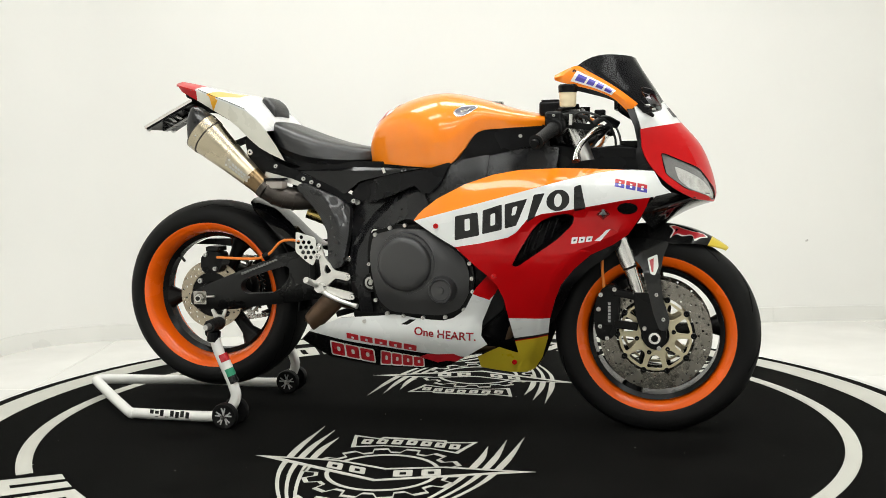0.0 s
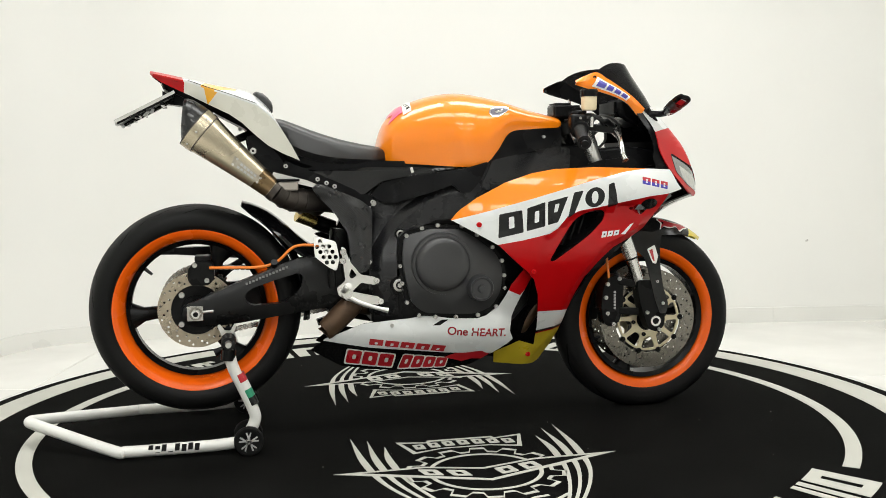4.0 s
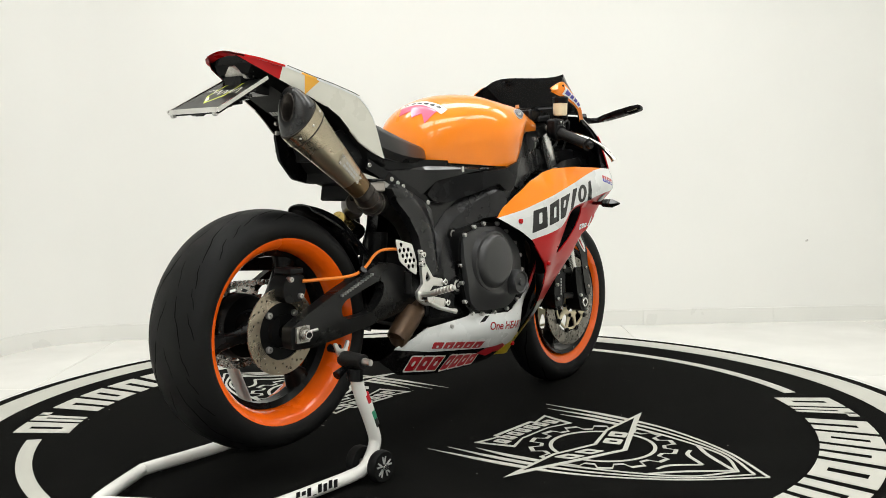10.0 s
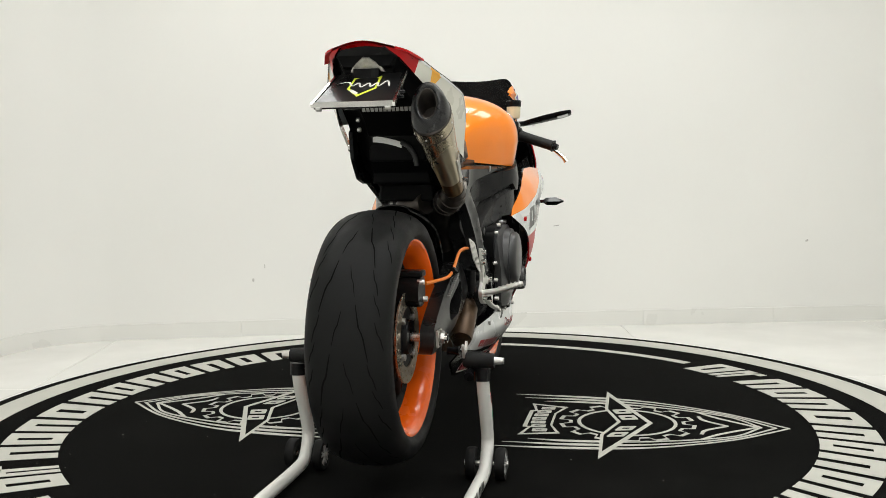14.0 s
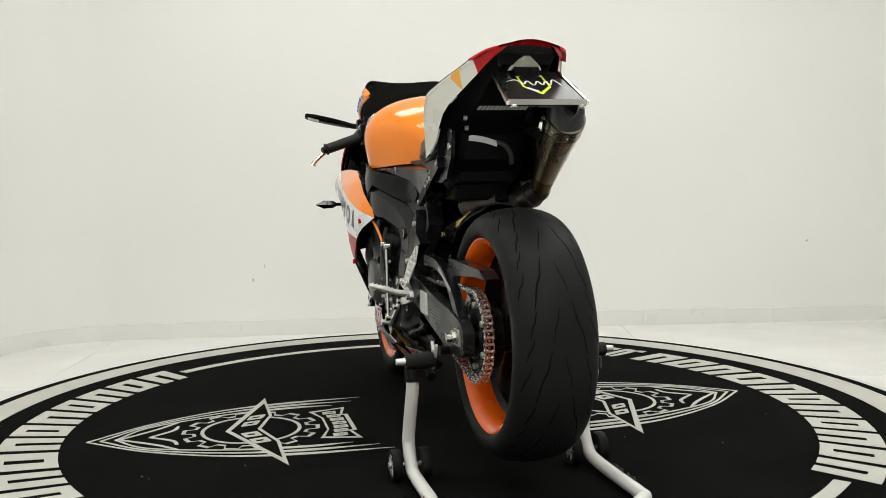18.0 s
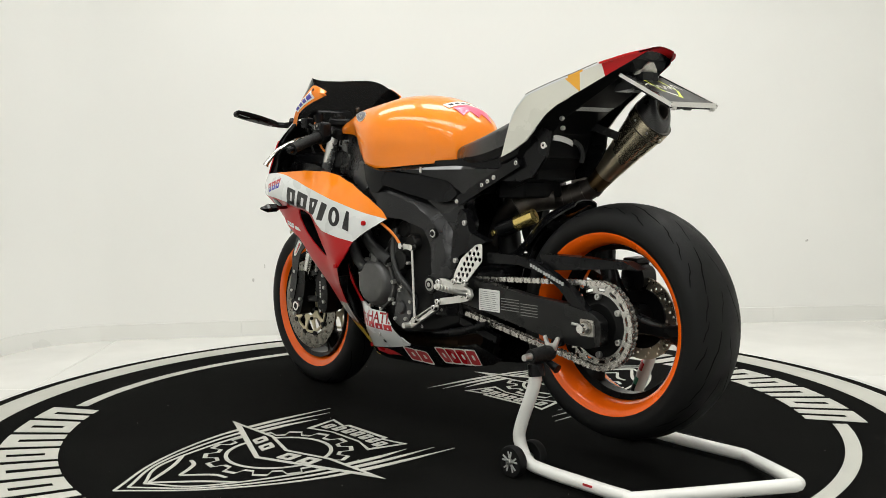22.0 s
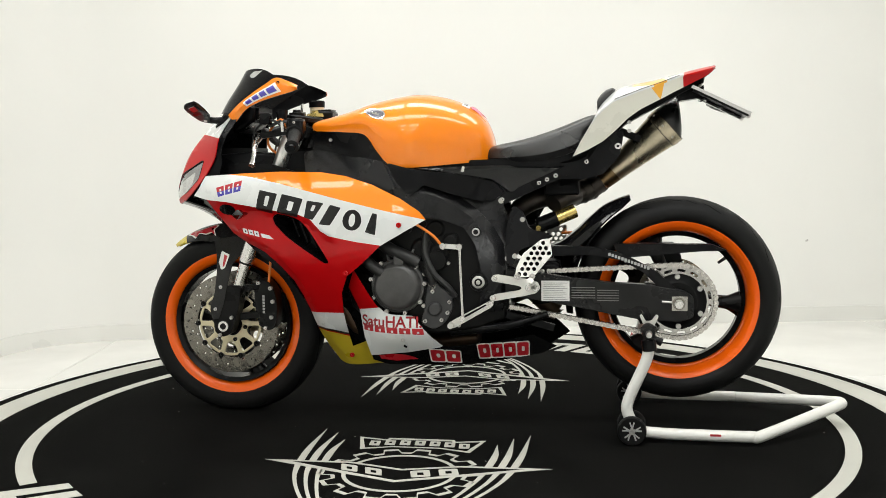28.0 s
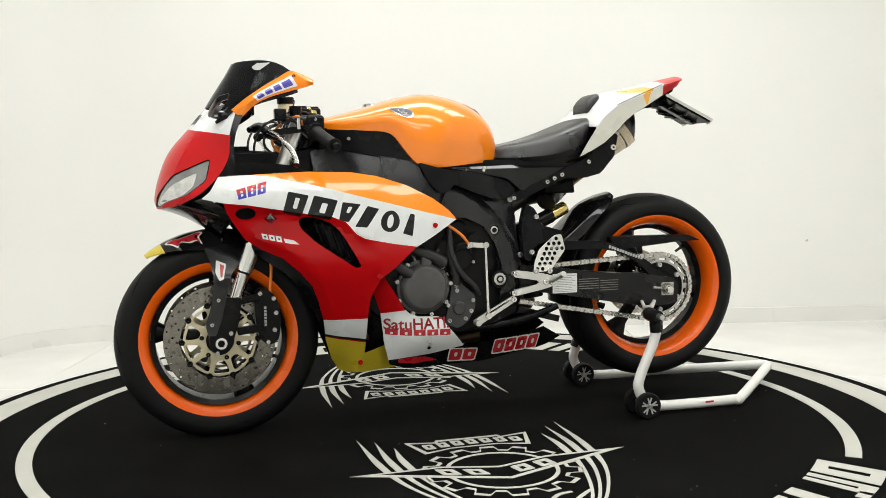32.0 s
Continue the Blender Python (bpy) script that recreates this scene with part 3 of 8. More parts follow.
# ---------------------------------------------------------------- rear paddock stand
def paddock_stand():
    st = thing("paddock_stand", "white tubular rear paddock stand under the raised wheel", "paddock stand")
    for s in (-1, 1):
        y = s * (0.232 if s < 0 else 0.244)
        k = 0.0 if s < 0 else 0.006
        part("side_tube", tube([(-0.612, y, 0.285), (-0.600 - k, y, 0.235), (-0.555 - k, y, 0.130), (-0.548 - k, y, 0.085), (-0.585, y, 0.036), (-0.640, y, 0.026), (-0.76, y, 0.024),
                                (-0.890, y, 0.024), (-0.932, y * 0.93, 0.026), (-1.158, y * 0.13, 0.064), (-1.180, 0.0, 0.066)], 0.0162, 16, 6), STAND_WHITE, st, "white painted steel tube")
        for k in (-1, 1):
            wy = y + k * 0.037
            w = part("wheel", lathe([(0.010, -0.009), (0.026, -0.011), (0.031, -0.0125), (0.038, -0.012), (0.0405, -0.006), (0.0405, 0.006), (0.038, 0.012), (0.031, 0.0125), (0.026, 0.011), (0.010, 0.009)],
                                    (-0.566, wy, 0.0405), "y", 32), RUBBER, st, "small black castor wheel")
            spokes = Shape()
            for i in range(5):
                a = radians(72 * i + 18)
                d = Vector((math.cos(a), 0, math.sin(a)))
                for off in (-0.22, 0.22):
                    e = Vector((math.cos(a + off), 0, math.sin(a + off)))
                    p = Vector((-0.566, wy + k * 0.0105, 0.0405))
                    bar(p + d * 0.008, p + e * 0.027, 0.004, 0.004, spokes, (0, 1, 0))
            part("spokes", spokes, HUB_GREY, w, "pale grey five-spoke hub")
            part("axle_bolt", bolt((-0.566, wy + k * 0.013, 0.0405), k, 0.008, 0.006), BOLT, w)
        part("axle", rod((-0.566, y - 0.05, 0.0405), (-0.566, y + 0.05, 0.0405), 0.007), BOLT, st)
        part("saddle", tube([(-0.612, s * 0.185, 0.312), (-0.612, s * 0.20, 0.312), (-0.612, s * 0.225, 0.312), (-0.612, s * 0.262, 0.312)], [0.016, 0.021, 0.020, 0.018], 14, 3), GRIP, st, "ribbed black rubber saddle")
        part("collar", tube([(-0.615, y, 0.262), (-0.612, y, 0.292)], 0.0205, 14, 1), PLASTIC, st)
        part("saddle_end", rod((-0.612, s * 0.262, 0.312), (-0.612, s * 0.285, 0.312), 0.010, 0.008), BOLT, st)
        part("knob", rod((-0.612, s * 0.205, 0.295), (-0.650, s * 0.205, 0.278), 0.007, 0.012), PLASTIC, st)
        lug = slab(rounded([(-0.628, 0.318), (-0.604, 0.314), (-0.588, 0.352), (-0.594, 0.357), (-0.606, 0.336), (-0.622, 0.338), (-0.634, 0.356), (-0.642, 0.352)], 0.004), s * 0.186, s * 0.192)
        part("hook", lug, ALLOY, st, "forked alloy hook")
    stripe = Shape()
    for i, z in enumerate((0.222, 0.200, 0.178, 0.156)):
        x = -0.594 + (0.235 - z) * 0.43
        q = tube([(x, -0.232, z), (x + 0.0095, -0.232, z - 0.022)], 0.0168, 14, 1)
        stripe.add(q.v, q.f, min(i, 3))
    part("flag_sticker", stripe, [RED_INK, WHITE_INK, GREEN_INK, BLACK_INK], st, "red, white and green striped sticker")
    marks = Shape()
    for i in range(8):
        x = -0.70 - i * 0.0175
        h = 0.008 if i == 4 else 0.019
        z = 0.020 + 0.003 * (i % 2)
        marks.add([(x, -0.2487, z), (x - 0.0125, -0.2487, z), (x - 0.0100, -0.2469, z + h), (x + 0.0025, -0.2469, z + h)], [(0, 1, 2, 3)])
    part("maker_marks", marks, BLACK_INK, st, "row of small black printed marks")
    tag = Shape().add([(-0.78, 0.2607, 0.026), (-0.81, 0.2607, 0.026), (-0.81, 0.2604, 0.032), (-0.78, 0.2604, 0.032)], [(0, 1, 2, 3)])
    part("small_tag", tag, RED_INK, st, "tiny red printed tag")
    return st


STAND = paddock_stand()


# ---------------------------------------------------------------- motorcycle
BIKE = thing("motorcycle", "orange, white and red sport motorcycle on a paddock stand", "motorcycle")
RX, RZ, RR = -0.700, 0.382, 0.304
FX, FZ, FR = 0.700, 0.2900, 0.2965


def tyre_profile(R, w, rim, bulge, full):
    """Half-round crown and sidewalls down to the rim."""
    out = []
    for i in range(17):
        a = math.pi * i / 16
        out.append((R - bulge + bulge * math.sin(a) ** full if 0 < i < 16 else R - bulge, -w / 2 * math.cos(a)))
    out += [(rim + 0.012, w / 2 * 0.93), (rim - 0.004, w / 2 * 0.80), (rim - 0.004, -w / 2 * 0.80), (rim + 0.012, -w / 2 * 0.93)]
    return out


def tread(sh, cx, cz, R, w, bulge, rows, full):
    """Flat dark strips on the crown, painted as the shade in grooves; rows (start y, end y, turn, count, offset)."""
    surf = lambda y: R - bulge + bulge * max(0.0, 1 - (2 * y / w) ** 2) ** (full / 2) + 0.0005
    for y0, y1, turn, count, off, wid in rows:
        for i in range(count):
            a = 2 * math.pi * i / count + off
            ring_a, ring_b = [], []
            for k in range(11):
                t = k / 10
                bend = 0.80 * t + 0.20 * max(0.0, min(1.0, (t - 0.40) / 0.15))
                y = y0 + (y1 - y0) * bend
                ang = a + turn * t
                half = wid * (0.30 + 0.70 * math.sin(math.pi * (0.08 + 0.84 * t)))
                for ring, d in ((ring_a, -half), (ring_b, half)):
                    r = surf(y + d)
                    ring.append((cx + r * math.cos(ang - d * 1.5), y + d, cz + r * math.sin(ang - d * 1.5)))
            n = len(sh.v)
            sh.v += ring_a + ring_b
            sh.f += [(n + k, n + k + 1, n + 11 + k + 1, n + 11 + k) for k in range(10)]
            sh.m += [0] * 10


def disc(cx, cz, y, r0, r1, thick, holes, wave=0):
    hs = []
    for r, n, d, off in holes:
        hs += [circle(cx + r * math.cos(2 * math.pi * i / n + off), cz + r * math.sin(2 * math.pi * i / n + off), d, 8) for i in range(n)]
    return slab(circle(cx, cz, r1, 72), y - thick / 2, y + thick / 2, [circle(cx, cz, r0, 48), *hs])


def wheel(name, label, cx, cz, R, w, rim, bulge, phase, hub_w, spoke_w, treads, full=0.68, dark=0.15):
    half = [(rim - 0.026, 0.05), (rim - 0.024, 0.24), (rim - 0.018, 0.335), (rim - 0.012, 0.375), (rim - 0.0085, 0.398), (rim - 0.004, 0.416), (rim + 0.001, 0.430), (rim + 0.006, 0.446), (rim + 0.0125, 0.446), (rim + 0.0125, 0.425), (rim + 0.004, 0.40), (rim - 0.004, 0.30), (rim - 0.012, 0.22), (rim - 0.012, 0.05)]
    rim_mesh = lathe([(r, k * w) for r, k in half] + [(r, -k * w) for r, k in reversed(half)], (cx, 0, cz), "y", 96)
    root = part(name, rim_mesh, ORANGE_RIM, BIKE, label, sharp=40)
    tyre = lathe(tyre_profile(R, w, rim, bulge, full), (cx, 0, cz), "y", 96)
    tyre.v = [(x, y, max(z, 0.0005)) for x, y, z in tyre.v]      # flattened where it stands
    part("tyre", tyre, RUBBER, root, "black sport tyre with slanted grooves", sharp=50)
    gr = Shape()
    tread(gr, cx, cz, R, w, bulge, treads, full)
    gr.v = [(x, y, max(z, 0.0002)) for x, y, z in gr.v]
    part("tread", gr, GROOVE_SHADE, root)
    band = lathe([(rim - 0.0262, -w * dark), (rim - 0.0262, w * dark), (rim - 0.040, w * (dark - 0.06)), (rim - 0.040, w * (0.06 - dark))], (cx, 0, cz), "y", 72)
    part("inner_band", band, WHEEL_BLACK, root, "black inner rim band")
    part("hub", lathe([(0.018, -hub_w), (0.040, -hub_w), (0.044, -hub_w * 0.8), (0.044, hub_w * 0.8), (0.040, hub_w), (0.018, hub_w)], (cx, 0, cz), "y", 32), WHEEL_BLACK, root)
    for i in range(3):
        sp = Shape()
        a = phase + 120 * i
        d = Vector((math.cos(radians(a)), 0, math.sin(radians(a))))
        s = Vector((-math.sin(radians(a)), 0, math.cos(radians(a))))
        c = Vector((cx, 0, cz))
        rings = []
        for r, wd, t in ((0.036, spoke_w * 1.3, 0.030), (0.10, spoke_w * 0.85, 0.023), (rim - 0.075, spoke_w * 1.0, 0.020), (rim - 0.030, spoke_w * 2.2, 0.020)):
            rings.append([tuple(c + d * r + s * (wd / 2 * p) + Vector((0, q * t, 0))) for p, q in ((-1, -0.4), (-0.6, -1), (0.6, -1), (1, -0.4), (1, 0.4), (0.6, 1), (-0.6, 1), (-1, 0.4))])
        loft(rings, sh=sp)
        part("spoke", sp, WHEEL_BLACK, root, "black cast spoke", sharp=50)
    va = radians(phase + 75)
    p = Vector((cx + (rim - 0.03) * math.cos(va), 0, cz + (rim - 0.03) * math.sin(va)))
    part("valve", rod(p, p - Vector((math.cos(va) * 0.035, 0.012, math.sin(va) * 0.035)), 0.006, 0.004), HOSE_BLACK, root)
    return root


rear_tread, front_tread = [], []
for k in (-1, 1):
    o = 0.35 if k < 0 else 0.0
    rear_tread += [(0.004 * k, 0.022 * k, 0.24, 9, o, 0.0012), (0.026 * k, 0.056 * k, 0.40, 9, o + 0.30, 0.0019), (0.054 * k, 0.070 * k, 0.20, 9, o + 0.02, 0.0015), (0.068 * k, 0.086 * k, 0.20, 9, o + 0.42, 0.0014), (0.062 * k, 0.078 * k, 0.16, 9, o + 0.22, 0.0013)]
    front_tread += [(0.006 * k, 0.030 * k, -0.50, 10, o, 0.0018), (0.026 * k, 0.048 * k, -0.34, 10, o + 0.25, 0.0018)]
REAR = wheel("rear_wheel", "orange wheel with black three-spoke centre", RX, RZ, RR, 0.195, 0.226, 0.058, 66, 0.075, 0.040, rear_tread)
FRONT = wheel("front_wheel", "orange wheel with black three-spoke centre", FX, FZ, FR, 0.110, 0.221, 0.042, 128, 0.046, 0.034, front_tread, 0.85, 0.38)


def brake_discs():
    for s in (-1, 1):
        y = s * 0.057
        d = part("brake_disc", disc(FX, FZ, y, 0.112, 0.160, 0.005, [(0.121, 20, 0.0030, 0.0), (0.134, 20, 0.0032, 0.11), (0.143, 20, 0.0032, 0.04), (0.152, 20, 0.0032, 0.22)]), DISC_DARK, FRONT, "drilled steel front brake disc", bevel=0.0006)
        carrier = Shape()
        hole = [rounded([(FX + r * math.cos(a), FZ + r * math.sin(a)) for r, a in ((0.060, m - 0.17), (0.060, m + 0.17), (0.0995, m + 0.250), (0.0995, m - 0.250))], 0.010, 3) for m in [2 * math.pi * i / 10 + 0.3 for i in range(10)]]
        carrier = slab(circle(FX, FZ, 0.1045, 60), y + s * 0.001, y + s * 0.007, [circle(FX, FZ, 0.040, 32), *hole])
        part("carrier", carrier, GOLD, d, "gold anodised disc carrier", bevel=0.0008)
        for i in range(10):
            a = 2 * math.pi * i / 10
            part("bobbin", bolt((FX + 0.108 * math.cos(a), y + s * 0.006, FZ + 0.108 * math.sin(a)), s, 0.0088, 0.005), ENGINE_BLACK, d)
        for i in range(6):
            a = 2 * math.pi * i / 6 + 0.2
            part("disc_bolt", bolt((FX + 0.053 * math.cos(a), y + s * 0.008, FZ + 0.053 * math.sin(a)), s, 0.0065, 0.005), ENGINE_BLACK, d)
    d = part("rear_brake_disc", disc(RX, RZ, -0.066, 0.072, 0.110, 0.005, [(0.082, 16, 0.0032, 0.0), (0.093, 16, 0.0036, 0.13), (0.102, 16, 0.0032, 0.26)]), DISC_WORN, REAR, "drilled steel rear brake disc with a brown tinge", bevel=0.0006)
    part("carrier", slab(circle(RX, RZ, 0.080, 40), -0.064, -0.058, [circle(RX, RZ, 0.03, 24)]), ENGINE_BLACK, d)
    for i in range(4):
        a = math.pi / 2 * i + 0.75
        part("disc_bolt", bolt((RX + 0.060 * math.cos(a), -0.067, RZ + 0.060 * math.sin(a)), -1, 0.0085, 0.006), BOLT, d)
    # sprocket and chain on the left
    teeth = []
    n = 42
    for i in range(n):
        for k, r in ((0.0, 0.1035), (0.28, 0.1035), (0.5, 0.1115), (0.72, 0.1115)):
            a = 2 * math.pi * (i + k) / n
            teeth.append((RX + r * math.cos(a), RZ + r * math.sin(a)))
    slots = [rounded([(RX + r * math.cos(m + d), RZ + r * math.sin(m + d)) for r, d in ((0.0885, -0.13), (0.0885, 0.13), (0.0955, 0.12), (0.0955, -0.12))], 0.003) for m in [2 * math.pi * i / 15 for i in range(15)]]
    sp = part("sprocket", slab(teeth, 0.103, 0.109, [circle(RX, RZ, 0.081, 40), *slots]), SPROCKET_STEEL, REAR, "bright steel rear sprocket", bevel=0.0008)
    part("cush_hub", lathe([(0.03, 0.06), (0.080, 0.06), (0.084, 0.075), (0.084, 0.1025), (0.062, 0.1035), (0.055, 0.108), (0.03, 0.108)], (RX, 0, RZ), "y", 40), ENGINE_BLACK, REAR)
    for i in range(6):
        a = 2 * math.pi * i / 6 + 0.5
        part("sprocket_nut", bolt((RX + 0.073 * math.cos(a), 0.108, RZ + 0.073 * math.sin(a)), 1, 0.008, 0.006), BOLT, sp)


brake_discs()


def chain():
    """Link plates and rollers along the run round both sprockets."""
    c0, r0 = np.array((RX, RZ)), 0.1075
    c1, r1 = np.array((-0.135, 0.418)), 0.042
    d = c1 - c0
    L = np.linalg.norm(d)
    base = math.atan2(d[1], d[0])
    k = math.acos((r0 - r1) / L)
    up0, up1 = base + k, base - k
    pts = []
    arc = lambda c, r, a0, a1, m: [c + r * np.array((math.cos(a), math.sin(a))) for a in np.linspace(a0, a1, m)]
    pts += arc(c0, r0, up0, up0 + 2 * math.pi - 2 * k, 60)
    pts += arc(c1, r1, up1, up1 + 2 * k, 24)
    pts.append(pts[0])
    pts = np.array(pts)
    cum = np.concatenate([[0], np.cumsum(np.linalg.norm(np.diff(pts, axis=0), axis=1))])
    count = int(cum[-1] / 0.0159) // 2 * 2
    at = lambda i: np.array([np.interp((i % count) / count * cum[-1], cum, pts[:, j]) for j in (0, 1)])
    sh = Shape()
    for i in range(count):
        a, b = at(i), at(i + 1)
        t = (b - a) / np.linalg.norm(b - a)
        nrm = np.array((-t[1], t[0]))
        for s in (-1, 1):
            y0 = 0.106 + s * (0.0105 if i % 2 else 0.0078)
            out = [a - t * 0.006, a - t * 0.003 + nrm * 0.0068, a + t * 0.004 + nrm * 0.0068, (a + b) / 2 + nrm * 0.0048, b - t * 0.004 + nrm * 0.0068, b + t * 0.003 + nrm * 0.0068, b + t * 0.006,
                   b + t * 0.003 - nrm * 0.0068, b - t * 0.004 - nrm * 0.0068, (a + b) / 2 - nrm * 0.0048, a + t * 0.004 - nrm * 0.0068, a - t * 0.003 - nrm * 0.0068]
            n = len(out)
            v = [(q[0], y, q[1]) for y in (y0 - 0.0009, y0 + 0.0009) for q in out]
            sh.add(v, [tuple(range(n)), tuple(range(2 * n - 1, n - 1, -1)), *[(j, (j + 1) % n, n + (j + 1) % n, n + j) for j in range(n)]])
        q = rod((a[0], 0.106 - 0.012, a[1]), (a[0], 0.106 + 0.0125, a[1]), 0.0040, n=8)
        sh.add(q.v, q.f)
    part("drive_chain", sh, CHAIN_STEEL, BIKE, "steel drive chain")
    part("front_sprocket", lathe([(0.01, 0.095), (0.036, 0.097), (0.036, 0.105), (0.01, 0.107)], (-0.135, 0, 0.418), "y", 24), CHAIN_STEEL, BIKE)


chain()


# ---------------------------------------------------------------- painted bodywork
def fair_y(x, z):
    """Half width of the side fairing, folded along the orange and the red edge."""
    y = lerp([(-0.2, 0.17), (0.0, 0.205), (0.04, 0.224), (0.1, 0.251), (0.25, 0.267), (0.40, 0.262), (0.55, 0.238), (0.70, 0.194), (0.80, 0.14)], x)
    y += lerp([(0.40, 0.0), (0.55, 0.016), (0.64, 0.040), (0.70, 0.042), (0.75, 0.034), (0.80, 0.012)], x) * lerp([(0.62, 0.0), (0.645, 0.15), (0.69, 1.0)], z)
    y -= lerp([(0.15, 0.215), (0.20, 0.180), (0.245, 0.148), (0.30, 0.106), (0.353, 0.074), (0.42, 0.045), (0.48, 0.022), (0.53, 0.008), (0.60, 0.0), (0.70, 0.0), (0.745, 0.004), (0.78, 0.030)], z)
    y -= 0.42 * max(0.0, z - lerp(FOLD_HIGH, x))
    if z < 0.66:      # lip along the front edge
        y -= 0.55 * max(0.0, x - lerp(FOLD_FRONT, z)) * min(1.0, (0.66 - z) / 0.05)
    y -= 0.22 * max(0.0, x - 0.30) * max(0.0, min(1.0, (0.48 - z) / 0.12))
    low = lerp(FOLD_LOW, x)
    return y - lerp([(0.30, 0.010), (0.40, 0.017), (0.50, 0.019), (0.62, 0.010)], x) * max(0.0, min(1.0, (low - z) / 0.016)) * max(0.0, min(1.0, (x - 0.26) / 0.06))


FOLD_HIGH = [(0.024, 0.630), (0.128, 0.656), (0.29, 0.698), (0.454, 0.741), (0.553, 0.762), (0.615, 0.771), (0.70, 0.80)]
FOLD_FRONT = [(0.185, 0.306), (0.237, 0.345), (0.296, 0.366), (0.350, 0.382), (0.402, 0.395), (0.460, 0.420), (0.509, 0.456), (0.551, 0.500), (0.573, 0.560), (0.598, 0.606), (0.66, 0.670)]
FOLD_LOW = [(0.150, 0.557), (0.225, 0.569), (0.306, 0.586), (0.33, 0.60), (0.36, 0.635), (0.40, 0.651), (0.454, 0.658), (0.536, 0.672), (0.622, 0.687), (0.690, 0.694), (0.75, 0.706)]
ORANGE_LOW = [(0.024, 0.630), (0.128, 0.656), (0.29, 0.698), (0.454, 0.741), (0.553, 0.762), (0.615, 0.769)]
FAIRING = [(0.024, 0.631), (0.045, 0.656), (0.097, 0.693), (0.179, 0.734), (0.260, 0.760), (0.334, 0.772), (0.457, 0.776), (0.589, 0.771), (0.700, 0.765), (0.722, 0.726), (0.745, 0.706), (0.690, 0.694), (0.680, 0.668), (0.666, 0.643), (0.630, 0.590), (0.588, 0.561), (0.528, 0.533), (0.481, 0.492), (0.443, 0.446), (0.422, 0.394), (0.406, 0.338), (0.394, 0.274), (0.371, 0.209), (0.347, 0.170), (0.325, 0.162), (0.279, 0.165), (0.168, 0.176), (0.140, 0.222), (0.211, 0.262), (0.282, 0.232), (0.285, 0.289), (0.287, 0.349), (0.283, 0.413), (0.260, 0.465), (0.217, 0.499), (0.155, 0.556)]
FAIRING_RIGHT = [(0.023, 0.631), (0.044, 0.656), (0.097, 0.693), (0.179, 0.734), (0.260, 0.760), (0.334, 0.772), (0.457, 0.776), (0.589, 0.771), (0.700, 0.765), (0.722, 0.726), (0.745, 0.706), (0.690, 0.694), (0.680, 0.668), (0.666, 0.643), (0.630, 0.590), (0.588, 0.561), (0.528, 0.534), (0.480, 0.492), (0.442, 0.446), (0.420, 0.394), (0.403, 0.338), (0.391, 0.274), (0.368, 0.209), (0.344, 0.171), (0.322, 0.162), (0.276, 0.165), (0.185, 0.177), (0.180, 0.214), (0.252, 0.252), (0.305, 0.232), (0.299, 0.299), (0.292, 0.350), (0.284, 0.406), (0.268, 0.449), (0.244, 0.476), (0.216, 0.499), (0.155, 0.556)]
WHITE_BAND = ORANGE_LOW + [(0.705, 0.769), (0.75, 0.706), (0.690, 0.694), (0.622, 0.687), (0.536, 0.672), (0.454, 0.658), (0.40, 0.651), (0.36, 0.635), (0.33, 0.60), (0.306, 0.586), (0.225, 0.569), (0.150, 0.557)]
WHITE_STRIP = [(0.264, 0.349), (0.424, 0.341), (0.424, 0.292), (0.272, 0.273), (0.261, 0.271)]
YELLOW_TIP = [(0.261, 0.268), (0.273, 0.267), (0.423, 0.289), (0.414, 0.131), (0.086, 0.133), (0.084, 0.266)]
BLACK_LINE = [(0.267, 0.278), (0.424, 0.298), (0.423, 0.291), (0.267, 0.270)]
DUCT = [(0.312, 0.505), (0.330, 0.538), (0.352, 0.575), (0.372, 0.606), (0.395, 0.630), (0.430, 0.646), (0.468, 0.652), (0.488, 0.643), (0.482, 0.620), (0.440, 0.579), (0.395, 0.548), (0.345, 0.514), (0.327, 0.502)]


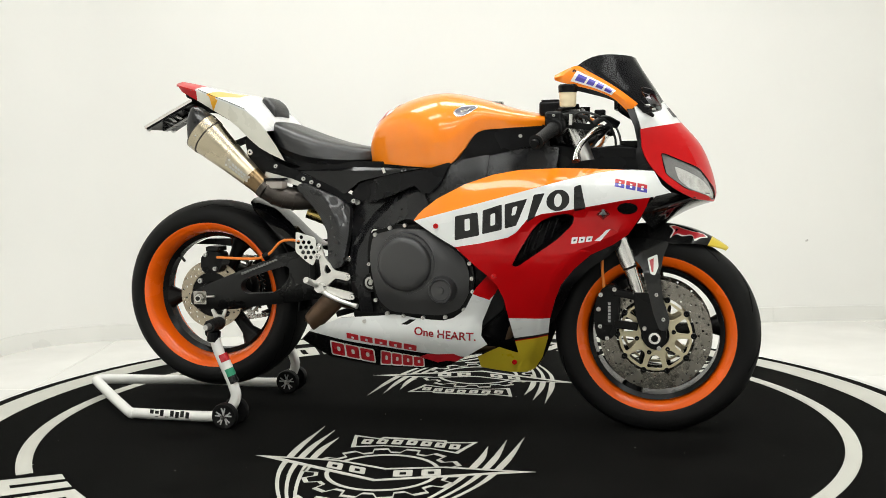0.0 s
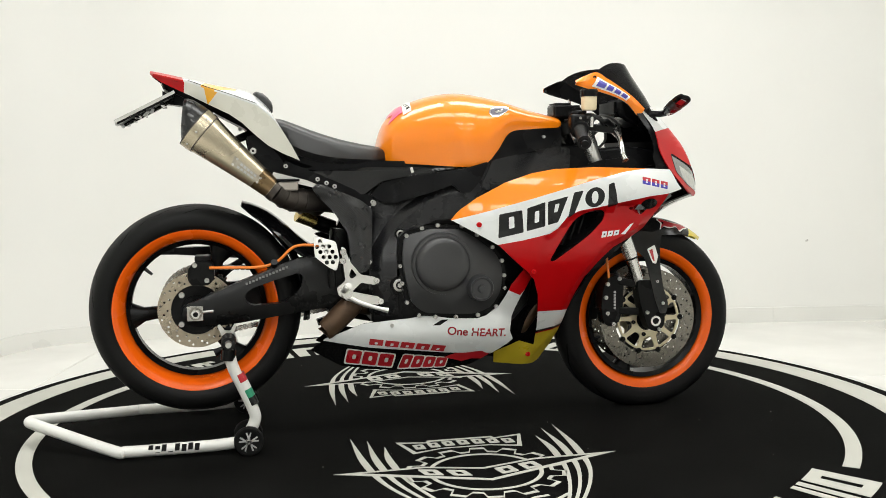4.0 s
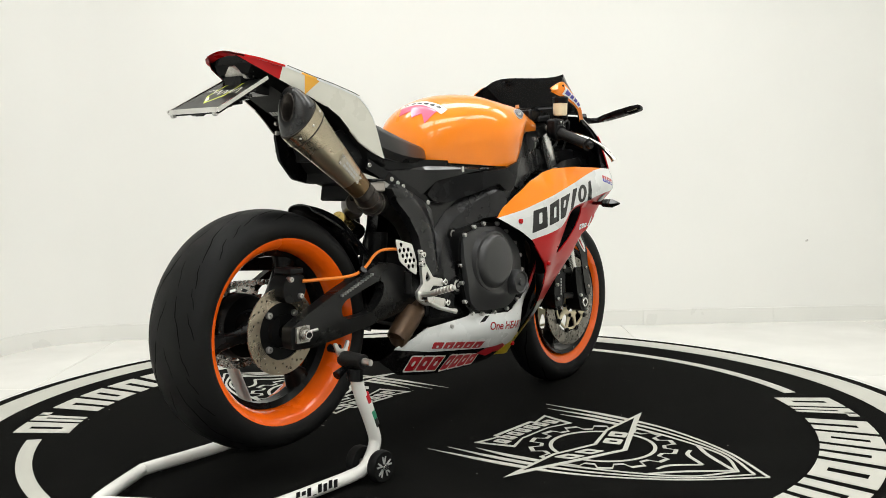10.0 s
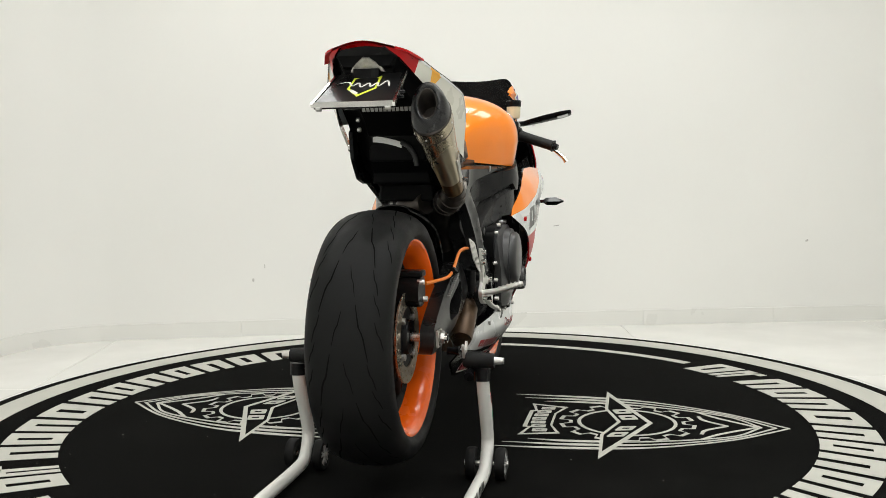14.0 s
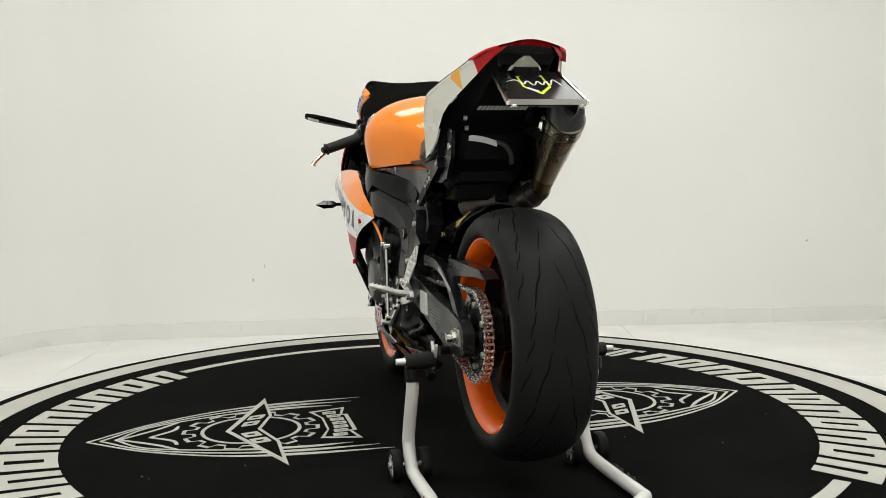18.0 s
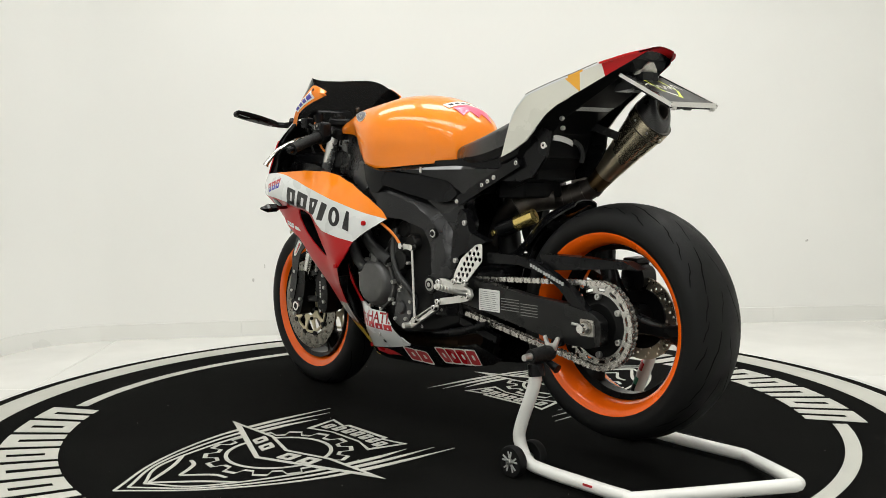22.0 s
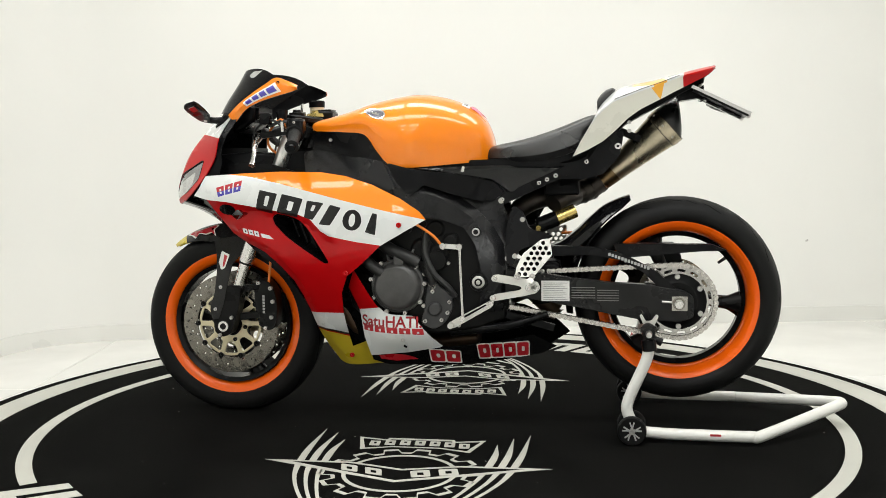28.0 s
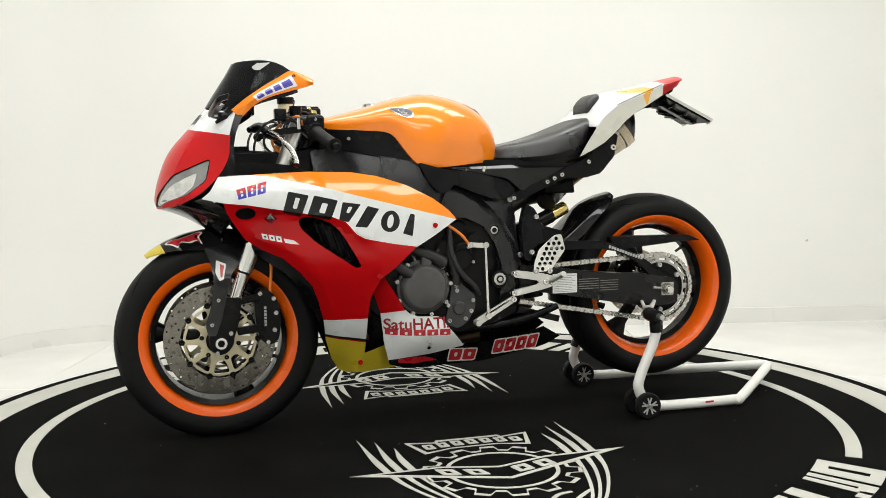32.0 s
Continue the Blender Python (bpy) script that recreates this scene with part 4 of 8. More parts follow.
def side_fairing(s):
    orange = [(0.02, 0.640), (0.02, 0.79), (0.62, 0.79)] + ORANGE_LOW[::-1]
    if s < 0:      # big dark blocks climb along the band
        fields = [[(0.1533, 0.5769), (0.2266, 0.5921), (0.2224, 0.6566), (0.1561, 0.6453)], [(0.2348, 0.5953), (0.2908, 0.6081), (0.2914, 0.6784), (0.2372, 0.6614)],
                  [(0.2987, 0.6112), (0.3307, 0.6190), (0.3618, 0.6935), (0.2993, 0.6783)], [(0.3597, 0.6283), (0.3800, 0.6400), (0.4098, 0.7086), (0.3800, 0.7042)],
                  [(0.4126, 0.6572), (0.4767, 0.6620), (0.4771, 0.7202), (0.4159, 0.7147)], [(0.4881, 0.6568), (0.5402, 0.6705), (0.5133, 0.7336), (0.4892, 0.7247)]]
        two_tone = [(0.5949, 0.7253), (0.6839, 0.7061), (0.6852, 0.7272), (0.5974, 0.7464)]
        pale = [(0.4745, 0.5662), (0.5350, 0.5740), (0.5385, 0.5880), (0.4780, 0.5850)]
        slash = [(0.540, 0.575), (0.556, 0.574), (0.585, 0.608), (0.572, 0.604), (0.553, 0.585)]
    else:
        fields = [[(0.5317, 0.6650), (0.4825, 0.6512), (0.4603, 0.7109), (0.5160, 0.7229)], [(0.4658, 0.6545), (0.4017, 0.6407), (0.3806, 0.6954), (0.4459, 0.7107)],
                  [(0.3789, 0.6407), (0.3520, 0.6340), (0.3169, 0.6832), (0.3680, 0.6904)], [(0.3344, 0.6207), (0.3000, 0.6175), (0.2650, 0.6690), (0.2980, 0.6782)],
                  [(0.2673, 0.6068), (0.2097, 0.5990), (0.2021, 0.6586), (0.2532, 0.6677)], [(0.1969, 0.5971), (0.1487, 0.5828), (0.1550, 0.6480), (0.1732, 0.6531)]]
        two_tone = [(0.6511, 0.7025), (0.5752, 0.7206), (0.5707, 0.7524), (0.6570, 0.7297)]
        pale = [(0.5860, 0.5930), (0.5300, 0.5810), (0.5330, 0.5970), (0.5900, 0.6080)]
        slash = [(0.528, 0.592), (0.500, 0.586), (0.485, 0.574), (0.510, 0.577), (0.524, 0.580)]
    regions = [(FAIRING, 2), (orange, 0), (WHITE_BAND, 1), (WHITE_STRIP, 1), (YELLOW_TIP, 3), (BLACK_LINE, 4)]
    fields[5] = [cell(fields[5], u, v) for u, v in ((0.0, 0.0), (0.62, 0.0), (0.75, 1.0), (0.0, 1.0))]
    for q, cut in zip(fields, ((0.42, 0.30, 0.64, 0.80), (0.42, 0.26, 0.66, 0.74), (0.40, 0.46, 0.64, 0.80), None, 0, None)):
        regions += oval_mark(q, 4, 1) if cut == 0 else block_mark(q, 4, 1, cut)
    for q in split(two_tone, 3, 0.14):
        regions += block_mark([cell(q, 0, 0.5), cell(q, 1, 0.5), cell(q, 1, 1), cell(q, 0, 1)], 5, 1, (0.4, 0.1, 0.65, 0.5), 0.001)
        regions += block_mark([cell(q, 0, 0), cell(q, 1, 0), cell(q, 1, 0.5), cell(q, 0, 0.5)], 6, 1, (0.4, 0.45, 0.65, 0.9), 0.001)
    for q in split(pale, 3, 0.2):
        regions += [(q, 1), ([cell(q, 0.35, 0.35), cell(q, 0.7, 0.35), cell(q, 0.7, 0.65), cell(q, 0.35, 0.65)], 4)]
    regions.append((slash, 1))
    clip = FAIRING_RIGHT if s < 0 else FAIRING
    lip = [(x, z) for z, x in FOLD_FRONT[:-1]] + [(0.55, 0.63), (0.45, 0.60), (0.30, 0.50), (0.29, 0.30)]
    sh = sheet([(clip, 2), (lip, 2)] + regions[1:], lambda a, b, d: (a, s * (fair_y(a, b) - d), b), 0.005, [rounded(DUCT, 0.012, 4)], 0.022, 7)
    # trim what colour areas reach beyond the outline
    keep_v = np.array([(v[0], v[2]) for v in sh.v])
    f2, m2 = [], []
    for q, k in zip(sh.f, sh.m):
        c = keep_v[list(q)].mean(0)[None]
        if inside(clip, c)[0] or min(math.dist(c[0], p) for p in keep_v[list(q)]) < 1e-9:
            f2.append(q), m2.append(k)
    sh.f, sh.m = f2, m2
    fairing = part("side_fairing", sh, [ORANGE, WHITE, RED, YELLOW, BLACK_INK, RED_INK, BLUE_INK, PLASTIC], BIKE, "orange, white and red side fairing with a yellow tip", sharp=21)
    for x, z, m in ((0.098, 0.617, RED), (0.262, 0.475, RED), (0.291, 0.200, RED)):
        part("fairing_bolt", bolt((x, s * (fair_y(x, z) + 0.002), z), s, 0.0075, 0.004), m, fairing, "red fairing bolt")
    duct = [(p[0] + (0.385 - p[0]) * 0.02, p[1]) for p in DUCT]
    inner = Shape()
    ring0 = [(p[0], s * (fair_y(*p) - 0.004), p[1]) for p in rounded(duct, 0.012, 4)]
    ring1 = [(0.385 + (p[0] - 0.385) * 0.72 - 0.015, s * (fair_y(*p) - 0.075), 0.565 + (p[1] - 0.565) * 0.72) for p in rounded(duct, 0.012, 4)]
    loft([ring0, ring1], False, sh=inner)
    inner.add(ring1, [tuple(range(len(ring1)))])
    part("air_duct", inner, PLASTIC, fairing, "black air duct")
    for i in range(5):
        x = 0.325 + i * 0.026
        z = 0.535 + i * 0.016
        part("duct_slat", bar((x - 0.012, s * (fair_y(x, z) - 0.055), z - 0.02), (x + 0.014, s * (fair_y(x, z) - 0.055), z + 0.055), 0.004, 0.02, up=(0, 1, 0)), ENGINE_BLACK, fairing)
    e = circle(0.635, 0.668, 1, 20)
    e = [(0.630 + (p[0] - 0.635) * 0.027, 0.664 + (p[1] - 0.668) * 0.016) for p in e]
    # flat black oval stands in for a red recess and the shade inside
    part("vent_cup", sheet([(e, 0)], lambda a, b, d: (a, s * (fair_y(a, b) + 0.0025 - d), b), 0.004, (), 0.0), BLACK_GLOSS, fairing, "black oval painted for the shade in a red recess")
    fill = rounded([(0.205, 0.205), (0.34, 0.200), (0.365, 0.30), (0.375, 0.40), (0.36, 0.50), (0.25, 0.52), (0.19, 0.40)], 0.02, 3)
    shroud = rounded([(0.36, 0.30), (0.412, 0.33), (0.440, 0.38), (0.470, 0.44), (0.52, 0.49), (0.575, 0.525), (0.61, 0.56), (0.60, 0.64), (0.56, 0.68), (0.36, 0.68)], 0.015, 3)
    part("radiator_shroud", sheet([(shroud, 0)], lambda a, b, d: (a, s * (max(0.07, min(0.138, fair_y(a, b) - 0.022)) - d), b), 0.006, (), 0.03), PLASTIC, BIKE, "black shroud beside the radiator")
    part("lower_infill", sheet([(fill, 0)], lambda a, b, d: (a, s * (min(0.120, fair_y(a, b) - 0.030, belly_y(a, b) - 0.030) - d), b), 0.006, (), 0.03), PLASTIC, BIKE, "black panel behind the fairing gap")
    part("turn_signal", loft([[(0.575 - 0.004 + dx, s * y, 0.652 + dz) for dx, dz in ((-k, 0), (0, k * 0.8), (k, 0), (0, -k * 0.8))] for y, k in ((0.20, 0.006), (0.255, 0.007), (0.265, 0.016), (0.300, 0.018), (0.328, 0.003))]), BLACK_GLOSS, BIKE, "small black arrow-shaped turn signal")
    return fairing


def belly_y(x, z):
    y = lerp([(-0.40, 0.125), (-0.30, 0.150), (-0.15, 0.185), (0.0, 0.203), (0.10, 0.214), (0.15, 0.211), (0.20, 0.188), (0.235, 0.158), (0.28, 0.128)], x)
    y += lerp([(0.31, 0.0), (0.40, 0.036), (0.48, 0.060)], z) * lerp([(0.12, 0.0), (0.20, 0.6), (0.25, 1.0)], x)
    return y - lerp([(0.17, 0.098), (0.185, 0.088), (0.21, 0.070), (0.235, 0.050), (0.26, 0.028), (0.29, 0.010), (0.31, 0.008), (0.34, 0.018), (0.37, 0.020), (0.40, 0.0)], z) * lerp([(-0.30, 0.75), (-0.12, 1.0), (0.15, 1.0), (0.22, 0.55)], x)


def belly(s):
    if s < 0:
        outline = [(-0.379, 0.253), (-0.336, 0.290), (-0.228, 0.332), (-0.130, 0.342), (-0.100, 0.344), (-0.039, 0.352), (0.018, 0.342), (0.101, 0.338), (0.133, 0.347), (0.167, 0.371), (0.188, 0.408), (0.204, 0.438), (0.248, 0.485), (0.274, 0.454), (0.240, 0.395), (0.214, 0.337), (0.209, 0.292), (0.223, 0.264), (0.156, 0.224), (0.092, 0.188), (0.010, 0.177), (-0.116, 0.176), (-0.214, 0.187), (-0.290, 0.199), (-0.345, 0.232)]
        red = [(0.189, 0.422), (0.237, 0.400), (0.287, 0.454), (0.249, 0.498)]
        black = [(-0.4030, 0.2480), (-0.3470, 0.2840), (-0.2140, 0.2590), (0.0110, 0.2340), (0.1540, 0.2250), (0.1000, 0.1600), (-0.1200, 0.1550), (-0.3100, 0.1800)]
        vent = rounded([(-0.030, 0.322), (-0.002, 0.338), (0.018, 0.338), (-0.008, 0.322)], 0.003)
        maker = [(-0.2160, 0.2690), (0.0110, 0.2370), (0.0170, 0.2570), (-0.2140, 0.2880)]
        red_word = split([(-0.2810, 0.2100), (-0.1380, 0.1890), (-0.1320, 0.2310), (-0.2750, 0.2530)], 3) + split([(-0.1220, 0.1840), (0.0210, 0.1840), (0.0260, 0.2140), (-0.1100, 0.2300)], 4)
        bull = [(0.0110, 0.2170), (0.0410, 0.2290), (0.0820, 0.2310), (0.1220, 0.2350), (0.1480, 0.2220), (0.1270, 0.2070), (0.0970, 0.2090), (0.0670, 0.2010), (0.0420, 0.2090)]
    else:
        outline = [(0.248, 0.482), (0.180, 0.371), (0.163, 0.356), (0.139, 0.347), (0.075, 0.343), (-0.0050, 0.2530), (-0.0260, 0.2440), (-0.2040, 0.2670), (-0.2790, 0.2840), (-0.3480, 0.2440), (-0.3040, 0.2210), (-0.0930, 0.1820), (0.1610, 0.1810), (0.2110, 0.1960), (0.2190, 0.2200), (0.2320, 0.2690), (0.244, 0.358), (0.271, 0.428)]
        red = [(0.159, 0.370), (0.263, 0.354), (0.296, 0.443), (0.249, 0.509), (0.220, 0.500)]
        black = [(0.2140, 0.2110), (0.0950, 0.2260), (-0.0060, 0.2440), (-0.0330, 0.2720), (-0.3010, 0.3040), (-0.3840, 0.2480), (-0.300, 0.200), (-0.0920, 0.1670), (0.2260, 0.1620)]
        vent = rounded([(0.0940, 0.2470), (0.1030, 0.2540), (0.1070, 0.2450), (0.0980, 0.2410)], 0.002)
        maker = [(0.2339, 0.2935), (0.0370, 0.2860), (0.0380, 0.3050), (0.2339, 0.3110)]
        red_word = split([(0.0310, 0.1950), (-0.0610, 0.1900), (-0.0620, 0.2280), (0.0320, 0.2350)], 2) + split([(-0.1150, 0.2060), (-0.2660, 0.2150), (-0.2680, 0.2600), (-0.1130, 0.2520)], 4)
        bull = [(0.185, 0.200), (0.19, 0.212), (0.1470, 0.2180), (0.1070, 0.2170), (0.0810, 0.2090), (0.0670, 0.2010), (0.0970, 0.2000), (0.1370, 0.1940)]
    reg = [(outline, 0), (red, 1), (black, 2)]
    for q in red_word:      # red blocks in a white edge
        reg.append((rounded([cell(q, u, v) for u, v in ((-0.10, -0.10), (1.10, -0.10), (1.10, 1.10), (-0.10, 1.10))], 0.006, 2), 5))
    for q in red_word:
        reg += block_mark(q, 3, 5, (0.40, 0.32, 0.66, 0.70), 0.006)
    for i, q in enumerate(split(maker, 5, 0.14)):
        reg += block_mark(q, 3, 0, (0.40, 0.15, 0.62, 0.5 + 0.1 * (i % 2)), 0.002)
    reg += [(bull, 3), (vent, 4)]
    sh = sheet(reg, lambda a, b, d: (a, s * (belly_y(a, b) - d), b), 0.005, (), 0.022, 4)
    keep_v = np.array([(v[0], v[2]) for v in sh.v])
    ok = [bool(inside(outline, keep_v[list(q)].mean(0)[None])[0]) for q in sh.f]
    sh.f, sh.m = [q for q, k in zip(sh.f, ok) if k], [m for m, k in zip(sh.m, ok) if k]
    b = part("belly_pan", sh, [WHITE, RED, BLACK_GLOSS, RED_INK, PLASTIC, WHITE_INK], BIKE, "white belly pan with a black lower edge and red marks")
    if s < 0:
        words("slogan", "One HEART.", 0.034, Matrix.Translation((0.104, -0.2, 0.2965)) @ pose(0, 0, 0, 90, 0, 0) @ pose(0, 0, 0, 0, 0, -5), RED_INK, b, skin=lambda p: (p.x, -(belly_y(p.x, p.z) + 0.0008), p.z))["label"] = "small red slogan"
    else:
        words("slogan", "SatuHATI.", 0.046, Matrix.Translation((0.140, 0.2, 0.323)) @ pose(0, 0, 0, 90, 0, 180), RED_INK, b, skin=lambda p: (p.x, belly_y(p.x, p.z) + 0.0008, p.z))["label"] = "small red slogan"
    part("fairing_bolt", bolt((-0.147 if s < 0 else 0.104, s * (belly_y(-0.147 if s < 0 else 0.104, 0.326 if s < 0 else 0.27) + 0.002), 0.326 if s < 0 else 0.27), s, 0.006, 0.004), BOLT, b)
    return b


TANK = [(-0.158, 0.812, 0.842, 0.048, 0.045), (-0.150, 0.800, 0.882, 0.080, 0.078), (-0.130, 0.796, 0.924, 0.110, 0.106), (-0.095, 0.794, 0.958, 0.139, 0.134), (-0.04, 0.790, 0.984, 0.176, 0.170), (0.02, 0.785, 1.000, 0.207, 0.202), (0.08, 0.782, 1.005, 0.226, 0.218),
        (0.13, 0.790, 0.999, 0.224, 0.217), (0.17, 0.830, 0.990, 0.213, 0.209), (0.21, 0.880, 0.979, 0.198, 0.196), (0.28, 0.890, 0.957, 0.170, 0.170), (0.34, 0.894, 0.942, 0.145, 0.147), (0.385, 0.897, 0.931, 0.120, 0.122), (0.397, 0.903, 0.920, 0.100, 0.100)]


def crown(x):
    """How fast the tank narrows towards its top."""
    return float(np.interp(x, [-0.15, -0.04, 0.08, 0.20], [1.18, 1.08, 0.96, 0.80]))


def tank_skin(row, q):
    """Point of the tank's upper shell; q runs from one flank over the top to the other."""
    x, zb, zt, w, wb = row
    c, sn = math.cos(q), max(0.0, math.sin(q))
    y = w * math.copysign(abs(c) ** crown(x), c)
    z = zb + (zt - zb) * (0.34 + 0.66 * sn ** 0.76)
    return x, y - math.copysign(knee(x, z), c) * min(1.0, abs(c) * 3), z


def knee(x, z):
    """Depth of the hollow for the rider's knee, with a crisp front edge."""
    front = lerp([(0.78, 0.098), (0.887, 0.056), (0.97, 0.036)], z)
    f = max(0.0, min(1.0, (front - x) / 0.060))
    g = max(0.0, min(1.0, (lerp([(-0.15, 0.90), (0.0, 0.955), (0.06, 0.972)], x) - z) / 0.070))
    return 0.008 * f * f * (3 - 2 * f) * g * g * (3 - 2 * g)


def tank():
    st = TANK
    fine = np.array(spline(st, 9))
    rings = []
    for row in fine:
        x, zb, zt, w, wb = row
        ring = [tank_skin(row, math.pi * i / 56) for i in range(57)]
        low = []
        for k in np.linspace(0.34, 0.0, 9)[1:]:
            z = zb + (zt - zb) * k
            half = wb * 0.965 + (w - wb * 0.965) * (k / 0.34) ** 0.8
            low.append((half - knee(x, z), z))
        ring += [(x, -y, z) for y, z in low] + [(x, y, z) for y, z in low[::-1]]
        rings.append(ring)
    t = part("fuel_tank", loft(rings), ORANGE, BIKE, "glossy orange fuel tank", sharp=45)
    for s in (-1, 1):
        # oval badge on the shoulder
        def place(u, v, d):
            x = 0.176 + u
            row = [float(np.interp(x, fine[:, 0], fine[:, n])) for n in range(5)]
            q = 0.45 + v
            p = Vector(tank_skin(row, q))
            p = p + Vector((0.1, 0.7, 0.7)) * (0.0022 - d)
            return (p.x, p.y if s > 0 else -p.y, p.z)
        e = [(0.033 * math.cos(q), 0.170 * math.sin(q)) for q in np.linspace(0, 2 * math.pi, 28, endpoint=False)]
        wing = [(-0.012, -0.05), (0.004, -0.06), (0.014, 0.0), (0.008, 0.03), (0.002, -0.01), (-0.004, 0.05), (-0.009, 0.0), (-0.016, 0.02)]
        part("badge", sheet([(e, 0), ([(p[0] * 0.86, p[1] * 0.84) for p in e], 1), (wing, 0)], place, 0.002, (), 0.0), [STEEL, BADGE_BLUE], t, "oval silver badge with a dark rim")
    # pink and white sticker behind the filler
    def on_top(a, b, d):
        y = a
        x = -0.150 + 0.135 * b
        zt = float(np.interp(x, [k[0] for k in st], [k[2] for k in st]))
        w = float(np.interp(x, [k[0] for k in st], [k[3] for k in st]))
        zb = float(np.interp(x, [k[0] for k in st], [k[1] for k in st]))
        c = min(0.98, abs(y) / w) ** (1 / crown(x))
        return (x - 0.003, y, zb + (zt - zb) * (0.34 + 0.66 * (1 - c * c) ** 0.38) + 0.003 - d)
    strip = [(-0.10, 0.46), (-0.02, 0.53), (0.06, 0.50), (0.065, 0.66), (-0.02, 0.70), (-0.105, 0.64)]
    knot = [(-0.070, 0.16), (-0.045, 0.30), (-0.020, 0.18), (0.0, 0.32), (0.035, 0.24), (0.050, 0.46), (-0.02, 0.52), (-0.085, 0.46)]
    bars = [[(-0.086 + 0.024 * i, 0.555), (-0.070 + 0.024 * i, 0.555), (-0.070 + 0.024 * i, 0.63), (-0.086 + 0.024 * i, 0.63)] for i in range(6)]
    part("pad_sticker", sheet([(strip, 0), (knot, 1)] + [(q, 2) for q in bars], on_top, 0.0015, (), 0.02), [WHITE_INK, PINK_INK, BLACK_INK], t, "white and pink sticker with dark marks")
    part("filler_cap", lathe([(0.0001, 0.003), (0.03, 0.003), (0.034, 0.001), (0.036, -0.01), (0.0001, -0.01)], (0.215, 0, 0.9735), "z", 28, False), STEEL, t)
    # black shrouds under the tank's front
    for s in (-1, 1):
        o = rounded([(0.118, 0.786), (0.150, 0.797), (0.172, 0.834), (0.206, 0.882), (0.224, 0.893), (0.36, 0.900), (0.392, 0.900), (0.392, 0.842), (0.33, 0.834), (0.20, 0.806)], 0.008)
        part("tank_shroud", sheet([(o, 0)], lambda a, b, d: (a, s * (lerp([(0.1, 0.205), (0.2, 0.186), (0.3, 0.155), (0.4, 0.112)], a) - d), b), 0.012, (), 0.03), PLASTIC, BIKE, "black plastic shroud below the tank")
        part("shroud_bolt", bolt((0.325, s * 0.150, 0.868), s, 0.005, 0.004), BOLT, BIKE)
    return t


def seat():
    st = [(-0.470, 0.882, 0.933, 0.085), (-0.44, 0.850, 0.927, 0.120), (-0.40, 0.822, 0.912, 0.138), (-0.34, 0.803, 0.889, 0.146), (-0.28, 0.796, 0.870, 0.141), (-0.22, 0.795, 0.856, 0.126), (-0.17, 0.796, 0.847, 0.103), (-0.140, 0.800, 0.838, 0.080)]
    rings = []
    for x, zb, zt, w in spline(st, 4):
        ring = []
        for i in range(17):
            a = math.pi * i / 16
            c, sn = math.cos(a), math.sin(a)
            ring.append((x, w * math.copysign(abs(c) ** 0.38, c) * (1 - 0.16 * sn), zb + (zt - zb) * (0.22 + 0.78 * sn ** 0.32)))
        ring += [(x, -w * 0.9, zb), (x, w * 0.9, zb)]
        rings.append(ring)
    s = part("seat", loft(rings), VINYL, BIKE, "black vinyl rider's seat", sharp=38)
    for k in (-1, 1):
        part("seam", tube([(x, k * (w * 0.93), zb + (zt - zb) * 0.62) for x, zb, zt, w in st[1:-1]], 0.0012, 6, 4), GRIP, s)
    return s


CREASE = [(-0.81, 1.061), (-0.70, 1.033), (-0.644, 1.012), (-0.588, 0.993), (-0.516, 0.966), (-0.484, 0.941), (-0.461, 0.917), (-0.422, 0.852), (-0.398, 0.809)]
TAIL_W = [(-0.82, 0.070), (-0.77, 0.090), (-0.70, 0.113), (-0.60, 0.150), (-0.52, 0.176), (-0.46, 0.172), (-0.40, 0.150)]


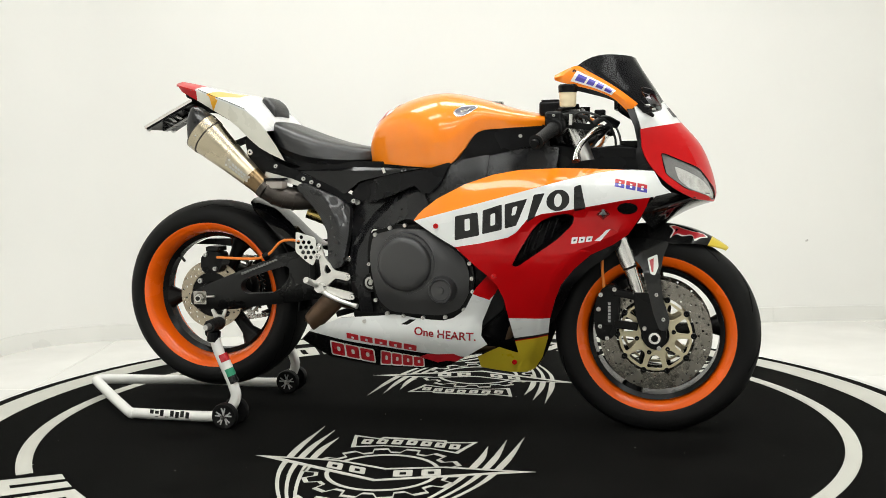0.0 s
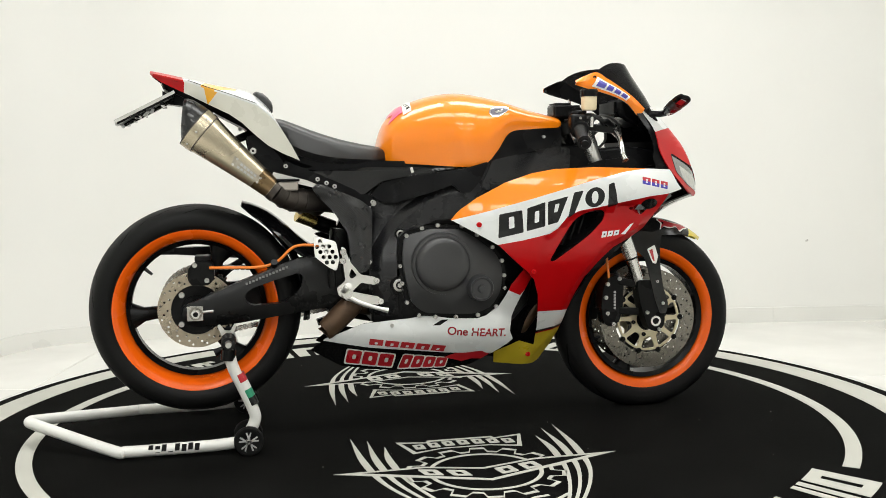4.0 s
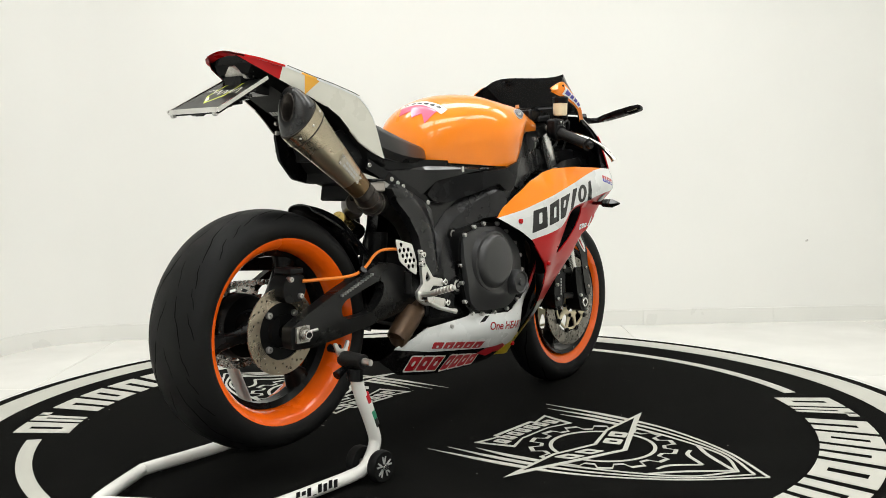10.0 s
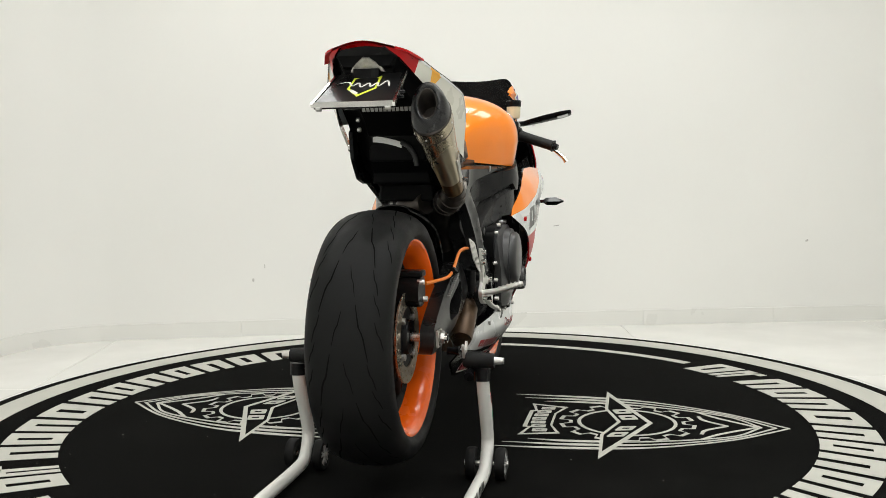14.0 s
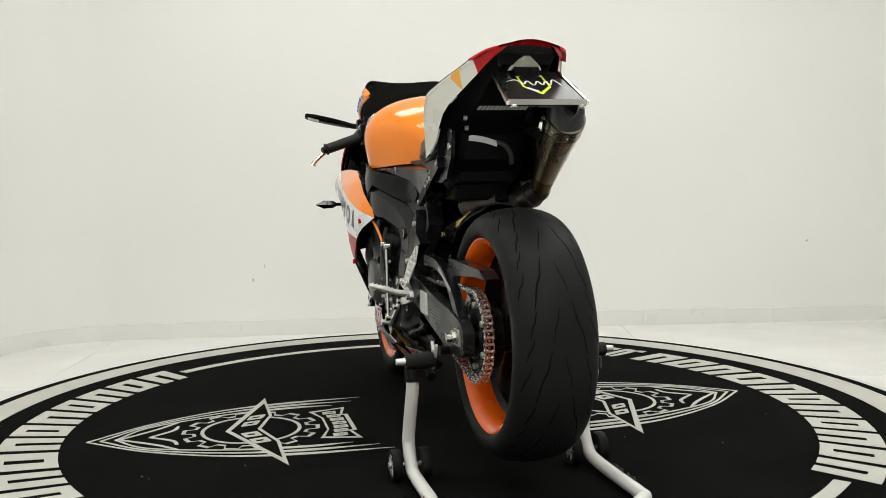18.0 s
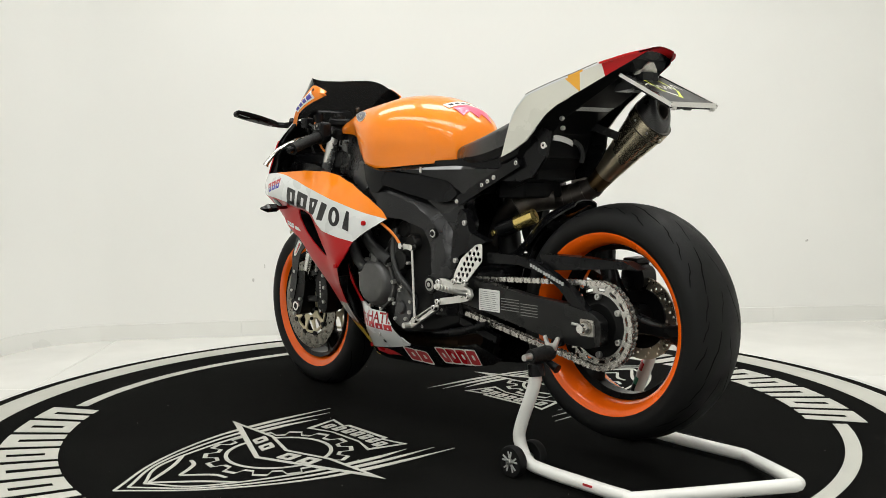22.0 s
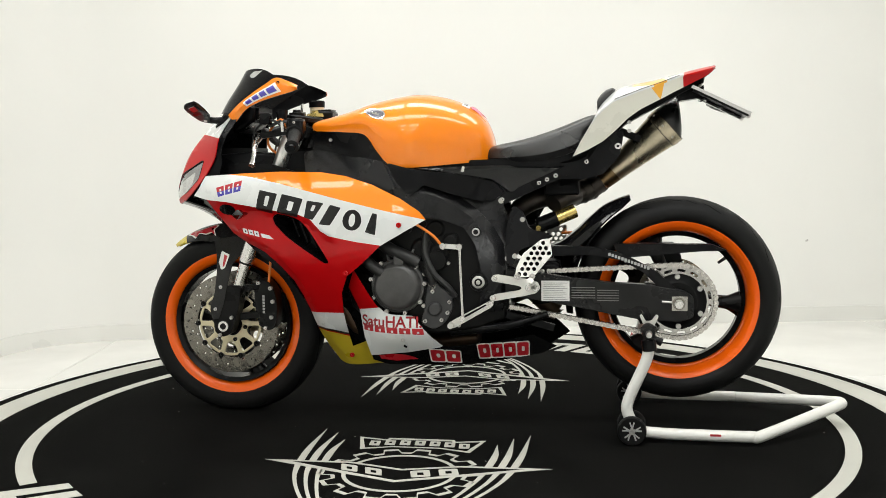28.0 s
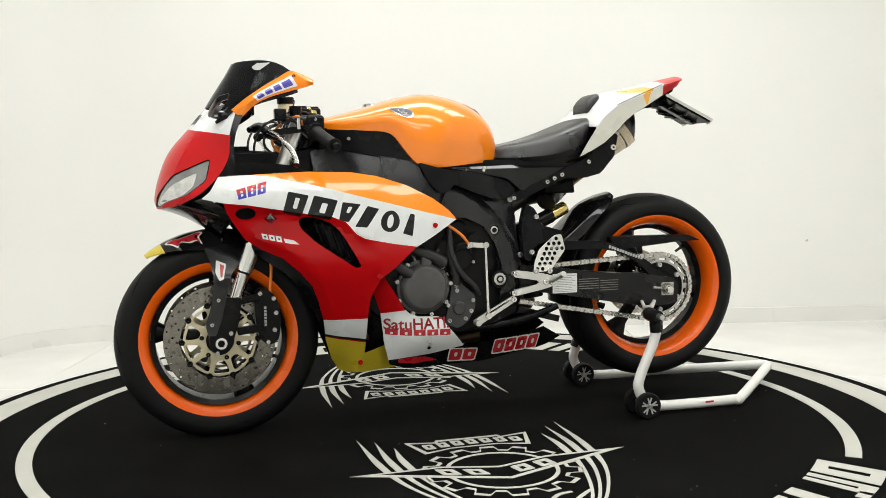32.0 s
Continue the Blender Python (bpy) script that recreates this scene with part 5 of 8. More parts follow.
def tail():
    zc = lambda x: float(np.interp(x, [p[0] for p in CREASE], [p[1] for p in CREASE]))
    tw = lambda x: lerp(TAIL_W, x)
    top_z = [(-0.81, 1.076), (-0.758, 1.067), (-0.70, 1.054), (-0.62, 1.042), (-0.55, 1.029), (-0.525, 1.018), (-0.502, 0.996), (-0.48, 0.970), (-0.465, 0.942), (-0.452, 0.910)]
    tz = lambda x: float(np.interp(x, [p[0] for p in top_z], [p[1] for p in top_z]))

    def top(a, b, d):
        # a along x, b from -1 to 1 across
        end = max(0.0, (-0.765 - a)) / 0.045
        w = tw(a) * math.sqrt(max(0.0, 1 - min(1.0, end) ** 2 * 0.62))
        return (a, b * w, zc(a) + (tz(a) - zc(a)) * lerp([(-0.62, 0.62), (-0.50, 0.80), (-0.45, 1.0)], a) * (1 - abs(b) ** 1.7) - d)

    o = [(-0.806, -1), (-0.452, -1), (-0.452, 1), (-0.806, 1)]
    red = [(-0.82, -1.1), (-0.712, -1.1), (-0.722, 0), (-0.712, 1.1), (-0.82, 1.1)]
    yel = [(-0.665, -1), (-0.655, -0.45), (-0.60, -0.28), (-0.55, 0), (-0.60, 0.28), (-0.655, 0.45), (-0.665, 1), (-0.628, 1), (-0.60, 0.75), (-0.57, 0.55), (-0.57, -0.55), (-0.60, -0.75), (-0.628, -1)]
    wide = lambda pts: [(5 * a, b) for a, b in pts]
    sh = sheet([(wide(o), 0), (wide(yel), 1), (wide(red), 2)], lambda a, b, d: top(a / 5, b, d), 0.005, (), 0.06)
    keep = [i for i, q in enumerate(sh.f) if min(sh.v[k][0] for k in q) > -0.807]
    sh.f, sh.m = [sh.f[i] for i in keep], [sh.m[i] for i in keep]
    cowl = part("tail_cowl", sh, [WHITE, AMBER, RED], BIKE, "white tail cowl with a yellow flash and red end", sharp=30)
    for s in (-1, 1):
        o = [(-0.806, 1.056), (-0.775, 1.032), (-0.735, 1.012), (-0.70, 0.995), (-0.65, 0.969), (-0.59, 0.939), (-0.555, 0.914), (-0.52, 0.880), (-0.485, 0.850), (-0.445, 0.828), (-0.398, 0.807), (-0.422, 0.852), (-0.461, 0.917), (-0.484, 0.941), (-0.516, 0.966), (-0.588, 0.993), (-0.644, 1.012), (-0.70, 1.031)]
        r = [(-0.83, 1.08), (-0.706, 1.08), (-0.714, 0.98), (-0.83, 0.98)]
        y = [(-0.660, 1.03), (-0.615, 1.005), (-0.632, 0.985), (-0.648, 0.966)]

        def side(a, b, d):
            end = max(0.0, (-0.765 - a)) / 0.045
            w = tw(a) * math.sqrt(max(0.0, 1 - min(1.0, end) ** 2 * 0.62))
            return (a, s * (w - (zc(a) - b) * 0.32 - d), b)

        sh = sheet([(o, 0), (r, 2), (y, 1)], side, 0.005, (), 0.025, 3)
        keep_v = np.array([(v[0], v[2]) for v in sh.v])
        ok = [bool(inside(o, keep_v[list(q)].mean(0)[None])[0]) for q in sh.f]
        sh.f, sh.m = [q for q, k in zip(sh.f, ok) if k], [m for m, k in zip(sh.m, ok) if k]
        part("tail_side", sh, [CREAM, AMBER, RED, PLASTIC], BIKE, "cream white tail side with a yellow wedge and red end", sharp=30)
    for s in (-1, 1):
        part("seam_line", tube([(x, s * (tw(x) + 0.0006), zc(x) + 0.0012) for x in np.linspace(-0.70, -0.515, 11)], 0.0009, 6, 2), PLASTIC, cowl, "dark joint along the tail")
    pad = []
    for x, z0, z1, w in ((-0.520, 0.988, 1.006, 0.036), (-0.511, 0.982, 1.010, 0.050), (-0.493, 0.969, 1.004, 0.058), (-0.479, 0.955, 0.992, 0.060), (-0.469, 0.947, 0.979, 0.058), (-0.466, 0.950, 0.971, 0.052)):
        pad.append([(x, w * math.copysign(abs(math.cos(a)) ** 0.28, math.cos(a)), (z0 + z1) / 2 + (z1 - z0) / 2 * math.copysign(abs(math.sin(a)) ** 0.4, math.sin(a)) - 0.006 * abs(math.cos(a)) ** 2) for a in np.linspace(0, 2 * math.pi, 32, endpoint=False)])
    part("bum_pad", loft(pad), VINYL, BIKE, "black foam pad on the tail cowl", sharp=50)
    # dark underside and tail light
    under = []
    for x, z0, z1, w0, w1 in ((-0.772, 1.016, 1.050, 0.056, 0.080), (-0.735, 1.000, 1.034, 0.062, 0.100), (-0.70, 0.982, 1.022, 0.066, 0.106), (-0.62, 0.940, 0.998, 0.070, 0.126), (-0.55, 0.902, 0.968, 0.072, 0.142), (-0.51, 0.865, 0.925, 0.074, 0.140), (-0.49, 0.80, 0.90, 0.076, 0.135), (-0.44, 0.745, 0.815, 0.078, 0.13), (-0.36, 0.72, 0.79, 0.080, 0.12)):
        under.append([(x, -w1, z1), (x, -w0 * 1.2, z0 + 0.02), (x, -w0, z0), (x, w0, z0), (x, w0 * 1.2, z0 + 0.02), (x, w1, z1)])
    part("undertray", loft(under), TRAY_BLACK, BIKE, "black plastic undertray", sharp=25)
    arch = [(-0.070, 1.036), (-0.064, 1.050), (-0.045, 1.058), (0.0, 1.063), (0.045, 1.058), (0.064, 1.050), (0.070, 1.036), (0.058, 1.004), (0.05, 0.996), (-0.05, 0.996), (-0.058, 1.004)]
    slant = lambda y, z, d: (-0.784 + (1.063 - z) * 0.45 + d + 0.12 * abs(y) ** 1.5, y, z)
    part("tail_end", loft([[slant(y * k, 1.02 + (z - 1.02) * k, d) for y, z in arch] for d, k in ((0.0, 1.0), (0.006, 0.93), (0.02, 0.85))]), PLASTIC, BIKE, "black recessed tail panel", sharp=30)
    tl = [[slant(y * k, 1.020 + (z - 1.020) * k, d) for y, z in ((-0.042, 1.002), (0.042, 1.002), (0.036, 1.016), (0.008, 1.036), (-0.008, 1.036), (-0.036, 1.016))] for d, k in ((0.010, 1.0), (-0.006, 0.95), (-0.010, 0.8))]
    part("tail_light", loft(tl), LENS_CLEAR, BIKE, "clear tail light", sharp=30)
    for x0, x1, z0, z1, w in ((-0.505, -0.42, 0.800, 0.865, 0.080), (-0.465, -0.38, 0.742, 0.80, 0.082), (-0.415, -0.31, 0.694, 0.75, 0.080)):
        part("battery_tray", block(x0, x1, -w + 0.005, w, z0, z1, None, 0.92), TRAY_BLACK, BIKE, "black tray under the seat", bevel=0.006)
    part("seat_base", loft([[(x, -w, z0), (x, w, z0), (x, w, z1), (x, -w, z1)] for x, w, z0, z1 in ((-0.44, 0.10, 0.775, 0.86), (-0.34, 0.125, 0.76, 0.815), (-0.2, 0.115, 0.755, 0.805), (-0.05, 0.128, 0.755, 0.800), (0.10, 0.150, 0.76, 0.800), (0.16, 0.15, 0.77, 0.81))]), PLASTIC, BIKE, "black base under the seat and tank")
    lab = Shape()
    for i in range(12):
        y = -0.064 + i * 0.0108
        g = [(-0.606 + k, y + dy + k * 0.2, 0.9325 - k * 0.53 - 0.0012) for k, dy in ((0.0, 0.0), (0.0, 0.008), (0.016, 0.008), (0.016, 0.0))]
        lab.add(g + [(p[0], p[1], p[2] + 0.004) for p in g], [(0, 1, 2, 3), (7, 6, 5, 4), (0, 1, 5, 4), (1, 2, 6, 5), (2, 3, 7, 6), (3, 0, 4, 7)])
    part("model_marks", lab, GREY_INK, BIKE, "row of small grey printed marks")
    foil = Shape()
    pts = [(-0.5085 - 0.003 * math.sin(3.0 * k), 0.064 - 0.075 * k, 0.858 - 0.004 * k - 0.012 * k * k) for k in np.linspace(0, 1, 9)]
    loft([[(x, y, z - 0.008), (x - 0.002, y, z), (x, y, z + 0.007), (x + 0.003, y, z + 0.007), (x + 0.003, y, z - 0.008)] for x, y, z in pts], sh=foil)
    part("foil_label", foil, PAPER, BIKE, "crumpled silver foil label", sharp=20)
    part("tray_cable", tube([(-0.508, -0.012, 0.848), (-0.514, -0.030, 0.838), (-0.514, -0.046, 0.815), (-0.506, -0.050, 0.79)], 0.007, 8), HOSE_BLACK, BIKE)
    for y, z in ((0.075, 0.905), (0.072, 0.880)):
        part("tray_screw", bolt((-0.56, y + 0.012, z), 1, 0.006, 0.004), BOLT, BIKE)


def plate():
    """Plate holder that slopes down behind the tail."""
    m = lambda u, v, d: (-0.746 - 0.152 * v + d * 0.46, u - 0.005, 1.001 - 0.078 * v - d * 0.89)
    w0, w1 = 0.076, 0.090
    o = [(-w0, 0), (w0, 0), (w1, 1), (-w1, 1)]
    lift = lambda a, b, d: tuple(Vector(m(a, b, 0)) + Vector((-0.46, 0, 0.89)) * (0.003 - d))
    p = part("plate_holder", sheet([(o, 0)], m, 0.010, (), 0.0), ENGINE_BLACK, BIKE, "black plate bracket")
    face = [(-w0 + 0.004, 0.03), (w0 - 0.004, 0.03), (w1 - 0.003, 0.97), (-w1 + 0.003, 0.97)]
    shield = [(-0.032, 0.14), (0.032, 0.14), (0.034, 0.55), (0.0, 0.80), (-0.034, 0.55)]
    inner = [(x * 0.84, 0.42 + (y - 0.42) * 0.80) for x, y in shield]
    flow = stroke([(-0.062, 0.084), (-0.050, 0.052), (-0.036, 0.082), (-0.030, 0.060), (-0.018, 0.082), (-0.010, 0.062), (0.004, 0.084), (0.014, 0.060), (0.026, 0.076), (0.040, 0.054), (0.064, 0.064)], [0.003, 0.005, 0.003, 0.005, 0.004, 0.005, 0.004, 0.005, 0.004, 0.005, 0.002], 5)
    flow = [(x, z / 0.171) for x, z in flow]
    bars = [([(-0.024 + 0.012 * i, 0.05), (-0.016 + 0.012 * i, 0.05), (-0.016 + 0.012 * i, 0.09), (-0.024 + 0.012 * i, 0.09)], 1) for i in range(5)]
    sh = sheet([(face, 0), (shield, 1), (inner, 0), ([(-0.026, 0.02), (0.026, 0.02), (0.020, 0.22), (-0.020, 0.22)], 0), (flow, 2), ([(0.002, 0.68), (0.022, 0.56), (0.027, 0.60), (0.006, 0.74)], 2)] + bars, lift, 0.0025, (), 0.0)
    part("plate", sh, [BLACK_INK, LIME, WHITE_INK], p, "black plate with a lime shield print")
    for s in (-1, 1):
        part("rail", bar(m(s * (w0 + 0.003), -0.05, 0), m(s * (w1 + 0.002), 1.02, 0), 0.006, 0.009), STEEL, p, "bare metal rail")
        part("rail_bolt", bolt(m(s * (w1 - 0.012), 1.01, 0.008), s, 0.006, 0.006), BOLT, p)
    rnd = random.Random(11)
    for i in range(11):      # crumpled bracing on the underside
        u, v = rnd.uniform(-0.07, 0.07), 0.06 + 0.08 * i
        a0, a1 = Vector(m(u - 0.03, v, 0.013)), Vector(m(u + 0.03, min(0.97, v + rnd.uniform(-0.10, 0.12)), 0.016))
        part("bracket_rib", bar(a0, a1, rnd.uniform(0.006, 0.014), 0.008), PLASTIC_GLOSS, p, bevel=0.002)
    part("bracket_spine", bar(m(0.0, 0.05, 0.014), m(0.0, 0.95, 0.014), 0.03, 0.010), PLASTIC_GLOSS, p, bevel=0.003)
    part("edge_strip", bar(m(-w1, 1.0, 0), m(w1, 1.0, 0), 0.006, 0.012), STEEL, p)
    part("tail_bracket", loft([[(x, -w, z), (x, w, z), (x, w, z + 0.035), (x, -w, z + 0.035)] for x, w, z in ((-0.775, 0.03, 0.975), (-0.70, 0.045, 0.965))]), PLASTIC, p)


NOSE = [((0.722, 0.957), (0.642, 0.144, 0.945)), ((0.770, 0.899), (0.664, 0.192, 0.882)), ((0.822, 0.838), (0.672, 0.212, 0.822)), ((0.852, 0.772), (0.700, 0.214, 0.770)), ((0.868, 0.705), (0.750, 0.194, 0.720)), ((0.862, 0.674), (0.805, 0.138, 0.687))]


def nose_at(u, v, d):
    row = spline([(a[0], a[1], *b) for a, b in NOSE], 8)
    q = row[min(len(row) - 1, max(0, int(round(v * 8))))] if abs(v * 8 - round(v * 8)) < 1e-6 else None
    if q is None:
        k = min(len(row) - 2, int(v * 8))
        q = row[k] + (row[k + 1] - row[k]) * (v * 8 - k)
    xc, zc, xs, ys, zs = q
    e = abs(u)
    n = Vector((1 - 0.6 * e, u * 0.9, 0.15)).normalized()
    return Vector((xc - (xc - xs) * (0.24 * (e / 0.55) ** 2 if e < 0.55 else 0.24 + 0.76 * (e - 0.55) / 0.45), ys * u * (1 + 0.06 * (1 - e)), zc - (zc - zs) * e ** 1.6)) - n * d


def front_end():
    full = [(-1, 0), (1, 0), (1, 5), (-1, 5)]
    red = [(-1.01, 1.05), (-0.5, 0.98), (0.5, 0.98), (1.01, 1.05), (1.01, 5.01), (-1.01, 5.01)]
    lamps = []
    for s in (-1, 1):
        lamps.append(rounded([(s * 0.84, 2.2), (s * 0.92, 3.3), (s * 0.84, 4.0), (s * 0.42, 4.86), (s * 0.20, 4.74), (s * 0.30, 3.9), (s * 0.55, 3.0)], 0.12, 3))
    mid = [(-0.55, 0), (0.55, 0), (0.55, 5), (-0.55, 5)]
    sh = sheet([(full, 0), (mid, 0), (red, 1)], nose_at, 0.004, lamps, 0.16, 2)
    nose = part("nose_fairing", sh, [WHITE, RED, PLASTIC], BIKE, "red nose fairing with a white upper band", sharp=16)
    for s, o in zip((-1, 1), lamps):
        cx, cy = sum(p[0] for p in o) / len(o), sum(p[1] for p in o) / len(o)
        bowl = [(cx + (p[0] - cx) * 0.62 + s * 0.03, cy + (p[1] - cy) * 0.62 + 0.1) for p in o]
        bulb = circle(cx - s * 0.06, cy + 0.55, 0.07, 12)
        part("headlight", sheet([(o, 0), (bowl, 1), (bulb, 2)], lambda a, b, d: nose_at(a, b, d + 0.003), 0.004, (), 0.12), [LENS, REFLECTOR, LAMP_BULB], nose, "clear slanted headlight", sharp=60)
        rim_line = [tuple(nose_at(a, b, 0.0005)) for a, b in o]
        part("headlight_seal", tube(rim_line + rim_line[:1], 0.0016, 5, 1), PLASTIC, nose)
    marks = [(rounded([(x, 0.25), (x + 0.09, 0.25), (x + 0.07, 0.72), (x - 0.02, 0.72)], 0.02, 2), 0) for x in (-0.30, -0.17, -0.04, 0.10, 0.23)]
    part("nose_marks", sheet(marks, lambda a, b, d: nose_at(a, b, d - 0.0008), 0.0012, (), 0.0), BLACK_INK, nose, "dark printed marks")
    # chin
    def chin(u, v, d):
        t = v
        a, b = NOSE[5]
        xc, zc = a[0] + (0.700 - a[0]) * t, a[1] + (0.592 - a[1]) * t + 0.012 * math.sin(math.pi * t)
        xs, ys, zs = b[0] + (0.660 - b[0]) * t, b[1] + (0.178 - b[1]) * t, b[2] + (0.645 - b[2]) * t
        e = abs(u)
        return Vector((xc - (xc - xs) * e ** 1.6, ys * u, zc - (zc - zs) * e ** 2 + d))
    part("chin", sheet([([(-1, 0), (1, 0), (1, 1), (-1, 1)], 0)], chin, 0.005, (), 0.12), BLACK_GLOSS, BIKE, "black chin panel under the headlights", sharp=50)
    for s in (-1, 1):
        rows = [((0.812, 0.105, 0.686), (0.74, 0.165, 0.706)), ((0.775, 0.130, 0.672), (0.70, 0.180, 0.690)), ((0.72, 0.152, 0.655), (0.675, 0.185, 0.668)), ((0.66, 0.178, 0.645), (0.665, 0.186, 0.650))]
        ring = [[(a[0], s * a[1], a[2]), (b[0], s * b[1], b[2]), (b[0], s * (b[1] - 0.01), b[2] - 0.004), (a[0], s * (a[1] - 0.01), a[2] - 0.004)] for a, b in rows]
        part("chin_side", loft(ring), BLACK_GLOSS, BIKE, sharp=50)

    # tinted screen and its orange trim
    cen = [(0.718, 0.962), (0.697, 0.996), (0.676, 1.028), (0.656, 1.059), (0.638, 1.090)]
    edge = [(0.655, 0.135, 0.949), (0.612, 0.150, 0.983), (0.566, 0.156, 1.014), (0.522, 0.158, 1.040), (0.488, 0.158, 1.058)]
    rows = spline([(*a, *b) for a, b in zip(cen, edge)], 4)

    def screen(u, v, d):
        h = v / 1.6
        v = h * (len(rows) - 1)
        k = min(len(rows) - 2, int(v + 1e-9))
        xc, zc, xs, ys, zs = rows[k] + (rows[k + 1] - rows[k]) * (v - k)
        e = abs(u)
        lift = 0.008 * h * e * e * (1 - e ** 4) - 0.002 * h ** 6 * max(0.0, 1 - abs(e - 0.12) / 0.1)
        return Vector((xc - (xc - xs) * e ** 2.0 - d * 0.8, ys * u * (1 + 0.10 * (1 - e)), zc - (zc - zs) * e ** (2.3 + 5.5 * h) + lift - d * 0.4))
    rings = []
    for v in np.linspace(0, 1.6, 22):
        us = np.linspace(-1, 1, 31)
        rings.append([screen(u, v, 0.0) for u in us] + [screen(u, v, 0.003) for u in us[::-1]])
    ws = part("windscreen", loft(rings), SCREEN, BIKE, "dark tinted double-bubble windscreen", sharp=60)
    wing = rounded([(0.655, 1.34), (0.69, 1.49), (0.755, 1.50), (0.825, 1.56), (0.805, 1.42), (0.785, 1.26), (0.72, 1.25)], 0.02, 2)
    part("screen_sticker", sheet([(wing, 0)], lambda a, b, d: screen(a, b, d - 0.0016), 0.0008, (), 0.0), GREY_INK, ws, "small silver wing-shaped sticker")
    for s in (-1, 1):
        low = [(0.626, 0.141, 0.928), (0.588, 0.156, 0.964), (0.545, 0.162, 0.985), (0.495, 0.164, 1.000), (0.457, 0.161, 1.010), (0.440, 0.158, 1.015), (0.424, 0.154, 1.021)]
        top_e = edge + [(0.452, 0.155, 1.047), (0.424, 0.152, 1.034)]
        ring = []
        for a, b in zip(spline(top_e, 4), spline(low, 4)):
            mid = (a + b) / 2 + np.array((0, 0.010, 0))
            ring.append([(a[0], s * (a[1] + 0.002), a[2]), (mid[0], s * mid[1], mid[2]), (b[0], s * (b[1] + 0.002), b[2]), (b[0], s * (b[1] - 0.003), b[2]), (mid[0], s * (mid[1] - 0.006), mid[2]), (a[0], s * (a[1] - 0.003), a[2])])
        trim = part("screen_trim", loft(ring, slots=lambda i, j: 1 if j in (2, 3, 4) else 0), [ORANGE, PLASTIC], BIKE, "orange screen surround with a white and violet sticker", sharp=50)
        st = Shape()
        tops, lows = np.array(spline(top_e, 8)), np.array(spline(low, 8))

        def decal(t, f, o):
            p = tops[int(round(t * 8))] * (1 - f) + lows[int(round(t * 8))] * f
            return (p[0], s * (p[1] + 0.010 * (1 - abs(2 * f - 1)) + 0.0035 + o), p[2])
        steps = [1.25 + 0.25 * i for i in range(11)]
        for t0, t1 in zip(steps, steps[1:]):
            st.add([decal(t0, 0.25, 0), decal(t1, 0.25, 0), decal(t1, 0.5, 0), decal(t0, 0.5, 0), decal(t1, 0.84, 0), decal(t0, 0.84, 0)], [(0, 1, 2, 3), (3, 2, 4, 5)], 0)
        for i, t0 in enumerate((1.375, 1.875, 2.375, 2.875, 3.25)):
            t1, f0, f1 = t0 + (0.25 if i > 3 else 0.375), 0.36, 0.74
            st.add([decal(t0, f0, 0.001), decal(t1, f0, 0.001), decal(t1, 0.5, 0.001), decal(t0, 0.5, 0.001), decal(t1, f1, 0.001), decal(t0, f1, 0.001)], [(0, 1, 2, 3), (3, 2, 4, 5)], 1)
        part("trim_sticker", st, [WHITE_INK, BLUE_INK], trim, "white sticker with violet marks")
        part("trim_bolt", bolt((0.480, s * 0.164, 1.043), s, 0.005, 0.003), PLASTIC, trim)
        # inner side of the nose
        o = [(0.642, 0.938), (0.668, 0.878), (0.676, 0.825), (0.704, 0.768), (0.66, 0.768), (0.650, 0.80), (0.655, 0.84), (0.645, 0.885), (0.622, 0.937)]
        part("inner_fairing", sheet([(o, 0)], lambda a, b, d: (a, s * (lerp([(0.768, 0.208), (0.822, 0.207), (0.882, 0.186), (0.94, 0.140)], b) - d), b), 0.006, (), 0.0), PLASTIC, BIKE, "black inner fairing")
        # mirror
        foot = tube([(0.690, s * 0.128, 0.912), (0.655, s * 0.142, 0.952)], 0.010, 10, 1)
        mi = part("mirror", foot, PLASTIC, BIKE, "slim black mirror with glass at its outer end")
        arm = tube([(0.668, s * 0.138, 0.934), (0.690, s * 0.150, 0.934), (0.706, s * 0.170, 0.936), (0.704, s * 0.190, 0.941)], [0.012, 0.010, 0.010, 0.010], 10, 4)
        part("arm", arm, PLASTIC, mi)
        rings = []
        for y, x, z, hx, hz in ((0.172, 0.706, 0.936, 0.010, 0.007), (0.195, 0.704, 0.941, 0.016, 0.008), (0.25, 0.698, 0.953, 0.019, 0.009), (0.31, 0.691, 0.965, 0.019, 0.009), (0.340, 0.688, 0.971, 0.017, 0.007), (0.346, 0.687, 0.972, 0.012, 0.005)):
            rings.append([(x + hx * math.copysign(abs(math.cos(a)) ** 0.6, math.cos(a)), s * y, z + hz * math.copysign(abs(math.sin(a)) ** 0.6, math.sin(a)) - 0.40 * hx * math.cos(a)) for a in np.linspace(0, 2 * math.pi, 16, endpoint=False)])
        part("mirror_body", loft(rings), PLASTIC, mi, sharp=50)
        g = [(xx + q * 0.55 - 0.005, y, zz - hh - 0.40 * (q * 0.55 - 0.005)) for y, xx, zz, hh, q in ((0.296, 0.6925, 0.9622, 0.0088, 0.015), (0.336, 0.6885, 0.9702, 0.0076, 0.014), (0.336, 0.6885, 0.9702, 0.0076, -0.014), (0.296, 0.6925, 0.9622, 0.0088, -0.015))]
        gl = Shape()
        gl.add([(p[0], s * p[1], p[2] - 0.0015) for p in g] + [(p[0], s * p[1], p[2] + 0.004) for p in g], [(0, 1, 2, 3), (7, 6, 5, 4), (0, 1, 5, 4), (1, 2, 6, 5), (2, 3, 7, 6), (3, 0, 4, 7)])
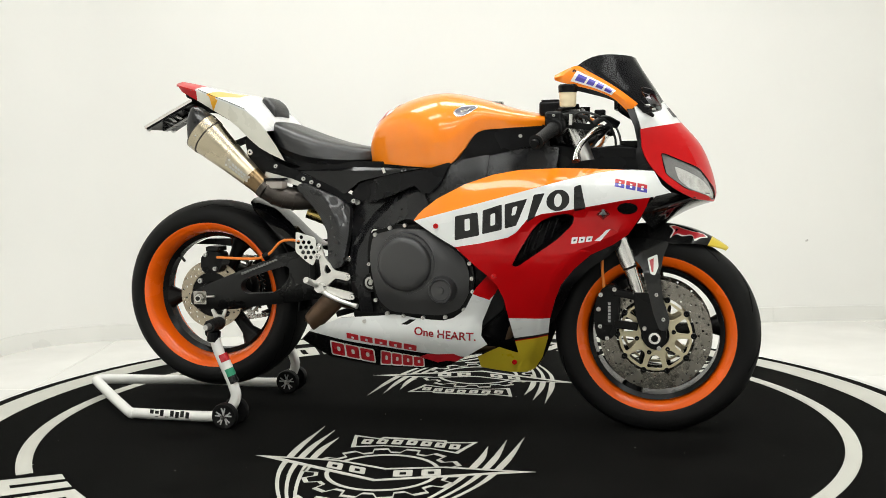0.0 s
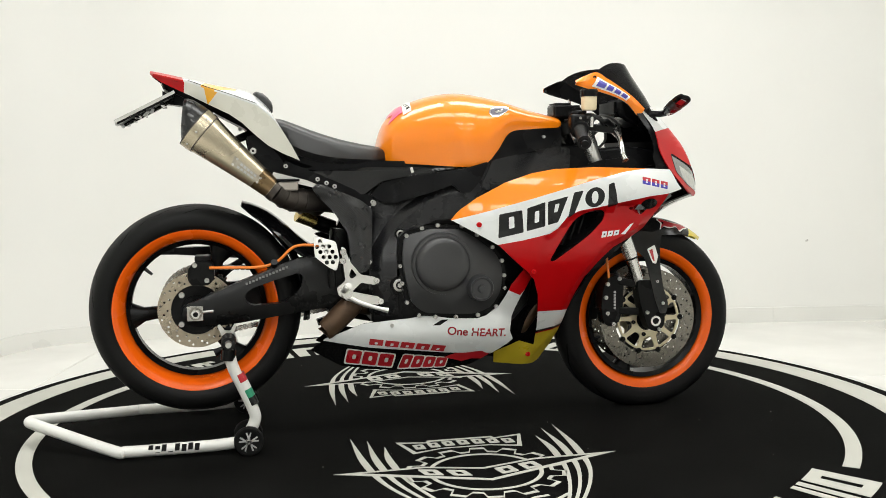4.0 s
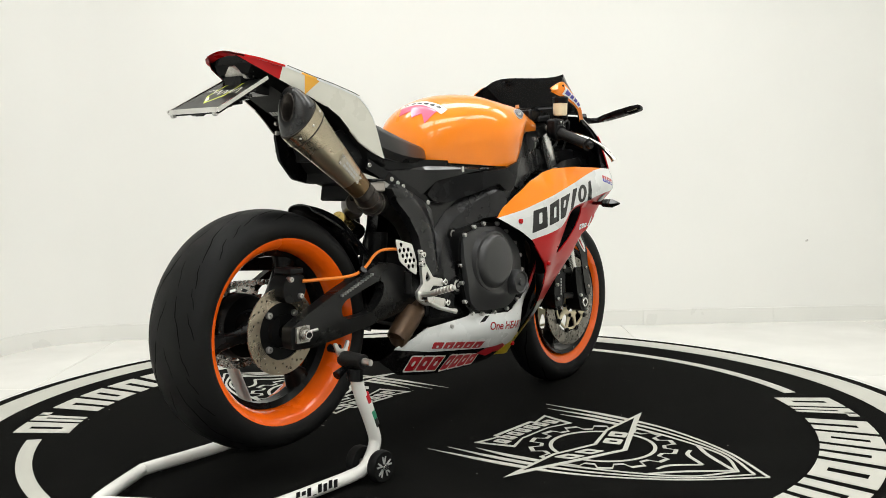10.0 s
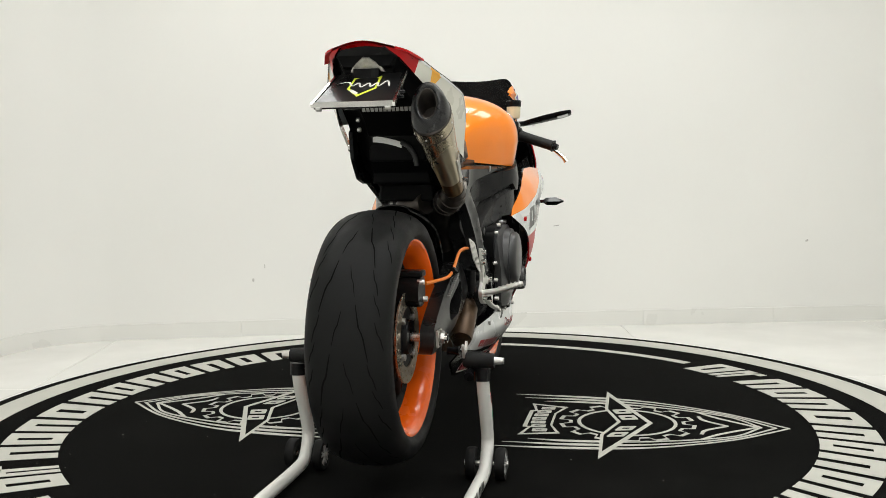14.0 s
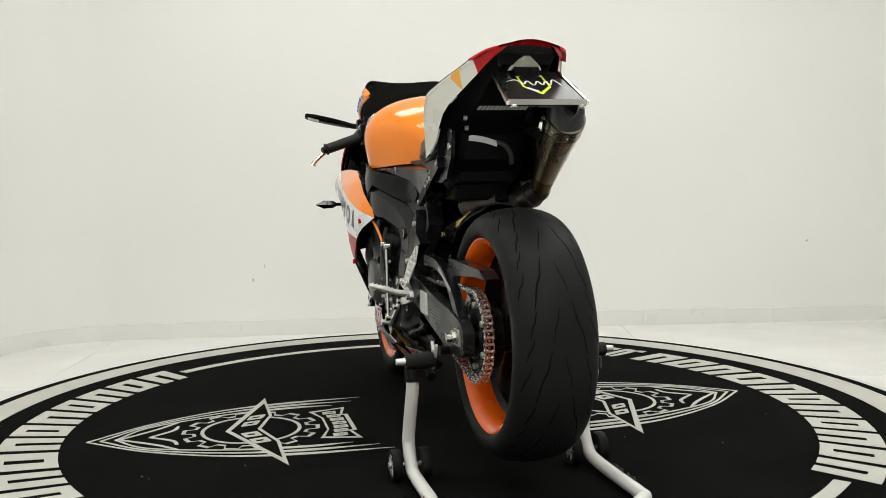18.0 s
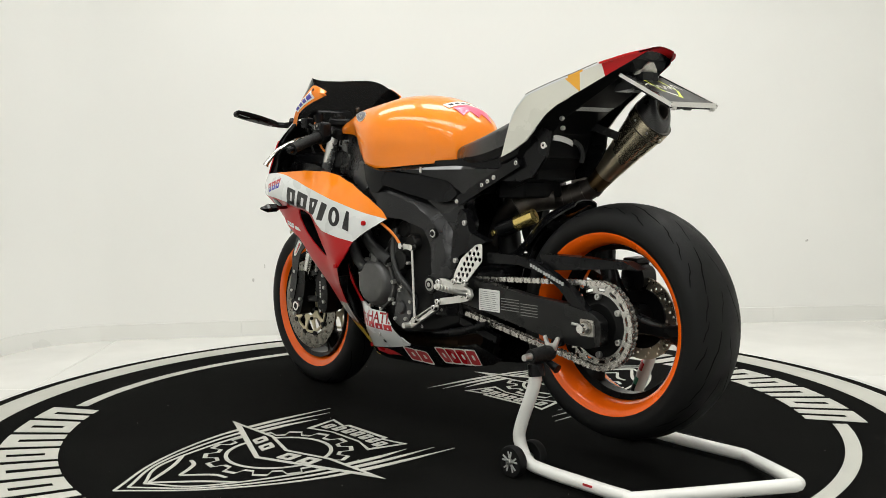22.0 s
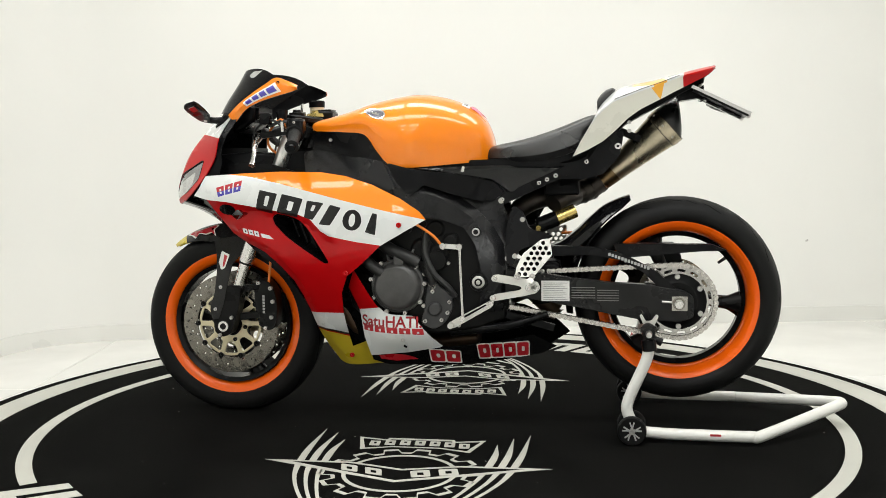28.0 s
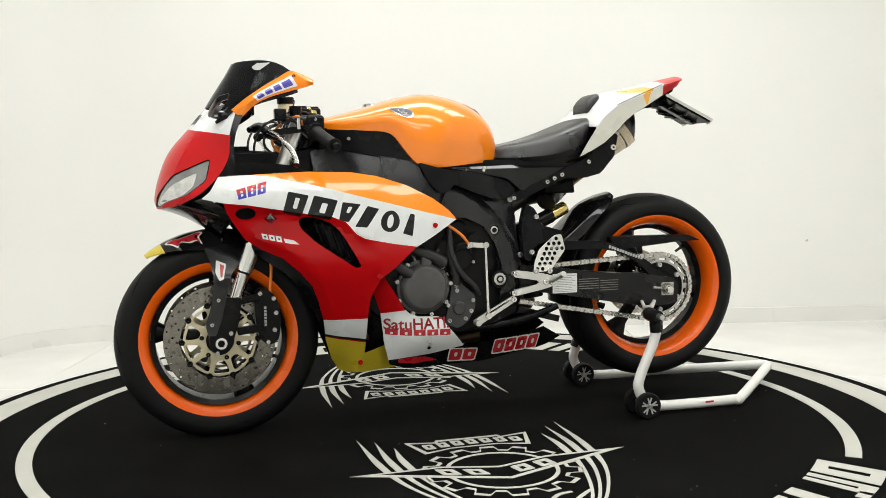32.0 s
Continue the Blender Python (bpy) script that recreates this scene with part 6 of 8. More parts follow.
        part("mirror_glass", gl, MIRROR, mi, "mirror glass")
        for y in (0.205, 0.225):
            part("mirror_screw", rod((0.698, s * y, 0.9325), (0.698, s * y, 0.928 + (y - 0.205) * 0.2), 0.0055, 0.005, 10), BOLT, mi)


for side in (-1, 1):
    side_fairing(side)
    belly(side)
tank()
seat()
tail()
plate()
front_end()


# ---------------------------------------------------------------- frame, engine and running gear
def frame_waist(x, z):
    """The spars draw in above the swingarm pivot."""
    return -0.039 * lerp([(0.46, 0.0), (0.50, 0.2), (0.59, 1.0)], z) * lerp([(-0.10, 1.0), (-0.05, 0.75), (0.04, 0.0)], x)


def frame_y(x, z):
    return frame_waist(x, z) + lerp([(-0.25, 0.150), (-0.12, 0.172), (0.0, 0.200), (0.10, 0.208), (0.20, 0.190), (0.30, 0.160), (0.42, 0.105)], x) + lerp([(0.33, -0.026), (0.40, -0.008), (0.48, 0.003), (0.60, 0.011), (0.68, 0.011), (0.75, 0.004), (0.85, -0.018)], z) - 0.7 * max(0.0, min(0.020, z - 0.684 - (x + 0.116) * 1.083)) * (x < -0.09)


def near_line(x, z, line):
    """Distance of a point from a run of straight pieces."""
    best = 9.0
    for (ax, az), (bx, bz) in zip(line, line[1:]):
        ux, uz = bx - ax, bz - az
        k = min(1.0, max(0.0, ((x - ax) * ux + (z - az) * uz) / (ux * ux + uz * uz)))
        best = min(best, math.hypot(x - ax - k * ux, z - az - k * uz))
    return best


STRUT_LINE = [(-0.350, 0.728), (-0.290, 0.702), (-0.246, 0.658), (-0.228, 0.600), (-0.225, 0.490)]


def main_frame():
    outline = [(-0.121, 0.350), (-0.125, 0.419), (-0.127, 0.485), (-0.109, 0.55), (-0.076, 0.599), (-0.01, 0.629), (0.05, 0.632), (0.075, 0.670), (0.14, 0.705), (0.24, 0.745), (0.33, 0.765), (0.42, 0.765), (0.43, 0.835), (0.374, 0.842), (0.141, 0.800), (0.06, 0.778), (-0.073, 0.762),
               (-0.165, 0.742), (-0.204, 0.707), (-0.188, 0.682), (-0.205, 0.618), (-0.199, 0.552), (-0.209, 0.454), (-0.208, 0.355)]
    for s in (-1, 1):
        fr = part("frame_spar", sheet([(rounded(outline, 0.012), 0)], lambda a, b, d: (a, s * (frame_y(a, b) - lerp([(0.02, 0.016), (0.09, 0.0)], a) - d), b), 0.045, (), 0.03), FRAME_GREY, BIKE, "satin dark grey aluminium frame spar", sharp=30, bevel=0.012)
        # proud curved limb of the spar, chamfered along its rear edge
        rear = [(0.045, 0.738), (0.013, 0.732), (-0.030, 0.716), (-0.066, 0.695), (-0.118, 0.654), (-0.162, 0.605), (-0.194, 0.552), (-0.201, 0.480), (-0.196, 0.400), (-0.192, 0.352)]
        chamfer = [(-0.165, 0.352), (-0.168, 0.400), (-0.172, 0.480), (-0.166, 0.545), (-0.138, 0.592), (-0.098, 0.636), (-0.052, 0.670), (-0.020, 0.690), (0.022, 0.706), (0.050, 0.710)]
        inner = [(0.072, 0.672), (0.048, 0.636), (-0.011, 0.633), (-0.079, 0.603), (-0.113, 0.551), (-0.130, 0.485), (-0.128, 0.419), (-0.124, 0.352)]
        limb = lambda a, b, d: (a, s * (frame_waist(a, b) + lerp([(-0.25, 0.150), (-0.12, 0.172), (0.0, 0.200), (0.10, 0.208)], a) + lerp([(0.33, -0.026), (0.40, -0.008), (0.48, 0.003), (0.60, 0.011), (0.75, 0.007)], b) + 0.006 - 0.75 * max(0.0, 0.026 - near_line(a, b, rear)) - d), b)
        part("frame_limb", sheet([(rear + inner[::-1], 0), (rear + chamfer, 0)], limb, 0.03, (), 0.011), FRAME_GREY, fr, sharp=16, bevel=0.0025)
        # raised upper cover over the spar
        cover = [(-0.196, 0.706), (-0.165, 0.739), (-0.073, 0.760), (0.06, 0.776), (0.136, 0.797), (0.110, 0.742), (0.078, 0.708), (0.052, 0.710), (0.030, 0.732), (-0.04, 0.706), (-0.13, 0.680), (-0.172, 0.686)]
        part("frame_cover", sheet([(rounded(cover, 0.008), 0)], lambda a, b, d: (a, s * (frame_y(a, b) + 0.014 + (b - 0.70) * 0.08 - d), b), 0.032, (), 0.03), PLASTIC, fr, "black plastic frame cover", sharp=38, bevel=0.003)
        front = [(0.152, 0.800), (0.240, 0.818), (0.232, 0.748), (0.14, 0.712), (0.11, 0.722), (0.135, 0.765)]
        part("frame_cover", sheet([(rounded(front, 0.008), 0)], lambda a, b, d: (a, s * (frame_y(a, b) + 0.006 - d), b), 0.007, (), 0.03), FRAME_GREY, fr, bevel=0.002)
        for x, z, r in ((-0.123, 0.443, 0.019), (-0.114, 0.590, 0.012), (-0.185, 0.680, 0.009), (-0.205, 0.510, 0.008)):
            if r > 0.01:
                part("pivot_ring", lathe([(r * 1.0, 0.003), (r * 1.35, 0.003), (r * 1.45, -0.004), (r * 1.0, -0.004)] if s > 0 else [(r * 1.0, -0.003), (r * 1.35, -0.003), (r * 1.45, 0.004), (r * 1.0, 0.004)], (x, s * (frame_y(x, z) + 0.006), z), "y", 24), ENGINE_BLACK, fr)
                # black disc proud of the bolt head, painted shade of its hollow
                part("bolt_socket", rod((x, s * (frame_y(x, z) + 0.008), z), (x, s * (frame_y(x, z) + 0.0115), z), r * 0.62), ENGINE_BLACK, fr)
                if r > 0.015:
                    part("pivot_tip", rod((x, s * (frame_y(x, z) + 0.008), z), (x, s * (frame_y(x, z) + 0.0125), z), r * 0.34), BOLT, fr)
            part("frame_bolt", bolt((x, s * (frame_y(x, z) + (0.006 if r > 0.01 else -0.014)), z), s, r, 0.004), BOLT, fr, "bare metal pivot bolt")
        # glossy side panel below the seat
        sp = [(-0.43, 0.786), (-0.32, 0.778), (-0.19, 0.786), (-0.09, 0.783), (0.05, 0.780), (-0.06, 0.764), (-0.165, 0.744), (-0.215, 0.706), (-0.245, 0.712), (-0.33, 0.750)]
        part("side_panel", sheet([(rounded(sp, 0.006), 0)], lambda a, b, d: (a, s * (lerp([(-0.43, 0.118), (-0.30, 0.128), (-0.2, 0.134), (-0.1, 0.160), (0.05, 0.203)], a) + (b - 0.765) * 0.10 - 1.2 * max(0.0, b - 0.776) - d), b), 0.012, (), 0.012), PLASTIC_GLOSS, BIKE, "shiny black side panel below the seat", bevel=0.003)
        part("tank_clip", bar((-0.082, s * 0.1695, 0.783), (-0.077, s * 0.1675, 0.768), 0.003, 0.008, up=(1, 0, 0)), ALLOY, BIKE)
        # subframe rail
        sf = part("subframe_rail", bar((-0.190, s * 0.119, 0.684), (-0.445, s * 0.125, 0.795), 0.014, 0.028), PLASTIC, BIKE, "black subframe rail")
        for t in (0.0, 0.43, 0.52, 0.62, 0.97):
            part("rail_bolt", bolt((-0.190 - 0.255 * t, s * (0.1262 + 0.006 * t), 0.684 + 0.111 * t), s, 0.0065, 0.003), BOLT, sf)
        plate_o = [(-0.33, 0.772), (-0.39, 0.800), (-0.44, 0.806), (-0.500, 0.872), (-0.522, 0.884), (-0.545, 0.876), (-0.532, 0.808), (-0.485, 0.755), (-0.43, 0.742), (-0.36, 0.742)]
        sp2 = part("subframe_plate", slab(rounded(plate_o, 0.008), *sorted((s * 0.108, s * 0.118))), PLASTIC, BIKE, "black subframe plate", bevel=0.003)
        part("plate_bolt", bolt((-0.527, s * 0.1185, 0.836), s, 0.010, 0.005), STEEL, sp2, "large socket bolt")
        # carbon strut that runs from the rail down to the foot bracket
        cs = [(-0.368, 0.730), (-0.344, 0.742), (-0.299, 0.722), (-0.227, 0.692), (-0.194, 0.665), (-0.198, 0.576), (-0.210, 0.492), (-0.238, 0.482), (-0.259, 0.494), (-0.266, 0.593), (-0.300, 0.653), (-0.345, 0.700)]
        if s > 0:
            cs = [(-0.222, 0.668), (-0.250, 0.652), (-0.270, 0.600), (-0.345, 0.578), (-0.305, 0.560), (-0.240, 0.535), (-0.225, 0.490), (-0.205, 0.500), (-0.203, 0.600)]
        part("rear_strut", sheet([(rounded(cs, 0.012), 0)], lambda a, b, d: (a, s * (0.138 + max(0.0, 0.70 - b) * 0.16 + (max(0.0, 0.014 - 0.42 * near_line(a, b, STRUT_LINE)) if s < 0 else 0.0) - d), b), 0.030, (), 0.012), CARBON if s < 0 else PLASTIC, BIKE, "carbon fibre strut guard" if s < 0 else "black rear frame bracket", bevel=0.007)
        for x, z in (((-0.333, 0.712), (-0.228, 0.515)) if s < 0 else ((-0.252, 0.626), (-0.230, 0.520))):
            part("strut_bolt", bolt((x, s * (0.141 + max(0.0, 0.70 - z) * 0.16), z), s, 0.0075, 0.005), BOLT, BIKE)
    # head block and air box behind the spars
    part("airbox", loft([[(x, -w, z0), (x, w, z0), (x, w, z1), (x, -w, z1)] for x, w, z0, z1 in ((-0.16, 0.10, 0.70, 0.79), (0.0, 0.165, 0.66, 0.785), (0.15, 0.165, 0.68, 0.80), (0.30, 0.13, 0.72, 0.89), (0.40, 0.09, 0.74, 0.90))]), PLASTIC, BIKE, "black airbox between the frame spars")
    part("head_tube", rod((0.455, 0, 0.78), (0.395, 0, 0.915), 0.045), FRAME_GREY, BIKE)


def engine():
    blk = part("engine_block", loft([[(x, -w, z0), (x, w, z0), (x, w, z1), (x, -w, z1)] for x, w, z0, z1 in ((-0.20, 0.125, 0.33, 0.52), (-0.12, 0.150, 0.30, 0.62), (0.0, 0.165, 0.285, 0.64), (0.10, 0.170, 0.285, 0.66), (0.20, 0.160, 0.30, 0.70), (0.27, 0.145, 0.36, 0.70), (0.30, 0.13, 0.48, 0.66))]), ENGINE_BLACK, BIKE, "black engine block", bevel=0.008)
    # right clutch and pulse covers
    o = [(-0.111, 0.579), (-0.090, 0.592), (-0.060, 0.598), (-0.038, 0.606), (0.051, 0.604), (0.099, 0.576), (0.164, 0.526), (0.181, 0.483), (0.178, 0.417), (0.148, 0.369), (0.096, 0.352), (-0.058, 0.362), (-0.094, 0.395), (-0.108, 0.457), (-0.118, 0.52)]
    cv = part("clutch_cover", sheet([(rounded(o, 0.02, 4), 0)], lambda a, b, d: (a, -(0.220 - 0.35 * max(0.0, math.hypot(a - 0.02, (b - 0.48) * 1.1) - 0.085) - d), b), 0.05, (), 0.02), COVER_GREY, blk, "graphite right engine cover", sharp=45, bevel=0.004)
    rim_o = [(0.03 + (p[0] - 0.03) * 1.085, 0.478 + (p[1] - 0.478) * 1.085) for p in o]
    part("cover_flange", slab(rounded(rim_o, 0.02, 4), -0.1855, -0.15), ENGINE_BLACK, blk, "black crankcase flange", bevel=0.003)
    part("clutch_dome", lathe([(0.0001, -0.244), (0.060, -0.2435), (0.072, -0.240), (0.078, -0.234), (0.080, -0.223), (0.088, -0.222), (0.092, -0.20), (0.0001, -0.20)], (-0.004, 0, 0.505), "y", 48, False), COVER_GREY, cv, "round raised clutch cover", sharp=40)
    part("pulse_dome", lathe([(0.0001, -0.248), (0.010, -0.248), (0.011, -0.241), (0.028, -0.241), (0.031, -0.246), (0.034, -0.246), (0.037, -0.238), (0.040, -0.205), (0.0001, -0.205)], (0.106, 0, 0.432), "y", 36, False), COVER_GREY, cv, "small round crank cover", sharp=35)
    for i, (x, z) in enumerate([(-0.100, 0.585), (-0.055, 0.605), (-0.010, 0.612), (0.060, 0.608), (0.105, 0.582), (0.150, 0.545), (0.178, 0.505), (0.184, 0.462), (0.186, 0.425), (0.160, 0.372), (0.105, 0.350), (0.04, 0.347), (-0.02, 0.350), (-0.068, 0.357), (-0.102, 0.395), (-0.115, 0.450), (-0.120, 0.500)]):
        part("cover_bolt", bolt((0.03 + (x - 0.03) * 1.02, -0.189, 0.478 + (z - 0.478) * 1.02), -1, 0.0062, 0.006), BOLT, cv)
    # left side: alternator cover, sprocket cover, starter, water hoses
    al = part("alternator_cover", lathe([(0.0001, 0.214), (0.056, 0.2135), (0.061, 0.212), (0.069, 0.200), (0.073, 0.186), (0.080, 0.184), (0.082, 0.150), (0.0001, 0.150)], (0.119, 0, 0.431), "y", 40, False), ALT_GREY, blk, "round graphite alternator cover", sharp=40)
    for i in range(9):
        a = 2 * math.pi * i / 9 + 0.25
        part("cover_bolt", bolt((0.119 + 0.083 * math.cos(a), 0.186, 0.431 + 0.083 * math.sin(a)), 1, 0.0065, 0.008), BOLT, al)
    part("cover_spout", block(0.096, 0.128, 0.160, 0.204, 0.490, 0.530), ALT_GREY, al, bevel=0.006)
    for dx in (-0.030, 0.030):
        part("cover_rib", bar((0.112 + dx, 0.190, 0.505), (0.112 + dx * 1.4, 0.176, 0.540), 0.006, 0.012, up=(0, 1, 0)), ALT_GREY, al)
    sc = rounded([(-0.03, 0.40), (0.02, 0.36), (0.03, 0.30), (-0.04, 0.29), (-0.10, 0.33), (-0.17, 0.36), (-0.18, 0.45), (-0.12, 0.47), (-0.05, 0.45)], 0.02, 4)
    cover = part("sprocket_cover", sheet([(sc, 0)], lambda a, b, d: (a, 0.150 - d, b), 0.05, (), 0.0), ENGINE_BLACK, blk, "black front sprocket cover", bevel=0.007)
    for x, z in ((-0.03, 0.385), (0.0, 0.33), (-0.15, 0.37), (-0.06, 0.31), (-0.165, 0.44), (-0.03, 0.43)):
        part("cover_bolt", bolt((x, 0.152, z), 1, 0.006, 0.006), BOLT, cover)
    for x, z, r, y in ((0.045, 0.54, 0.035, 0.16), (-0.005, 0.53, 0.030, 0.165), (0.02, 0.475, 0.022, 0.17), (-0.04, 0.56, 0.026, 0.16), (0.005, 0.60, 0.028, 0.15)):
        u = part("engine_boss", lathe([(0.0001, y + 0.02), (r * 0.75, y + 0.02), (r, y + 0.012), (r, 0.10), (0.0001, 0.10)], (x, 0, z), "y", 24, False), ENGINE_BLACK, blk, sharp=40)
        part("boss_bolt", bolt((x + r * 0.9, y + 0.004, z - r * 0.4), 1, 0.005, 0.006), BOLT, u)
    part("water_hose", tube([(0.215, 0.165, 0.60), (0.150, 0.185, 0.548), (0.09, 0.19, 0.52), (0.055, 0.185, 0.50)], 0.019, 12), HOSE_BLACK, BIKE, "thick black coolant hose")
    part("water_hose", tube([(0.245, 0.185, 0.545), (0.20, 0.20, 0.500), (0.16, 0.20, 0.47)], 0.017, 12), HOSE_BLACK, BIKE)
    part("water_hose", tube([(0.035, 0.175, 0.60), (0.032, 0.19, 0.53), (0.005, 0.195, 0.47), (-0.035, 0.19, 0.43), (-0.055, 0.18, 0.40)], 0.0085, 10), HOSE_BLACK, BIKE, "thin black hose")
    part("clutch_cable", tube([(0.085, 0.225, 0.634), (0.045, 0.212, 0.611), (0.005, 0.205, 0.582), (-0.016, 0.200, 0.556), (-0.020, 0.196, 0.545)], 0.0042, 10), HOSE_ORANGE, BIKE, "orange cable")
    part("shift_rod", rod((-0.071, 0.198, 0.545), (-0.078, 0.198, 0.340), 0.0045), STEEL, BIKE, "polished gear linkage rod")
    part("shift_crank", bar((-0.020, 0.195, 0.552), (-0.074, 0.198, 0.548), 0.006, 0.014), ALLOY, BIKE, "alloy gear crank")
    for x, z in ((-0.071, 0.550), (-0.078, 0.336), (-0.022, 0.552)):
        part("rod_joint", lathe([(0.0001, 0.206), (0.009, 0.206), (0.009, 0.190), (0.0001, 0.190)], (x, 0, z), "y", 16, False), STEEL, BIKE)
    st = part("starter_motor", rod((-0.002, 0.13, 0.508), (-0.002, 0.192, 0.508), 0.030), ENGINE_BLACK, BIKE, "black starter motor", sharp=40, bevel=0.003)
    for x, z in ((-0.036, 0.500), (0.012, 0.478), (-0.020, 0.545)):
        part("motor_bolt", bolt((x, 0.186, z), 1, 0.005, 0.006), BOLT, st)
    wp = part("water_pump", slab(rounded([(0.030, 0.435), (0.040, 0.36), (0.052, 0.318), (0.012, 0.300), (-0.020, 0.318), (-0.045, 0.362), (-0.044, 0.400), (-0.012, 0.425), (0.002, 0.440)], 0.012, 3), 0.130, 0.178), COVER_GREY, BIKE, "dark grey water pump cover", bevel=0.006)
    for x, z in ((-0.036, 0.384), (0.038, 0.326), (-0.012, 0.330), (0.014, 0.415), (-0.030, 0.352), (0.042, 0.372)):
        part("pump_bolt", bolt((x, 0.179, z), 1, 0.0062, 0.006), BOLT, wp)
    part("pump_hub", lathe([(0.0001, 0.188), (0.016, 0.188), (0.020, 0.184), (0.022, 0.174), (0.0001, 0.174)], (0.008, 0, 0.362), "y", 24, False), COVER_GREY, wp)
    part("pump_hose", tube([(0.014, 0.165, 0.425), (0.016, 0.178, 0.45), (0.024, 0.180, 0.485), (0.034, 0.178, 0.53), (0.036, 0.165, 0.58)], 0.0125, 12), HOSE_BLACK, BIKE, "black pump hose")
    part("hose_clamp", tube([(0.0135, 0.166, 0.428), (0.0155, 0.176, 0.440)], 0.0142, 14, 1), STEEL, BIKE, "steel hose clamp")
    for s, z in ((1, 0.62), (1, 0.575)):
        part("injector_rail", tube([(0.15, 0.155, z), (0.09, 0.160, z + 0.01), (0.03, 0.158, z + 0.005), (-0.03, 0.150, z - 0.01)], 0.008, 10), HOSE_BLACK, BIKE, "black engine hose")
    for x, z in ((0.085, 0.60), (0.04, 0.615), (0.13, 0.585), (-0.05, 0.575)):
        part("hose_clip", lathe([(0.0001, 0.178), (0.010, 0.177), (0.012, 0.150), (0.0001, 0.150)], (x, 0, z), "y", 14, False), ENGINE_BLACK, BIKE)
    # cylinder head ribs and header pipes in front
    for k in (-0.105, -0.035, 0.035, 0.105):
        part("header_pipe", tube([(0.27, k, 0.56), (0.335, k, 0.50), (0.335, k * 0.9, 0.40), (0.25, k * 0.7, 0.265), (0.10, k * 0.45, 0.235), (-0.10, k * 0.3, 0.25)], 0.021, 12, 5), BURNT, BIKE, "browned exhaust header pipe")
    rad = part("radiator", bar((0.345, 0, 0.43), (0.405, 0, 0.70), 0.34, 0.03, up=(1, 0, 0)), ENGINE_BLACK, BIKE, "black radiator")
    for i in range(10):
        z = 0.45 + i * 0.025
        x = 0.345 + (z - 0.43) / 0.27 * 0.06 + 0.018
        part("fin_row", bar((x, -0.155, z), (x, 0.155, z), 0.004, 0.006), PLASTIC, rad)
    # silencer collector under the swingarm pivot
    part("collector", tube([(-0.335, -0.125, 0.312), (-0.328, -0.125, 0.318), (-0.262, -0.125, 0.382), (-0.254, -0.12, 0.388), (-0.20, -0.08, 0.37)], [0.022, 0.031, 0.034, 0.028, 0.026], 20, 4), BURNT, BIKE, "browned exhaust collector")
    part("mid_pipe", tube([(-0.16, -0.05, 0.54), (-0.20, -0.045, 0.62), (-0.26, -0.045, 0.670), (-0.33, -0.065, 0.690), (-0.385, -0.095, 0.690), (-0.430, -0.120, 0.700), (-0.470, -0.140, 0.722)], [0.026, 0.028, 0.031, 0.034, 0.035, 0.034, 0.031], 16, 6), PIPE_DARK, BIKE, "dark exhaust link pipe")
    for c0, c1, r in (((-0.440, -0.125, 0.704), (-0.448, -0.129, 0.708), 0.0355), ((-0.415, -0.112, 0.695), (-0.421, -0.115, 0.697), 0.0365), ((-0.392, -0.099, 0.690), (-0.397, -0.102, 0.691), 0.0372)):
        part("pipe_band", rod(c0, c1, r), PIPE_DARK, BIKE, sharp=40)
    part("pipe_bulge", tube([(-0.335, 0.03, 0.665), (-0.36, 0.0, 0.685), (-0.40, -0.05, 0.690)], [0.030, 0.036, 0.030], 16, 5), PIPE_DARK, BIKE)
    part("side_stand_bracket", bar((-0.20, 0.12, 0.34), (-0.34, 0.11, 0.30), 0.02, 0.02), PLASTIC, BIKE)
    part("side_stand", tube([(-0.03, 0.115, 0.285), (-0.15, 0.14, 0.300), (-0.24, 0.145, 0.318), (-0.325, 0.14, 0.345)], [0.014, 0.013, 0.012, 0.010], 12), PLASTIC, BIKE, "folded black side stand")


